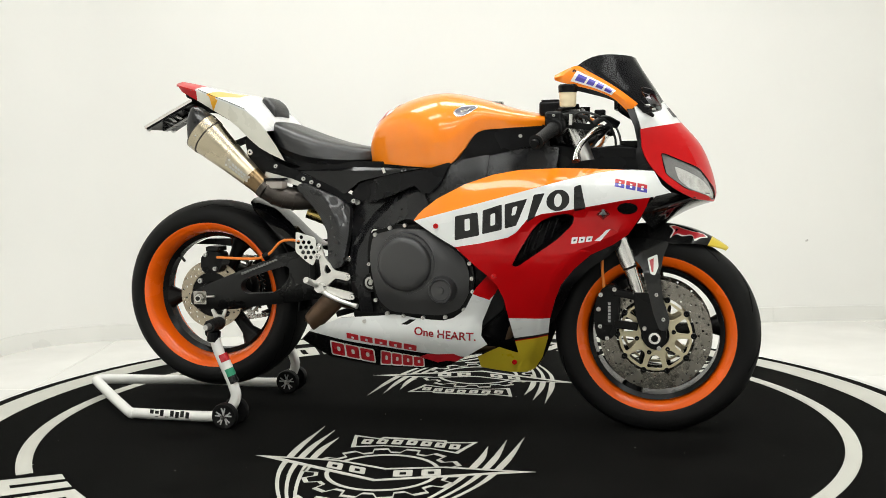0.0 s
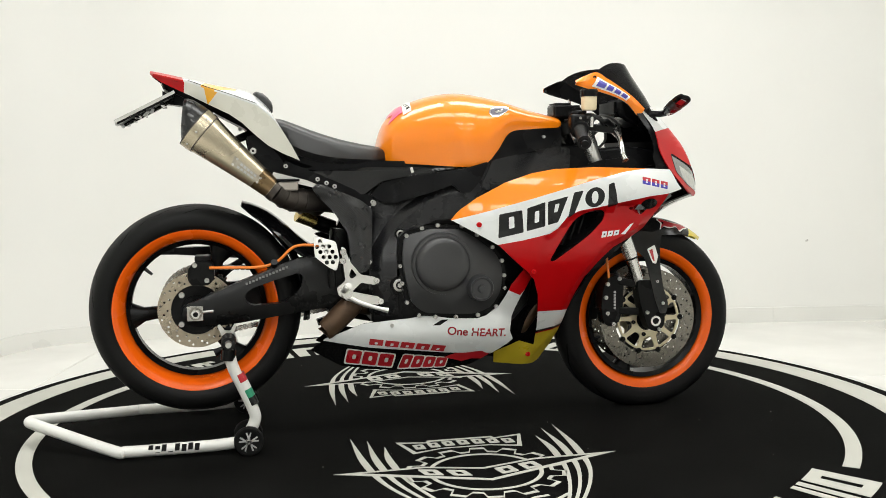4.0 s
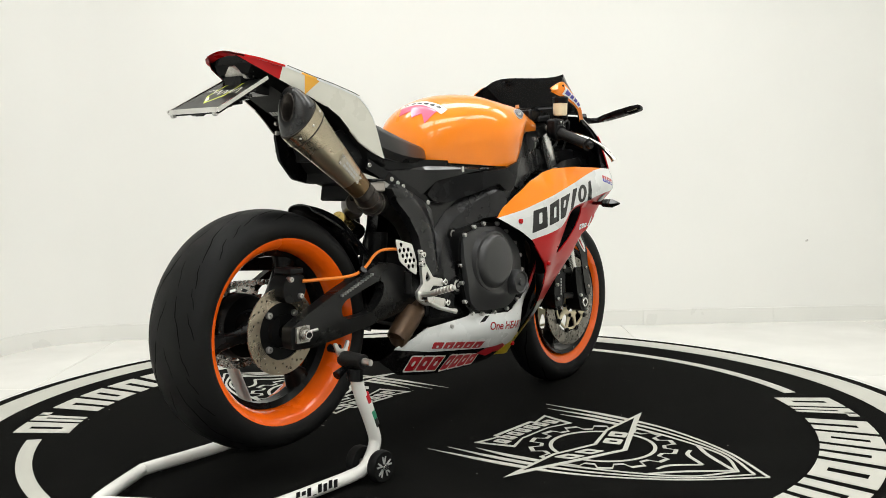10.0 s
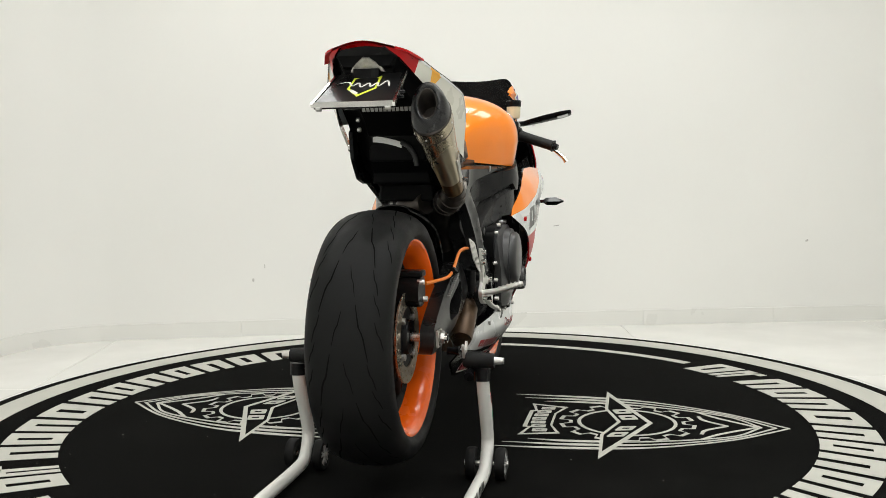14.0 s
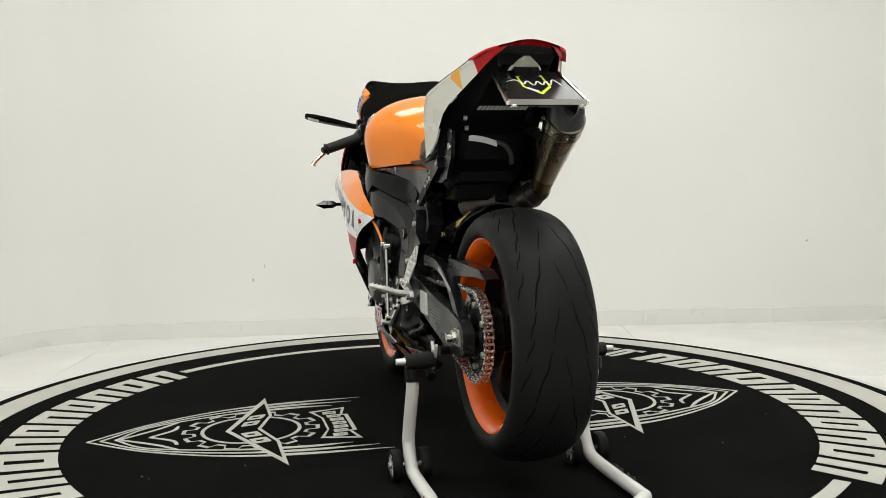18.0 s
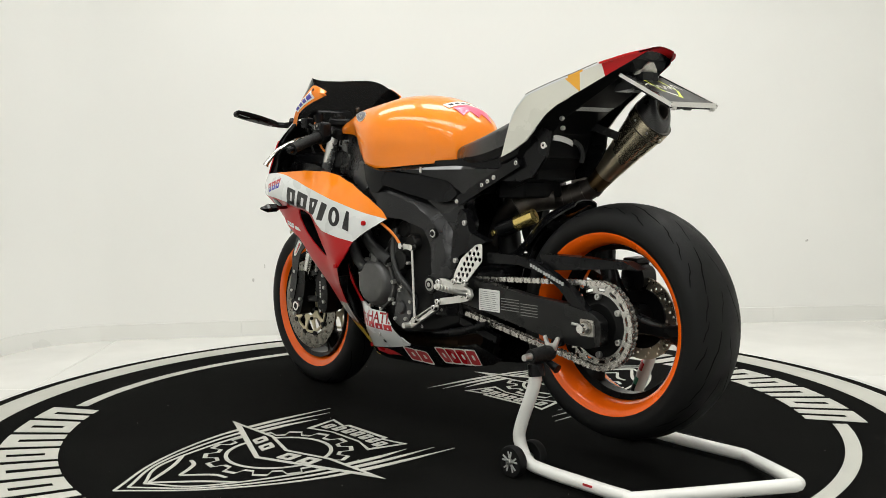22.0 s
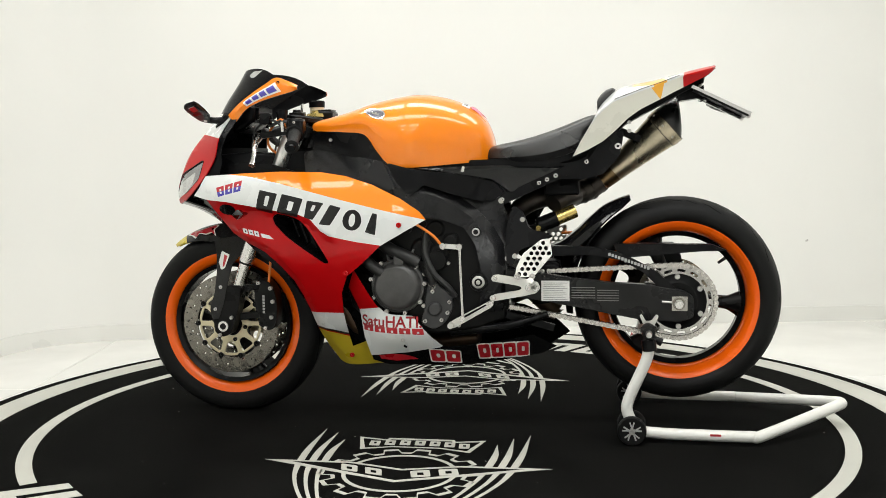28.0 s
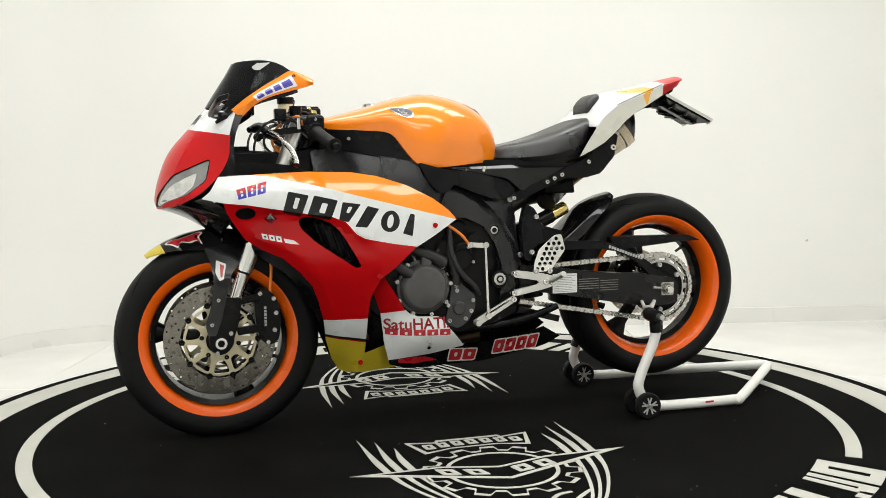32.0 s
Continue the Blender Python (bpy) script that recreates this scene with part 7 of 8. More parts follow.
def silencer():
    a, b = Vector((-0.474, -0.140, 0.725)), Vector((-0.664, -0.127, 0.887))
    t = (b - a).normalized()
    p = lambda k: a + t * k
    L = (b - a).length + 0.018
    m = part("silencer", tube([p(-0.004), p(0.012), p(L * 0.5), p(L - 0.02)], [0.0285, 0.0295, 0.044, 0.0600], 32, 4), [TITAN], BIKE, "conical brushed titanium silencer")
    part("inlet_collar", tube([p(-0.012), p(0.006)], [0.0315, 0.0315], 28, 1), PIPE_DARK, m)
    part("heat_band", tube([p(0.007), p(0.055)], [0.0300, 0.0345], 32, 1, caps=False), TITAN_HOT, m, "heat-browned inlet end")
    part("band", tube([p(L - 0.022), p(L + 0.008)], [0.0618, 0.0632], 32, 1), TITAN, m, "riveted titanium band")
    for k in (L - 0.026, L - 0.0225, L + 0.009):
        part("band_edge", tube([p(k), p(k + 0.0022)], [0.0612 + 0.05 * (k - L + 0.026)] * 2, 32, 1), PIPE_DARK, m)
    for i in range(8):
        ang = 2 * math.pi * i / 8
        s = t.orthogonal().normalized()
        d = s * math.cos(ang) + t.cross(s) * math.sin(ang)
        part("rivet", rod(p(L - 0.008) + d * 0.0625, p(L - 0.008) + d * 0.0645, 0.0035, 0.002, 8), BOLT, m)
    # slanted carbon end cap
    s = Vector((0, 1, 0))
    up = t.cross(s).normalized()
    up = up if up.z > 0 else -up
    rings = []
    cut = lambda k, r, amp, q: tuple(p(L + k) + (s * math.cos(q) + up * math.sin(q)) * r + t * (math.sin(q) * amp))
    turn = np.linspace(0, 2 * math.pi, 36, endpoint=False)
    for k, r, amp in ((0.004, 0.0615, 0.0), (0.018, 0.0602, 0.010), (0.033, 0.0562, 0.022), (0.044, 0.0500, 0.027), (0.051, 0.0420, 0.027), (0.053, 0.0345, 0.023), (0.051, 0.0290, 0.019), (0.045, 0.0270, 0.017), (0.0, 0.0255, 0.010)):
        rings.append([cut(k, r, amp, q) for q in turn])
    part("end_cap", loft(rings, slots=lambda i, j: 1 if i > 5 else 0), [CARBON, PIPE_DARK], m, "carbon fibre end cap with a dark outlet", sharp=50)
    ring = [cut(0.0515, 0.0285, 0.0188, q) for q in np.linspace(0, 2 * math.pi, 25)]
    part("outlet_ring", tube(ring, 0.0018, 6, 1), PIPE_DARK, m)
    # small worn maker's marks on the outer flank
    cone = lambda k, q, o: p(k) + (s * -math.cos(q) + up * math.sin(q)) * (0.0290 + (0.0600 - 0.0290) * max(0.0, k - 0.012) / (L - 0.032) + o)
    pt = Shape()
    ks, qs = np.linspace(0.046, 0.136, 7), np.linspace(-0.42, 0.14, 7)
    loft([[tuple(cone(k + 0.012 * (q - qs[0]), q, 0.0006)) for q in qs] for k in ks], False, False, pt)
    part("maker_plate", pt, TITAN_PALE, m, "pale riveted maker's plate")
    pl = Shape()
    for r in range(2):
        for i in range(5):
            k0, q0 = 0.062 + i * 0.0115 + 0.003 * r, -0.10 - 0.26 * r
            g = [tuple(cone(k, q, o)) for o in (0.0012, -0.001) for k, q in ((k0, q0), (k0 + 0.008, q0), (k0 + 0.0095, q0 + 0.15), (k0 + 0.0015, q0 + 0.15))]
            pl.add(g, [(0, 1, 2, 3), (7, 6, 5, 4), (0, 1, 5, 4), (1, 2, 6, 5), (2, 3, 7, 6), (3, 0, 4, 7)])
    part("maker_marks", pl, GREY_INK, m, "small worn pale marks")
    for k in (0.050, 0.132):
        for q in (-0.36, 0.08):
            part("plate_rivet", bolt(tuple(cone(k, q, 0.0)), -1, 0.0035, 0.002), BOLT, m)
    for ob in (m, *m.children):      # an oval can, narrower across the motorcycle
        for v in ob.data.vertices:
            k = min(1.0, max(0.0, (v.co - a).dot(t) / L))
            axis = p(k * L).y
            v.co.y = axis + (v.co.y - axis) * (0.88 - 0.11 * k) - 0.004 * k
    part("hanger", bar(p(0.16) + Vector((0.0, 0.035, 0.03)), (-0.50, -0.06, 0.90), 0.006, 0.022), PLASTIC, m)
    part("servo_box", block(-0.462, -0.405, -0.160, -0.118, 0.722, 0.748), SMOKED, BIKE, "small smoky brake fluid reservoir", bevel=0.005)
    part("servo_cap", block(-0.466, -0.401, -0.163, -0.115, 0.7485, 0.756), PLASTIC, BIKE, bevel=0.003)
    part("servo_bracket", bar((-0.475, -0.125, 0.768), (-0.35, -0.125, 0.735), 0.004, 0.016), ALLOY, BIKE)


ARM_MID = [(-0.74, 0.381), (-0.66, 0.392), (-0.57, 0.410), (-0.44, 0.443), (-0.35, 0.452), (-0.20, 0.435)]
ARM_HALF = [(-0.74, 0.040), (-0.66, 0.053), (-0.57, 0.063), (-0.44, 0.078), (-0.35, 0.074), (-0.20, 0.046)]


def swingarm():
    o = [(-0.738, 0.366), (-0.735, 0.398), (-0.715, 0.409), (-0.667, 0.429), (-0.569, 0.468), (-0.437, 0.519), (-0.39, 0.530), (-0.345, 0.525), (-0.27, 0.50), (-0.20, 0.48), (-0.20, 0.39), (-0.318, 0.383), (-0.367, 0.376), (-0.475, 0.362), (-0.573, 0.348), (-0.655, 0.339), (-0.72, 0.343)]
    slot = rounded([(-0.563, 0.430), (-0.545, 0.446), (-0.470, 0.470), (-0.412, 0.486), (-0.398, 0.478), (-0.402, 0.448), (-0.425, 0.419), (-0.457, 0.401), (-0.542, 0.397), (-0.561, 0.409)], 0.010, 4)
    r = part("swingarm", sheet([(rounded(o, 0.012, 4), 0)], lambda a, b, d: (a, -(lerp([(-0.75, 0.140), (-0.6, 0.141), (-0.45, 0.144), (-0.3, 0.136), (-0.2, 0.125)], a) - 0.014 * min(1.0, abs(b - lerp(ARM_MID, a)) / lerp(ARM_HALF, a)) ** 2.4 - d), b), 0.034, [slot], 0.018), SWING_BLACK, BIKE, "black braced aluminium swingarm", sharp=40, bevel=0.008)
    marks = Shape()
    for i in range(13):
        x = -0.560 + i * 0.0095
        z = 0.452 + (x + 0.560) * 0.38 + 0.004
        block(x, x + 0.0062, -0.1424, -0.1350, z + 0.001, z + 0.007, marks)
    part("swingarm_marks", marks, DIM_INK, r, "row of grey printed marks")
    # left: box beam with an arched brace
    beam = [(-0.742, 0.340), (-0.742, 0.400), (-0.715, 0.418), (-0.611, 0.436), (-0.507, 0.441), (-0.308, 0.467), (-0.20, 0.478), (-0.20, 0.40), (-0.308, 0.386), (-0.594, 0.333), (-0.70, 0.328)]
    lf = part("swingarm_beam", slab(rounded(beam, 0.010), 0.121, 0.150), SWING_BLACK, r, "black box-section beam", bevel=0.008)
    brace = [(-0.335, 0.548), (-0.455, 0.545), (-0.524, 0.530), (-0.575, 0.508), (-0.640, 0.472), (-0.690, 0.425), (-0.715, 0.405), (-0.660, 0.405), (-0.640, 0.432), (-0.600, 0.470), (-0.541, 0.505), (-0.455, 0.521), (-0.335, 0.518)]
    part("swingarm_brace", slab(rounded(brace, 0.008), 0.122, 0.146), PLASTIC, r, "black arched swingarm brace", bevel=0.004)
    m2 = Shape()
    for i in range(13):
        x = -0.500 - i * 0.0092
        z = 0.524 - (i * 0.0092) * 0.36
        block(x - 0.0068, x, 0.1455, 0.1472, z - 0.005, z + 0.004, m2)
    part("swingarm_marks", m2, GREY_INK, r, "row of grey printed marks")
    lab = Shape()
    block(-0.388, -0.306, 0.1505, 0.1515, 0.386, 0.446, lab)
    part("warning_label", lab, PAPER, lf, "white printed warning label")
    rows = Shape()
    for i in range(10):
        block(-0.382 + 0.006 * (i % 3), -0.312, 0.1516, 0.1520, 0.390 + i * 0.0054, 0.3912 + i * 0.0054, rows)
    for x0, x1 in ((-0.462, -0.394), (-0.530, -0.468)):
        for i in range(5):
            block(x0, x1, 0.1505, 0.1511, 0.396 + i * 0.0075 + (x1 + 0.384) * 0.1, 0.398 + i * 0.0075 + (x1 + 0.384) * 0.1, rows)
    part("label_lines", rows, DIM_INK, lf, "lines of tiny grey print")
    part("pivot_tube", rod((-0.20, -0.12, 0.443), (-0.20, 0.12, 0.443), 0.045), ENGINE_BLACK, r)
    part("cross_beam", block(-0.36, -0.25, -0.115, 0.115, 0.40, 0.50), PLASTIC, r, bevel=0.015)
    part("rear_axle", rod((RX, -0.165, RZ), (RX, 0.180, RZ), 0.011), STEEL, r)
    for s in (-1, 1):
        y = s * (0.150 if s > 0 else 0.141)
        bx = part("axle_block", slab(rounded([(RX - 0.024, RZ - 0.021), (RX + 0.020, RZ - 0.021), (RX + 0.020, RZ + 0.021), (RX - 0.024, RZ + 0.021)], 0.003), *sorted((y, y + s * 0.006))), DISC_STEEL, r, "bare metal chain adjuster block", bevel=0.001)
        nut = [(0.0001, 0.022), (0.007, 0.022), (0.0075, 0.017), (0.0135, 0.017), (0.0135, 0.006), (0.0001, 0.006)]
        part("axle_washer", lathe([(0.0001, s * 0.009), (0.018, s * 0.009), (0.018, s * 0.004), (0.0001, s * 0.004)], (RX, y, RZ), "y", 28, False), DISC_DARK, bx)
        part("axle_nut", lathe([(r, s * k) for r, k in nut], (RX, y, RZ), "y", 6, False), BOLT, bx, "axle nut", sharp=20)
        part("axle_tip", rod((RX, y + s * 0.018, RZ), (RX, y + s * 0.026, RZ), 0.008, 0.007, 14), ENGINE_BLACK, bx)
        part("adjuster_bolt", rod((RX + 0.020, y + s * 0.003, RZ + 0.003), (RX + 0.048, y + s * 0.003, RZ + 0.005), 0.004), BOLT, bx)
        part("stand_bobbin", lathe([(0.0001, s * 0.03), (0.013, s * 0.03), (0.010, s * 0.02), (0.010, s * 0.0), (0.0001, 0.0)], (-0.612, s * 0.145, 0.334), "y", 16, False), PLASTIC, r)
    cg = [(-0.514, 0.552), (-0.60, 0.553), (-0.794, 0.550), (-0.838, 0.532), (-0.759, 0.530), (-0.557, 0.512), (-0.53, 0.516)]
    part("chain_guard", slab(rounded(cg, 0.005), 0.088, 0.125), PLASTIC, BIKE, "black chain guard fin", bevel=0.003)
    # hugger: a straight shield that leaves the tyre towards the front
    rings = []
    line = spline([(-0.562, 0.689, 0.045, 0.010), (-0.530, 0.679, 0.078, 0.024), (-0.484, 0.657, 0.096, 0.034), (-0.440, 0.621, 0.100, 0.038), (-0.400, 0.584, 0.098, 0.040), (-0.360, 0.553, 0.090, 0.034), (-0.325, 0.538, 0.080, 0.024)], 5)
    for n, (x, z, wide, skirt) in enumerate(line):
        t = np.array(line[min(n + 1, len(line) - 1)][:2]) - np.array(line[max(n - 1, 0)][:2])
        t = t / np.linalg.norm(t)
        out = np.array((-t[1], t[0])) if -t[1] > 0 else np.array((t[1], -t[0]))
        row = [(x - out[0] * skirt * abs(k) ** 5, k * wide, z - out[1] * skirt * abs(k) ** 5 + 0.004 * (1 - abs(k))) for k in np.linspace(-1, 1, 17)]
        back = [(p[0] - out[0] * 0.004, p[1] * 0.97, p[2] - out[1] * 0.004) for p in reversed(row)]
        rings.append(row + back)
    part("hugger", loft(rings), PLASTIC_GLOSS, BIKE, "black rear hugger", sharp=40)
    guard = []
    for q in np.linspace(44, -8, 12):
        c, sn, R = math.cos(radians(q)), math.sin(radians(q)), RR + 0.022
        row = [(RX + (R - 0.02 * abs(k) ** 4) * c, 0.085 * k, RZ + (R - 0.02 * abs(k) ** 4) * sn) for k in np.linspace(-1, 1, 9)]
        guard.append(row + [(p[0] + 0.004 * c, p[1], p[2] + 0.004 * sn) for p in reversed(row)])
    part("inner_guard", loft(guard), PLASTIC, BIKE, "black inner mudguard before the tyre", sharp=40)
    # rear caliper and its orange hose
    cal = part("rear_caliper", slab(rounded([(-0.712, 0.455), (-0.662, 0.455), (-0.645, 0.478), (-0.650, 0.520), (-0.690, 0.528), (-0.718, 0.508), (-0.722, 0.478)], 0.010), -0.100, -0.046), ENGINE_BLACK, BIKE, "black rear brake caliper", bevel=0.006)
    for x, z in ((-0.700, 0.514), (-0.668, 0.470)):
        part("caliper_bolt", bolt((x, -0.102, z), -1, 0.007, 0.008), BOLT, cal)
    part("caliper_bridge", block(-0.70, -0.655, -0.104, -0.042, 0.524, 0.540), ENGINE_BLACK, cal, bevel=0.004)
    part("brake_hose", tube([(-0.660, -0.104, 0.506), (-0.610, -0.118, 0.506), (-0.520, -0.130, 0.506), (-0.470, -0.134, 0.520), (-0.430, -0.140, 0.556), (-0.400, -0.146, 0.566), (-0.350, -0.150, 0.564)], 0.0042, 8), HOSE_ORANGE, BIKE, "orange braided brake hose")
    part("hose_clip", rod((-0.478, -0.142, 0.520), (-0.478, -0.128, 0.508), 0.010), PLASTIC, BIKE)
    # shock with remote reservoir
    part("shock_reservoir", rod((-0.400, 0.025, 0.645), (-0.345, 0.040, 0.622), 0.0215), BRASS, BIKE, "gold shock reservoir")
    part("shock_cap", rod((-0.345, 0.040, 0.622), (-0.290, 0.055, 0.600), 0.024), PLASTIC, BIKE, "black reservoir end cap")
    part("reservoir_valve", bolt((-0.293, 0.079, 0.596), 1, 0.008, 0.006), BRASS, BIKE)
    part("shock_body", rod((-0.27, 0, 0.60), (-0.30, 0, 0.36), 0.034), ENGINE_BLACK, BIKE)


def rearset(s):
    """Alloy foot control plate, peg, lever and drilled heel guard."""
    y = s * 0.174
    if s < 0:
        arm = [(-0.290, 0.560), (-0.278, 0.556), (-0.268, 0.520), (-0.235, 0.478), (-0.195, 0.470), (-0.182, 0.460), (-0.195, 0.447), (-0.235, 0.455), (-0.262, 0.430), (-0.185, 0.412), (-0.173, 0.400), (-0.186, 0.389), (-0.270, 0.402), (-0.300, 0.420), (-0.305, 0.442), (-0.280, 0.462), (-0.285, 0.51)]
        holes = [rounded([(-0.262, 0.498), (-0.246, 0.476), (-0.262, 0.466), (-0.270, 0.476)], 0.006)]
        guard = [(-0.367, 0.593), (-0.303, 0.575), (-0.294, 0.525), (-0.305, 0.490), (-0.329, 0.504), (-0.365, 0.533)]
        bolts = [(-0.191, 0.460), (-0.180, 0.400), (-0.285, 0.545), (-0.287, 0.520)]
    else:
        arm = [(-0.180, 0.466), (-0.166, 0.464), (-0.160, 0.455), (-0.168, 0.446), (-0.244, 0.433), (-0.252, 0.4265), (-0.244, 0.4205), (-0.170, 0.4075), (-0.155, 0.398), (-0.166, 0.387), (-0.250, 0.402), (-0.292, 0.412), (-0.305, 0.426), (-0.298, 0.444), (-0.262, 0.454)]
        holes = []
        guard = [(-0.332, 0.571), (-0.340, 0.524), (-0.287, 0.462), (-0.231, 0.457), (-0.235, 0.487), (-0.2535, 0.527), (-0.308, 0.569)]
        bolts = [(-0.171, 0.455), (-0.166, 0.398), (-0.282, 0.462), (-0.238, 0.462), (-0.270, 0.428), (-0.291, 0.426)]
    r = part("rearset", slab(rounded(arm, 0.005), y - 0.005, y + 0.005, holes), ALLOY, BIKE, "machined alloy foot rest bracket", bevel=0.0025)
    hs = []
    lo = np.min(guard, 0)
    for j in range(9):
        for i in range(9):
            x, z = lo[0] + 0.010 + i * 0.0172 + (0.0086 if j % 2 else 0), lo[1] + 0.011 + j * 0.0150
            ring = circle(x, z, 0.0072, 8)
            if inside(guard, np.array(ring)).all():
                hs.append(circle(x, z, 0.0060, 12))
    part("heel_guard", sheet([(rounded(guard, 0.008), 0)], lambda a, b, d: (a, s * (0.178 - (b - 0.488) * 0.19 - d), b), 0.003, hs, 0.0), ALLOY, r, "drilled alloy heel guard", bevel=0.0008)
    for x, z in bolts:
        part("rearset_bolt", bolt((x, y + s * 0.009, z), s, 0.009, 0.006), STEEL, r)
    fold = part("foot_peg", tube([(-0.285, y, 0.432), (-0.286, s * 0.215, 0.440), (-0.284, s * 0.255, 0.452), (-0.282, s * 0.290, 0.462)], [0.010, 0.0085, 0.0080, 0.0068], 12, 4), ALLOY, r, "knurled alloy foot peg")
    for k in range(6):
        q = 0.225 + k * 0.011
        part("peg_ridge", rod((-0.285, s * q, 0.441 + (q - 0.215) * 0.29), (-0.285, s * (q + 0.004), 0.442 + (q - 0.215) * 0.29), 0.0096), ALLOY, fold)
    if s < 0:
        part("brake_pedal", tube([(-0.290, y - 0.012, 0.425), (-0.240, y - 0.016, 0.398), (-0.185, y - 0.020, 0.380), (-0.160, y - 0.024, 0.374)], [0.008, 0.007, 0.006, 0.008], 10, 4), ALLOY, r, "alloy brake pedal")
        part("pedal_pivot", lathe([(0.0001, y - 0.03), (0.015, y - 0.03), (0.016, y), (0.0001, y)], (-0.278, 0, 0.428), "y", 20, False), STEEL, r)
        part("master_cylinder", rod((-0.315, y + 0.02, 0.44), (-0.315, y + 0.02, 0.50), 0.011), ENGINE_BLACK, r)
    else:
        lever = rounded([(-0.170, 0.388), (-0.160, 0.391), (-0.046, 0.330), (-0.034, 0.318), (-0.042, 0.306), (-0.056, 0.310), (-0.168, 0.374)], 0.006)
        groove = rounded([(-0.150, 0.3765), (-0.145, 0.3795), (-0.072, 0.3395), (-0.077, 0.3345)], 0.003)
        part("gear_lever", slab(lever, y + 0.008, y + 0.018, [groove]), ALLOY, r, "slotted alloy gear lever", bevel=0.002)
        part("lever_pivot", bolt((-0.161, y + 0.020, 0.381), s, 0.009, 0.006), STEEL, r)
        part("lever_toe", rod((-0.0432, y + 0.010, 0.3175), (-0.0432, y + 0.040, 0.3175), 0.0095, 0.0085), ALLOY, r)


def fork_and_bars():
    top, low = (0.450, 0.940), (0.628, 0.492)
    for s in (-1, 1):
        y = s * 0.092
        f = part("fork_leg", rod((top[0], y, top[1]), (low[0], y, low[1]), 0.0225), FORK_SILVER, BIKE, "brushed silver upper fork tube")
        part("fork_collar", rod((0.600, y, 0.562), (0.626, y, 0.497), 0.0240), FORK_SILVER, f)
        part("fork_lip", rod((0.598, y, 0.567), (0.600, y, 0.561), 0.0252), FORK_SILVER, f)
        part("dust_seal", rod((0.626, y, 0.497), (0.630, y, 0.486), 0.0225, 0.0205), ENGINE_BLACK, f, "black rubber dust seal")
        part("inner_tube", rod((0.628, y, 0.492), (0.668, y, 0.370), 0.0195), STEEL, f, "chromed inner fork tube")
        foot = [(0.638, 0.420), (0.690, 0.420), (0.716, 0.335), (0.734, 0.308), (0.730, 0.270), (0.705, 0.254), (0.678, 0.264), (0.664, 0.300), (0.648, 0.350)]
        part("fork_foot", slab(rounded(foot, 0.012), y - 0.024, y + 0.024), ENGINE_BLACK, f, "black axle clamp", bevel=0.010)
        part("axle_cap", lathe([(0.010, s * 0.004), (0.0165, s * 0.004), (0.0185, 0.0), (0.0185, -s * 0.02), (0.010, -s * 0.02)], (FX, y + s * 0.026, FZ), "y", 24), STEEL, f, "hollow front axle end")
        part("axle_core", lathe([(0.0001, s * 0.001), (0.011, s * 0.001), (0.011, -s * 0.02), (0.0001, -s * 0.02)], (FX, y + s * 0.026, FZ), "y", 6, False), ENGINE_BLACK, f)
        for x, z in ((0.672, 0.318), (0.712, 0.262)):
            part("clamp_bolt", bolt((x, y + s * 0.026, z), s, 0.006, 0.006), BOLT, f)
        for za, zb in ((0.405, 0.418), (0.318, 0.325)):
            part("caliper_mount", bar((0.652, y, za), (0.585, y, zb), 0.020, 0.022), ENGINE_BLACK, f, bevel=0.003)
        cal = [(0.552, 0.430), (0.586, 0.442), (0.602, 0.415), (0.600, 0.345), (0.588, 0.290), (0.560, 0.272), (0.534, 0.286), (0.526, 0.345), (0.534, 0.400)]
        c = part("brake_caliper", slab(rounded(cal, 0.014), s * 0.046, s * 0.099), ENGINE_BLACK, BIKE, "black radial front brake caliper", bevel=0.008)
        for x, z in ((0.547, 0.410), (0.541, 0.368), (0.546, 0.318), (0.566, 0.284), (0.586, 0.426)):
            part("caliper_bolt", bolt((x, s * 0.101, z), s, 0.0065, 0.006), BOLT, c)
        mk = Shape()
        for i in range(6):
            z = 0.330 + i * 0.010
            block(0.568, 0.575, s * 0.0985, s * 0.0997, z, z + 0.0075, mk)
        part("caliper_marks", mk, GREY_INK, c, "small grey marks")
        part("front_hose", tube([(0.556, s * 0.09, 0.425), (0.550, s * 0.085, 0.50), (0.556, s * 0.07, 0.58), (0.54, s * 0.05, 0.70), (0.50, s * 0.06, 0.86)], 0.0042, 8), HOSE_ORANGE, BIKE, "orange front brake hose")
        # clip-on bar, grip, lever
        bar_a, bar_b = Vector((0.440, s * 0.128, 0.905)), Vector((0.392, s * 0.318, 0.843))
        d = (bar_b - bar_a).normalized()
        cl = part("handlebar", rod(bar_a, bar_b, 0.011), ALLOY, BIKE, "clip-on handlebar with rubber grip and lever")
        part("clamp", rod((0.430, y, 0.885), (0.417, y, 0.915), 0.036), ENGINE_BLACK, cl)
        part("grip", tube([bar_a + d * 0.070, bar_a + d * 0.085, bar_a + d * 0.185, bar_a + d * 0.196], [0.0205, 0.0180, 0.0172, 0.0205], 16, 4), GRIP, cl, "black rubber grip")
        part("bar_end", rod(bar_a + d * 0.197, bar_a + d * 0.212, 0.013, 0.010), PLASTIC, cl)
        part("switch_box", tube([bar_a + d * 0.022, bar_a + d * 0.030, bar_a + d * 0.062, bar_a + d * 0.068], [0.018, 0.029, 0.028, 0.021], 12, 3), PLASTIC, cl, "black switch box")
        hp = bar_a + d * 0.045
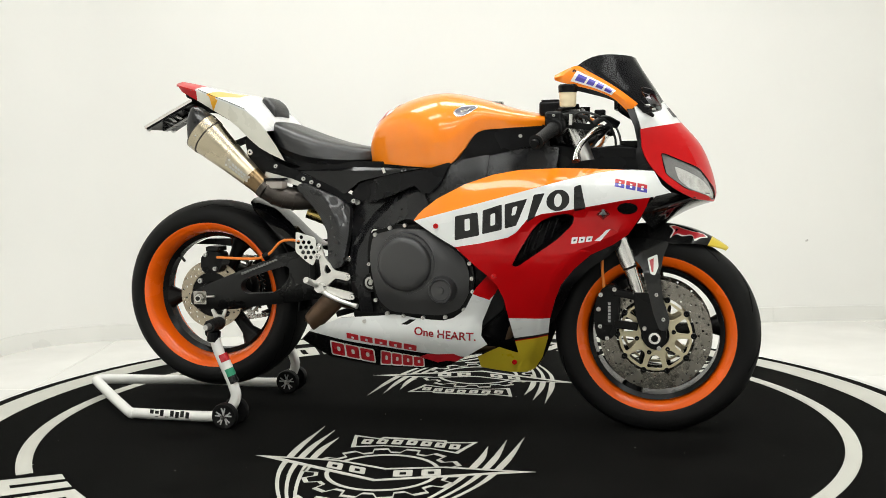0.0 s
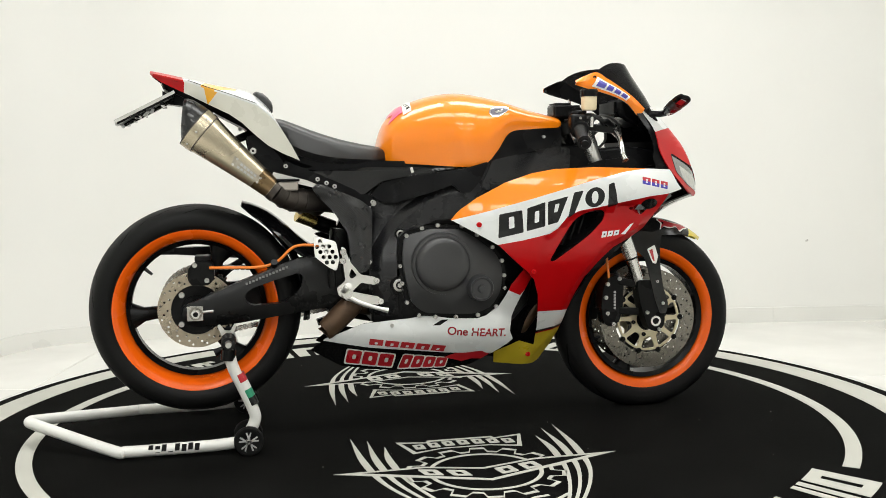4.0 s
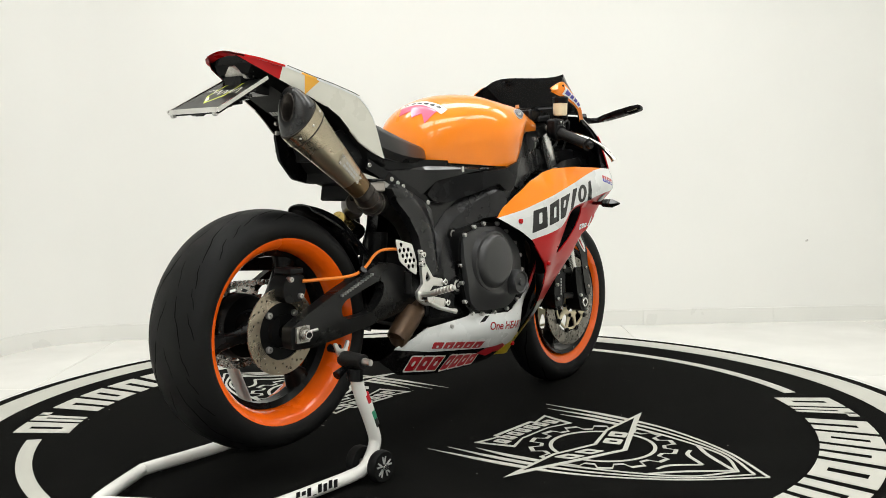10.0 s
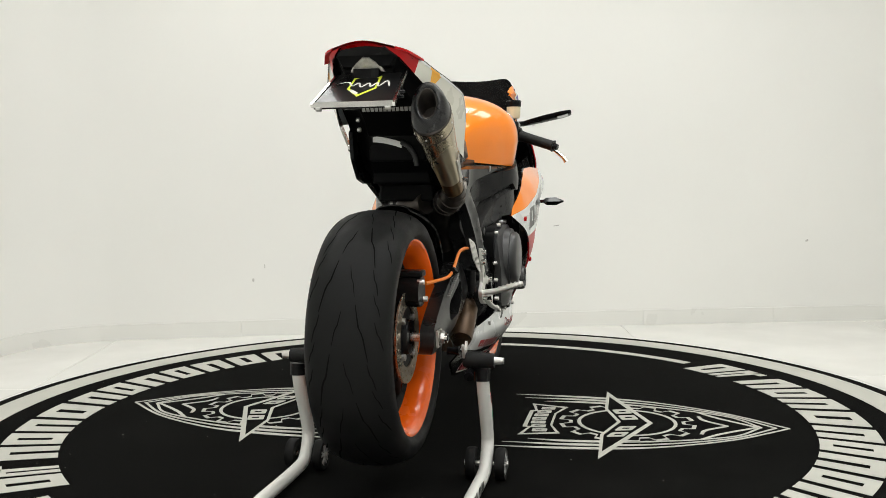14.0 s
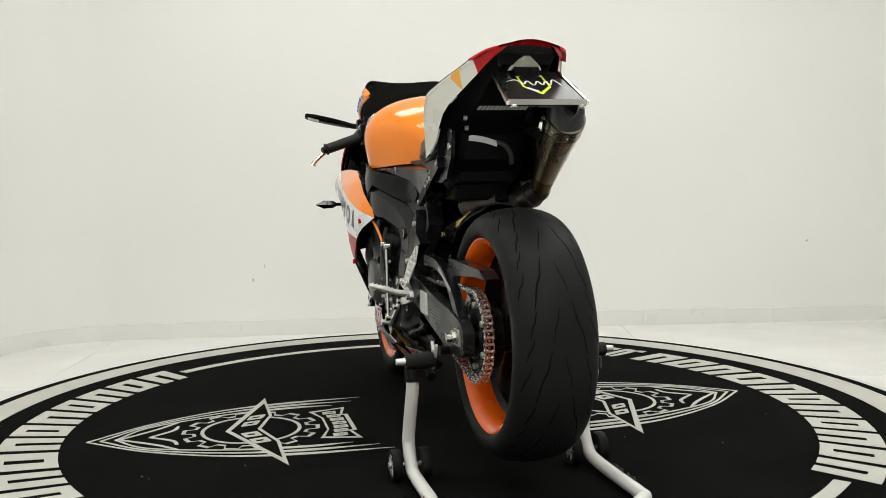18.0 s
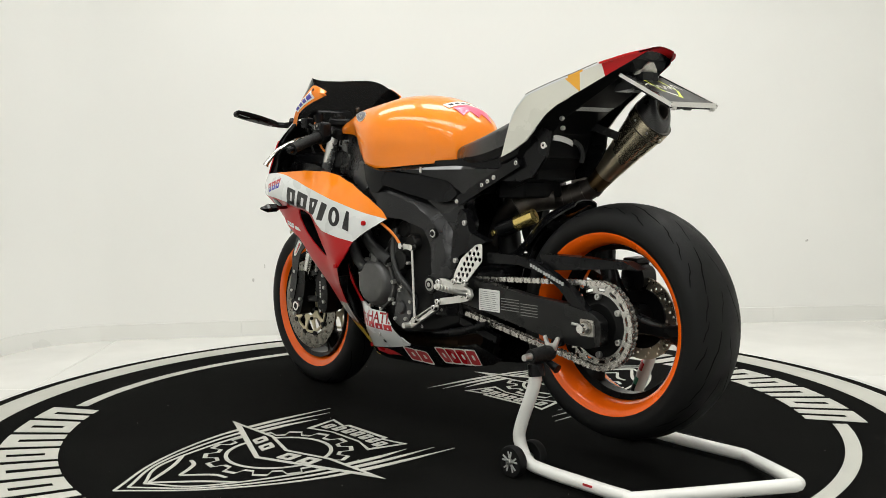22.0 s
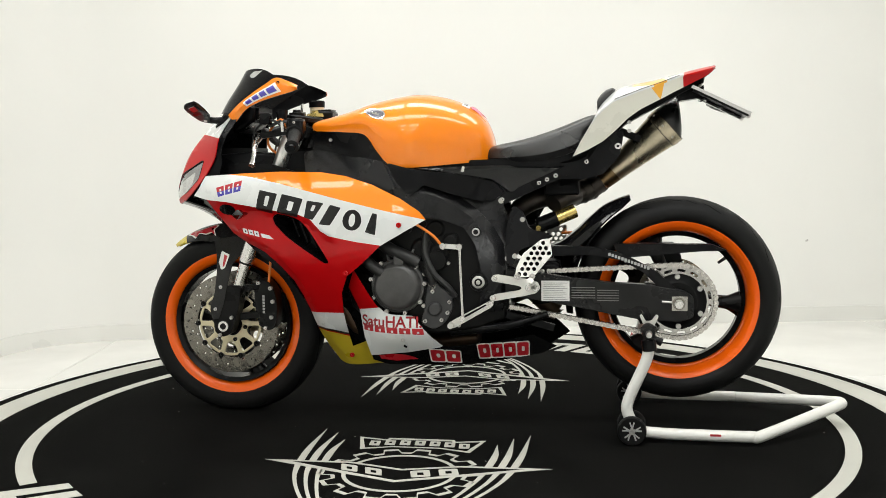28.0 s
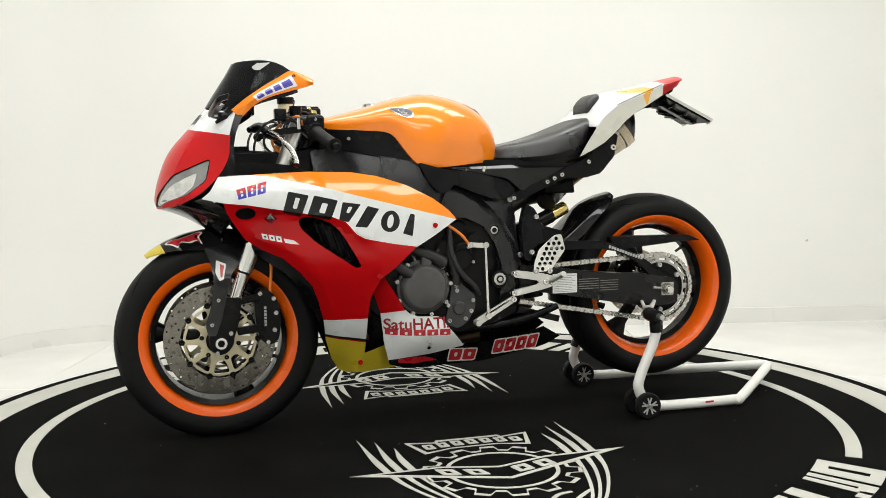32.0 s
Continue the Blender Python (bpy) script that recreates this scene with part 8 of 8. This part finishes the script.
        part("control_housing", block(hp.x - 0.030, hp.x + 0.020, *sorted((hp.y - s * 0.022, hp.y + s * 0.020)), hp.z - 0.012, hp.z + 0.042), PLASTIC, cl, "black control housing", bevel=0.009)
        part("housing_screw", bolt((hp.x - 0.004, hp.y + s * 0.020, hp.z + 0.030), s, 0.004, 0.003), BOLT, cl)
        part("cable_elbow", tube([(hp.x + 0.015, hp.y, hp.z + 0.03), (hp.x + 0.045, hp.y - s * 0.005, hp.z + 0.035), (hp.x + 0.085, hp.y - s * 0.02, hp.z + 0.022)], 0.0055, 8), HOSE_BLACK, cl)
        part("lever_perch", bar(bar_a + d * 0.02, (0.552, s * 0.150, 0.884), 0.022, 0.018), ENGINE_BLACK, cl)
        blade = [(0.553, s * 0.150, 0.882), (0.542, s * 0.185, 0.876), (0.528, s * 0.240, 0.862), (0.513, s * 0.292, 0.841), (0.504, s * 0.324, 0.816), (0.503, s * 0.338, 0.801), (0.504, s * 0.343, 0.794)]
        part("lever", tube(blade, [0.014, 0.012, 0.0085, 0.0075, 0.0072, 0.0085, 0.0105], 12, 5), STEEL, cl, "polished lever")
        part("control_cable", tube([bar_a + d * 0.03 + Vector((0.03, 0, 0.0)), (0.50, s * 0.17, 0.93), (0.57, s * 0.13, 0.90), (0.585, s * 0.09, 0.82), (0.50, s * 0.06, 0.76)], 0.0035, 8), HOSE_BLACK, BIKE, "black control cable")
        part("control_cable", tube([bar_a + d * 0.035 + Vector((0.02, 0, 0.008)), (0.475, s * 0.165, 0.932), (0.525, s * 0.12, 0.90), (0.535, s * 0.10, 0.85), (0.47, s * 0.07, 0.80)], 0.004, 8), HOSE_BLACK if s < 0 else HOSE_ORANGE, BIKE)
        part("red_switch", block(0.428, 0.440, s * 0.178 - 0.006, s * 0.178 + 0.006, 0.908, 0.916), SWITCH_RED, cl)
    # yokes, steering nut, key
    yk = part("top_yoke", loft([[(x, -w, z), (x, w, z), (x, w, z + 0.022), (x, -w, z + 0.022)] for x, w, z in ((0.385, 0.055, 0.918), (0.410, 0.100, 0.922), (0.440, 0.135, 0.925), (0.472, 0.120, 0.928), (0.488, 0.05, 0.928))]), PLASTIC, BIKE, "black top yoke", bevel=0.006)
    part("steering_nut", lathe([(0.0001, 0.0), (0.028, 0.0), (0.026, 0.010), (0.012, 0.012), (0.010, 0.020), (0.0001, 0.020)], (0.418, 0, 0.946), "z", 6, False), BRASS, yk, "gold steering nut", sharp=20)
    part("ignition_lock", lathe([(0.0001, 0.012), (0.013, 0.012), (0.015, 0.0), (0.0001, 0.0)], (0.462, 0, 0.950), "z", 18, False), STEEL, yk, "ignition lock")
    for s in (-1, 1):
        part("fork_cap", lathe([(0.0001, 0.012), (0.012, 0.012), (0.014, 0.004), (0.025, 0.003), (0.026, -0.03), (0.0001, -0.03)], (0.447, s * 0.092, 0.952), "z", 20, False), ENGINE_BLACK, yk, "black fork cap")
    part("lower_yoke", loft([[(x, -w, z), (x, w, z), (x, w, z + 0.03), (x, -w, z + 0.03)] for x, w, z in ((0.465, 0.06, 0.70), (0.50, 0.135, 0.70), (0.545, 0.135, 0.70), (0.56, 0.06, 0.70))]), ENGINE_BLACK, BIKE, bevel=0.008)
    # reservoirs
    rs = part("brake_reservoir", lathe([(0.0001, 0.0), (0.020, 0.0), (0.023, 0.006), (0.024, 0.040), (0.0001, 0.040)], (0.462, -0.165, 0.945), "z", 24, False), FLUID, BIKE, "yellowed brake fluid reservoir with a black cap")
    part("cap", lathe([(0.0001, 0.040), (0.026, 0.040), (0.027, 0.058), (0.024, 0.062), (0.0001, 0.062)], (0.462, -0.165, 0.945), "z", 24, False), PLASTIC, rs)
    part("clutch_reservoir", lathe([(0.0001, 0.0), (0.016, 0.0), (0.018, 0.03), (0.0001, 0.03)], (0.475, 0.150, 0.93), "z", 20, False), PLASTIC, BIKE)
    part("intake_trunk", loft([[(x, -w, z0), (x, w, z0), (x, w * 0.94, z1), (x, -w * 0.94, z1)] for x, w, z0, z1 in ((0.40, 0.085, 0.76, 0.850), (0.46, 0.092, 0.755, 0.842), (0.52, 0.100, 0.755, 0.832), (0.60, 0.110, 0.765, 0.838), (0.70, 0.120, 0.775, 0.830))]), PLASTIC, BIKE, "black air intake trunk", bevel=0.008)
    part("wiring_loom", tube([(0.47, 0.03, 0.84), (0.52, 0.075, 0.865), (0.56, 0.06, 0.90), (0.58, 0.02, 0.90)], 0.011, 10), HOSE_BLACK, BIKE, "taped black wiring loom")
    part("wiring_loom", tube([(0.46, -0.05, 0.84), (0.50, -0.085, 0.875), (0.55, -0.07, 0.915), (0.59, -0.03, 0.90)], 0.009, 10), HOSE_BLACK, BIKE)
    for s in (-1, 1):
        mc = part("master_cylinder", tube([(0.420, s * 0.172, 0.905), (0.440, s * 0.163, 0.915), (0.470, s * 0.140, 0.925), (0.488, s * 0.128, 0.928)], [0.012, 0.016, 0.014, 0.010], 12, 4), ENGINE_BLACK, BIKE, "black lever master cylinder")
        part("cylinder_clamp", bar((0.432, s * 0.160, 0.890), (0.432, s * 0.162, 0.925), 0.022, 0.03), ALLOY if s > 0 else ENGINE_BLACK, mc, bevel=0.004)
        part("lever_pivot", rod((0.470, s * 0.165, 0.925), (0.468, s * 0.165, 0.895), 0.008, 0.008, 12), STEEL, mc)
        part("banjo_bolt", rod((0.486, s * 0.126, 0.938), (0.488, s * 0.128, 0.918), 0.008, 0.008, 8), STEEL, mc)
    damper = part("steering_damper", block(0.372, 0.434, -0.108, -0.036, 0.926, 0.966), PLASTIC, BIKE, "black steering damper box behind the yoke", bevel=0.007)
    part("damper_cover", block(0.378, 0.428, -0.102, -0.042, 0.9655, 0.971), ENGINE_BLACK, damper, bevel=0.002)
    part("switch_block", block(0.505, 0.538, 0.152, 0.182, 0.918, 0.952), PLASTIC, BIKE, "small black switch block", bevel=0.004)
    part("ignition_key", bar((0.462, 0.0, 0.961), (0.458, 0.004, 0.988), 0.003, 0.016, up=(0, 1, 0)), STEEL, yk, "key in the lock")
    # instruments
    ins = part("instrument_panel", loft([[(x, -w, z0), (x, w, z0), (x, w, z1), (x, -w, z1)] for x, w, z0, z1 in ((0.590, 0.075, 0.935, 0.982), (0.620, 0.085, 0.915, 0.988), (0.665, 0.075, 0.895, 0.960))]), PLASTIC, BIKE, "black instrument cluster", bevel=0.010)
    part("display", block(0.582, 0.5895, -0.062, 0.062, 0.940, 0.976), ENGINE_BLACK, ins)
    part("fairing_stay", loft([[(x, -w, z), (x, w, z), (x, w, z + 0.05), (x, -w, z + 0.05)] for x, w, z in ((0.60, 0.06, 0.80), (0.72, 0.09, 0.80), (0.78, 0.09, 0.78))]), ENGINE_BLACK, BIKE)
    part("headlight_box", loft([[(x, -w, z0), (x, w, z0), (x, w, z1), (x, -w, z1)] for x, w, z0, z1 in ((0.665, 0.10, 0.70, 0.82), (0.74, 0.10, 0.69, 0.80), (0.80, 0.06, 0.69, 0.77))]), ENGINE_BLACK, BIKE, bevel=0.01)
    for s in (-1, 1):
        o = [(0.44, 0.775), (0.60, 0.772), (0.655, 0.768), (0.655, 0.800), (0.60, 0.806), (0.50, 0.795)]
        part("cockpit_panel", sheet([(o, 0)], lambda a, b, d: (a, s * (0.150 - d), b), 0.006, (), 0.0), PLASTIC, BIKE, "black cockpit infill panel")
        top_in = [[(x, s * y0, z) for y0, z in ((fair_y(x, 0.768) - 0.002, 0.768), (0.10, 0.760), (0.10, 0.756), (fair_y(x, 0.765) - 0.006, 0.764))] for x in (0.34, 0.45, 0.56, 0.66)]
        part("inner_shelf", loft(top_in), PLASTIC, BIKE, "black inner shelf of the fairing")


def fender_r(q, k):
    """Radius of the fender's skin at an angle; k from -1 to 1 across."""
    return FR + 0.027 - (0.010 + 0.044 * min(1.0, max(0.0, (q - 52) / 26))) * abs(k) ** 2.6


def fender_w(q):
    return 0.067 * (0.16 + 0.84 * min(1.0, max(0.0, (q - 51) / 17)) ** 0.8)


def front_fender():
    rings = []
    for q in np.linspace(51, 126, 31):
        a = radians(q)
        row = [(FX + fender_r(q, k) * math.cos(a), k * fender_w(q), FZ + fender_r(q, k) * math.sin(a)) for k in np.linspace(-1, 1, 15)]
        back = [(p[0] - 0.003 * math.cos(a), p[1] * 0.97, p[2] - 0.003 * math.sin(a)) for p in reversed(row)]
        rings.append(row + back)
    f = part("front_fender", loft(rings, slots=lambda i, j: 1 if i < 4 else 0), [BLACK_GLOSS, YELLOW], BIKE, "glossy black front fender with a yellow tip", sharp=50)
    for s in (-1, 1):
        o = [(0.600, 0.565), (0.660, 0.574), (0.738, 0.562), (0.722, 0.520), (0.714, 0.470), (0.724, 0.400), (0.742, 0.345), (0.736, 0.314), (0.714, 0.312), (0.696, 0.360), (0.680, 0.430), (0.664, 0.490), (0.628, 0.530)]
        blade = lambda b: 0.074 + 0.046 * max(0.0, min(1.0, (0.575 - b) / 0.10))
        part("fender_side", sheet([(rounded(o, 0.008), 0)], lambda a, b, d: (a, s * (blade(b) - d), b), 0.005, (), 0.02), BLACK_GLOSS, f, "glossy black fender side bracket", sharp=50)
        for x, z in ((0.724, 0.345), (0.704, 0.415)):
            part("fender_bolt", bolt((x, s * 0.120, z), s, 0.0055, 0.004), BOLT, f)
        # running-animal and shield stickers as plain shapes
        def skin(a, b, d):
            q = radians(a)
            R = fender_r(a, b) + 0.0014
            return (FX + (R - d) * math.cos(q), s * b * fender_w(a), FZ + (R - d) * math.sin(q))
        blob = [tuple(p) for p in spline([(64, 0.62), (66.5, 0.50), (71, 0.56), (76, 0.52), (80, 0.44), (82, 0.52), (80, 0.66), (81, 0.84), (78.5, 0.74), (75, 0.78), (71, 0.72), (69, 0.86), (66.5, 0.74)], 3, True)]
        edge = [(73 + (a - 73) * 1.12, 0.63 + (b - 0.63) * 1.22) for a, b in blob]
        part("fender_sticker", sheet([(edge, 1), (blob, 0)], skin, 0.0008, (), 0.0), [RED_INK, WHITE_INK], f, "red sticker with a pale edge")
        sb = rounded([(0.678, 0.516), (0.706, 0.528), (0.710, 0.494), (0.700, 0.470), (0.688, 0.474)], 0.004)
        sr = [(0.684, 0.512), (0.696, 0.517), (0.696, 0.480), (0.691, 0.480)]
        part("fender_sticker", sheet([(sb, 0), (sr, 1)], lambda a, b, d: (a, s * (blade(b) + 0.001 - d), b), 0.0008, (), 0.01), [WHITE_INK, RED_INK], f, "small white and red sticker")


main_frame()
engine()
silencer()
swingarm()
for side in (-1, 1):
    rearset(side)
fork_and_bars()
front_fender()


# ---------------------------------------------------------------- movement
def motions():
    times = [2.0 * i for i in range(17)]
    for ob, x, y in ((TURNTABLE, 0.0, 0.0), (STAND, *BIKE_AT), (BIKE, *BIKE_AT)):
        rows = []
        for t in times:
            a = TURN_START + TURN_RATE * t
            c, s = math.cos(radians(a)), math.sin(radians(a))
            rows.append((t, pose(x * c - y * s, x * s + y * c, 0.0, 0, 0, a)))
        walk(ob, rows)


motions()
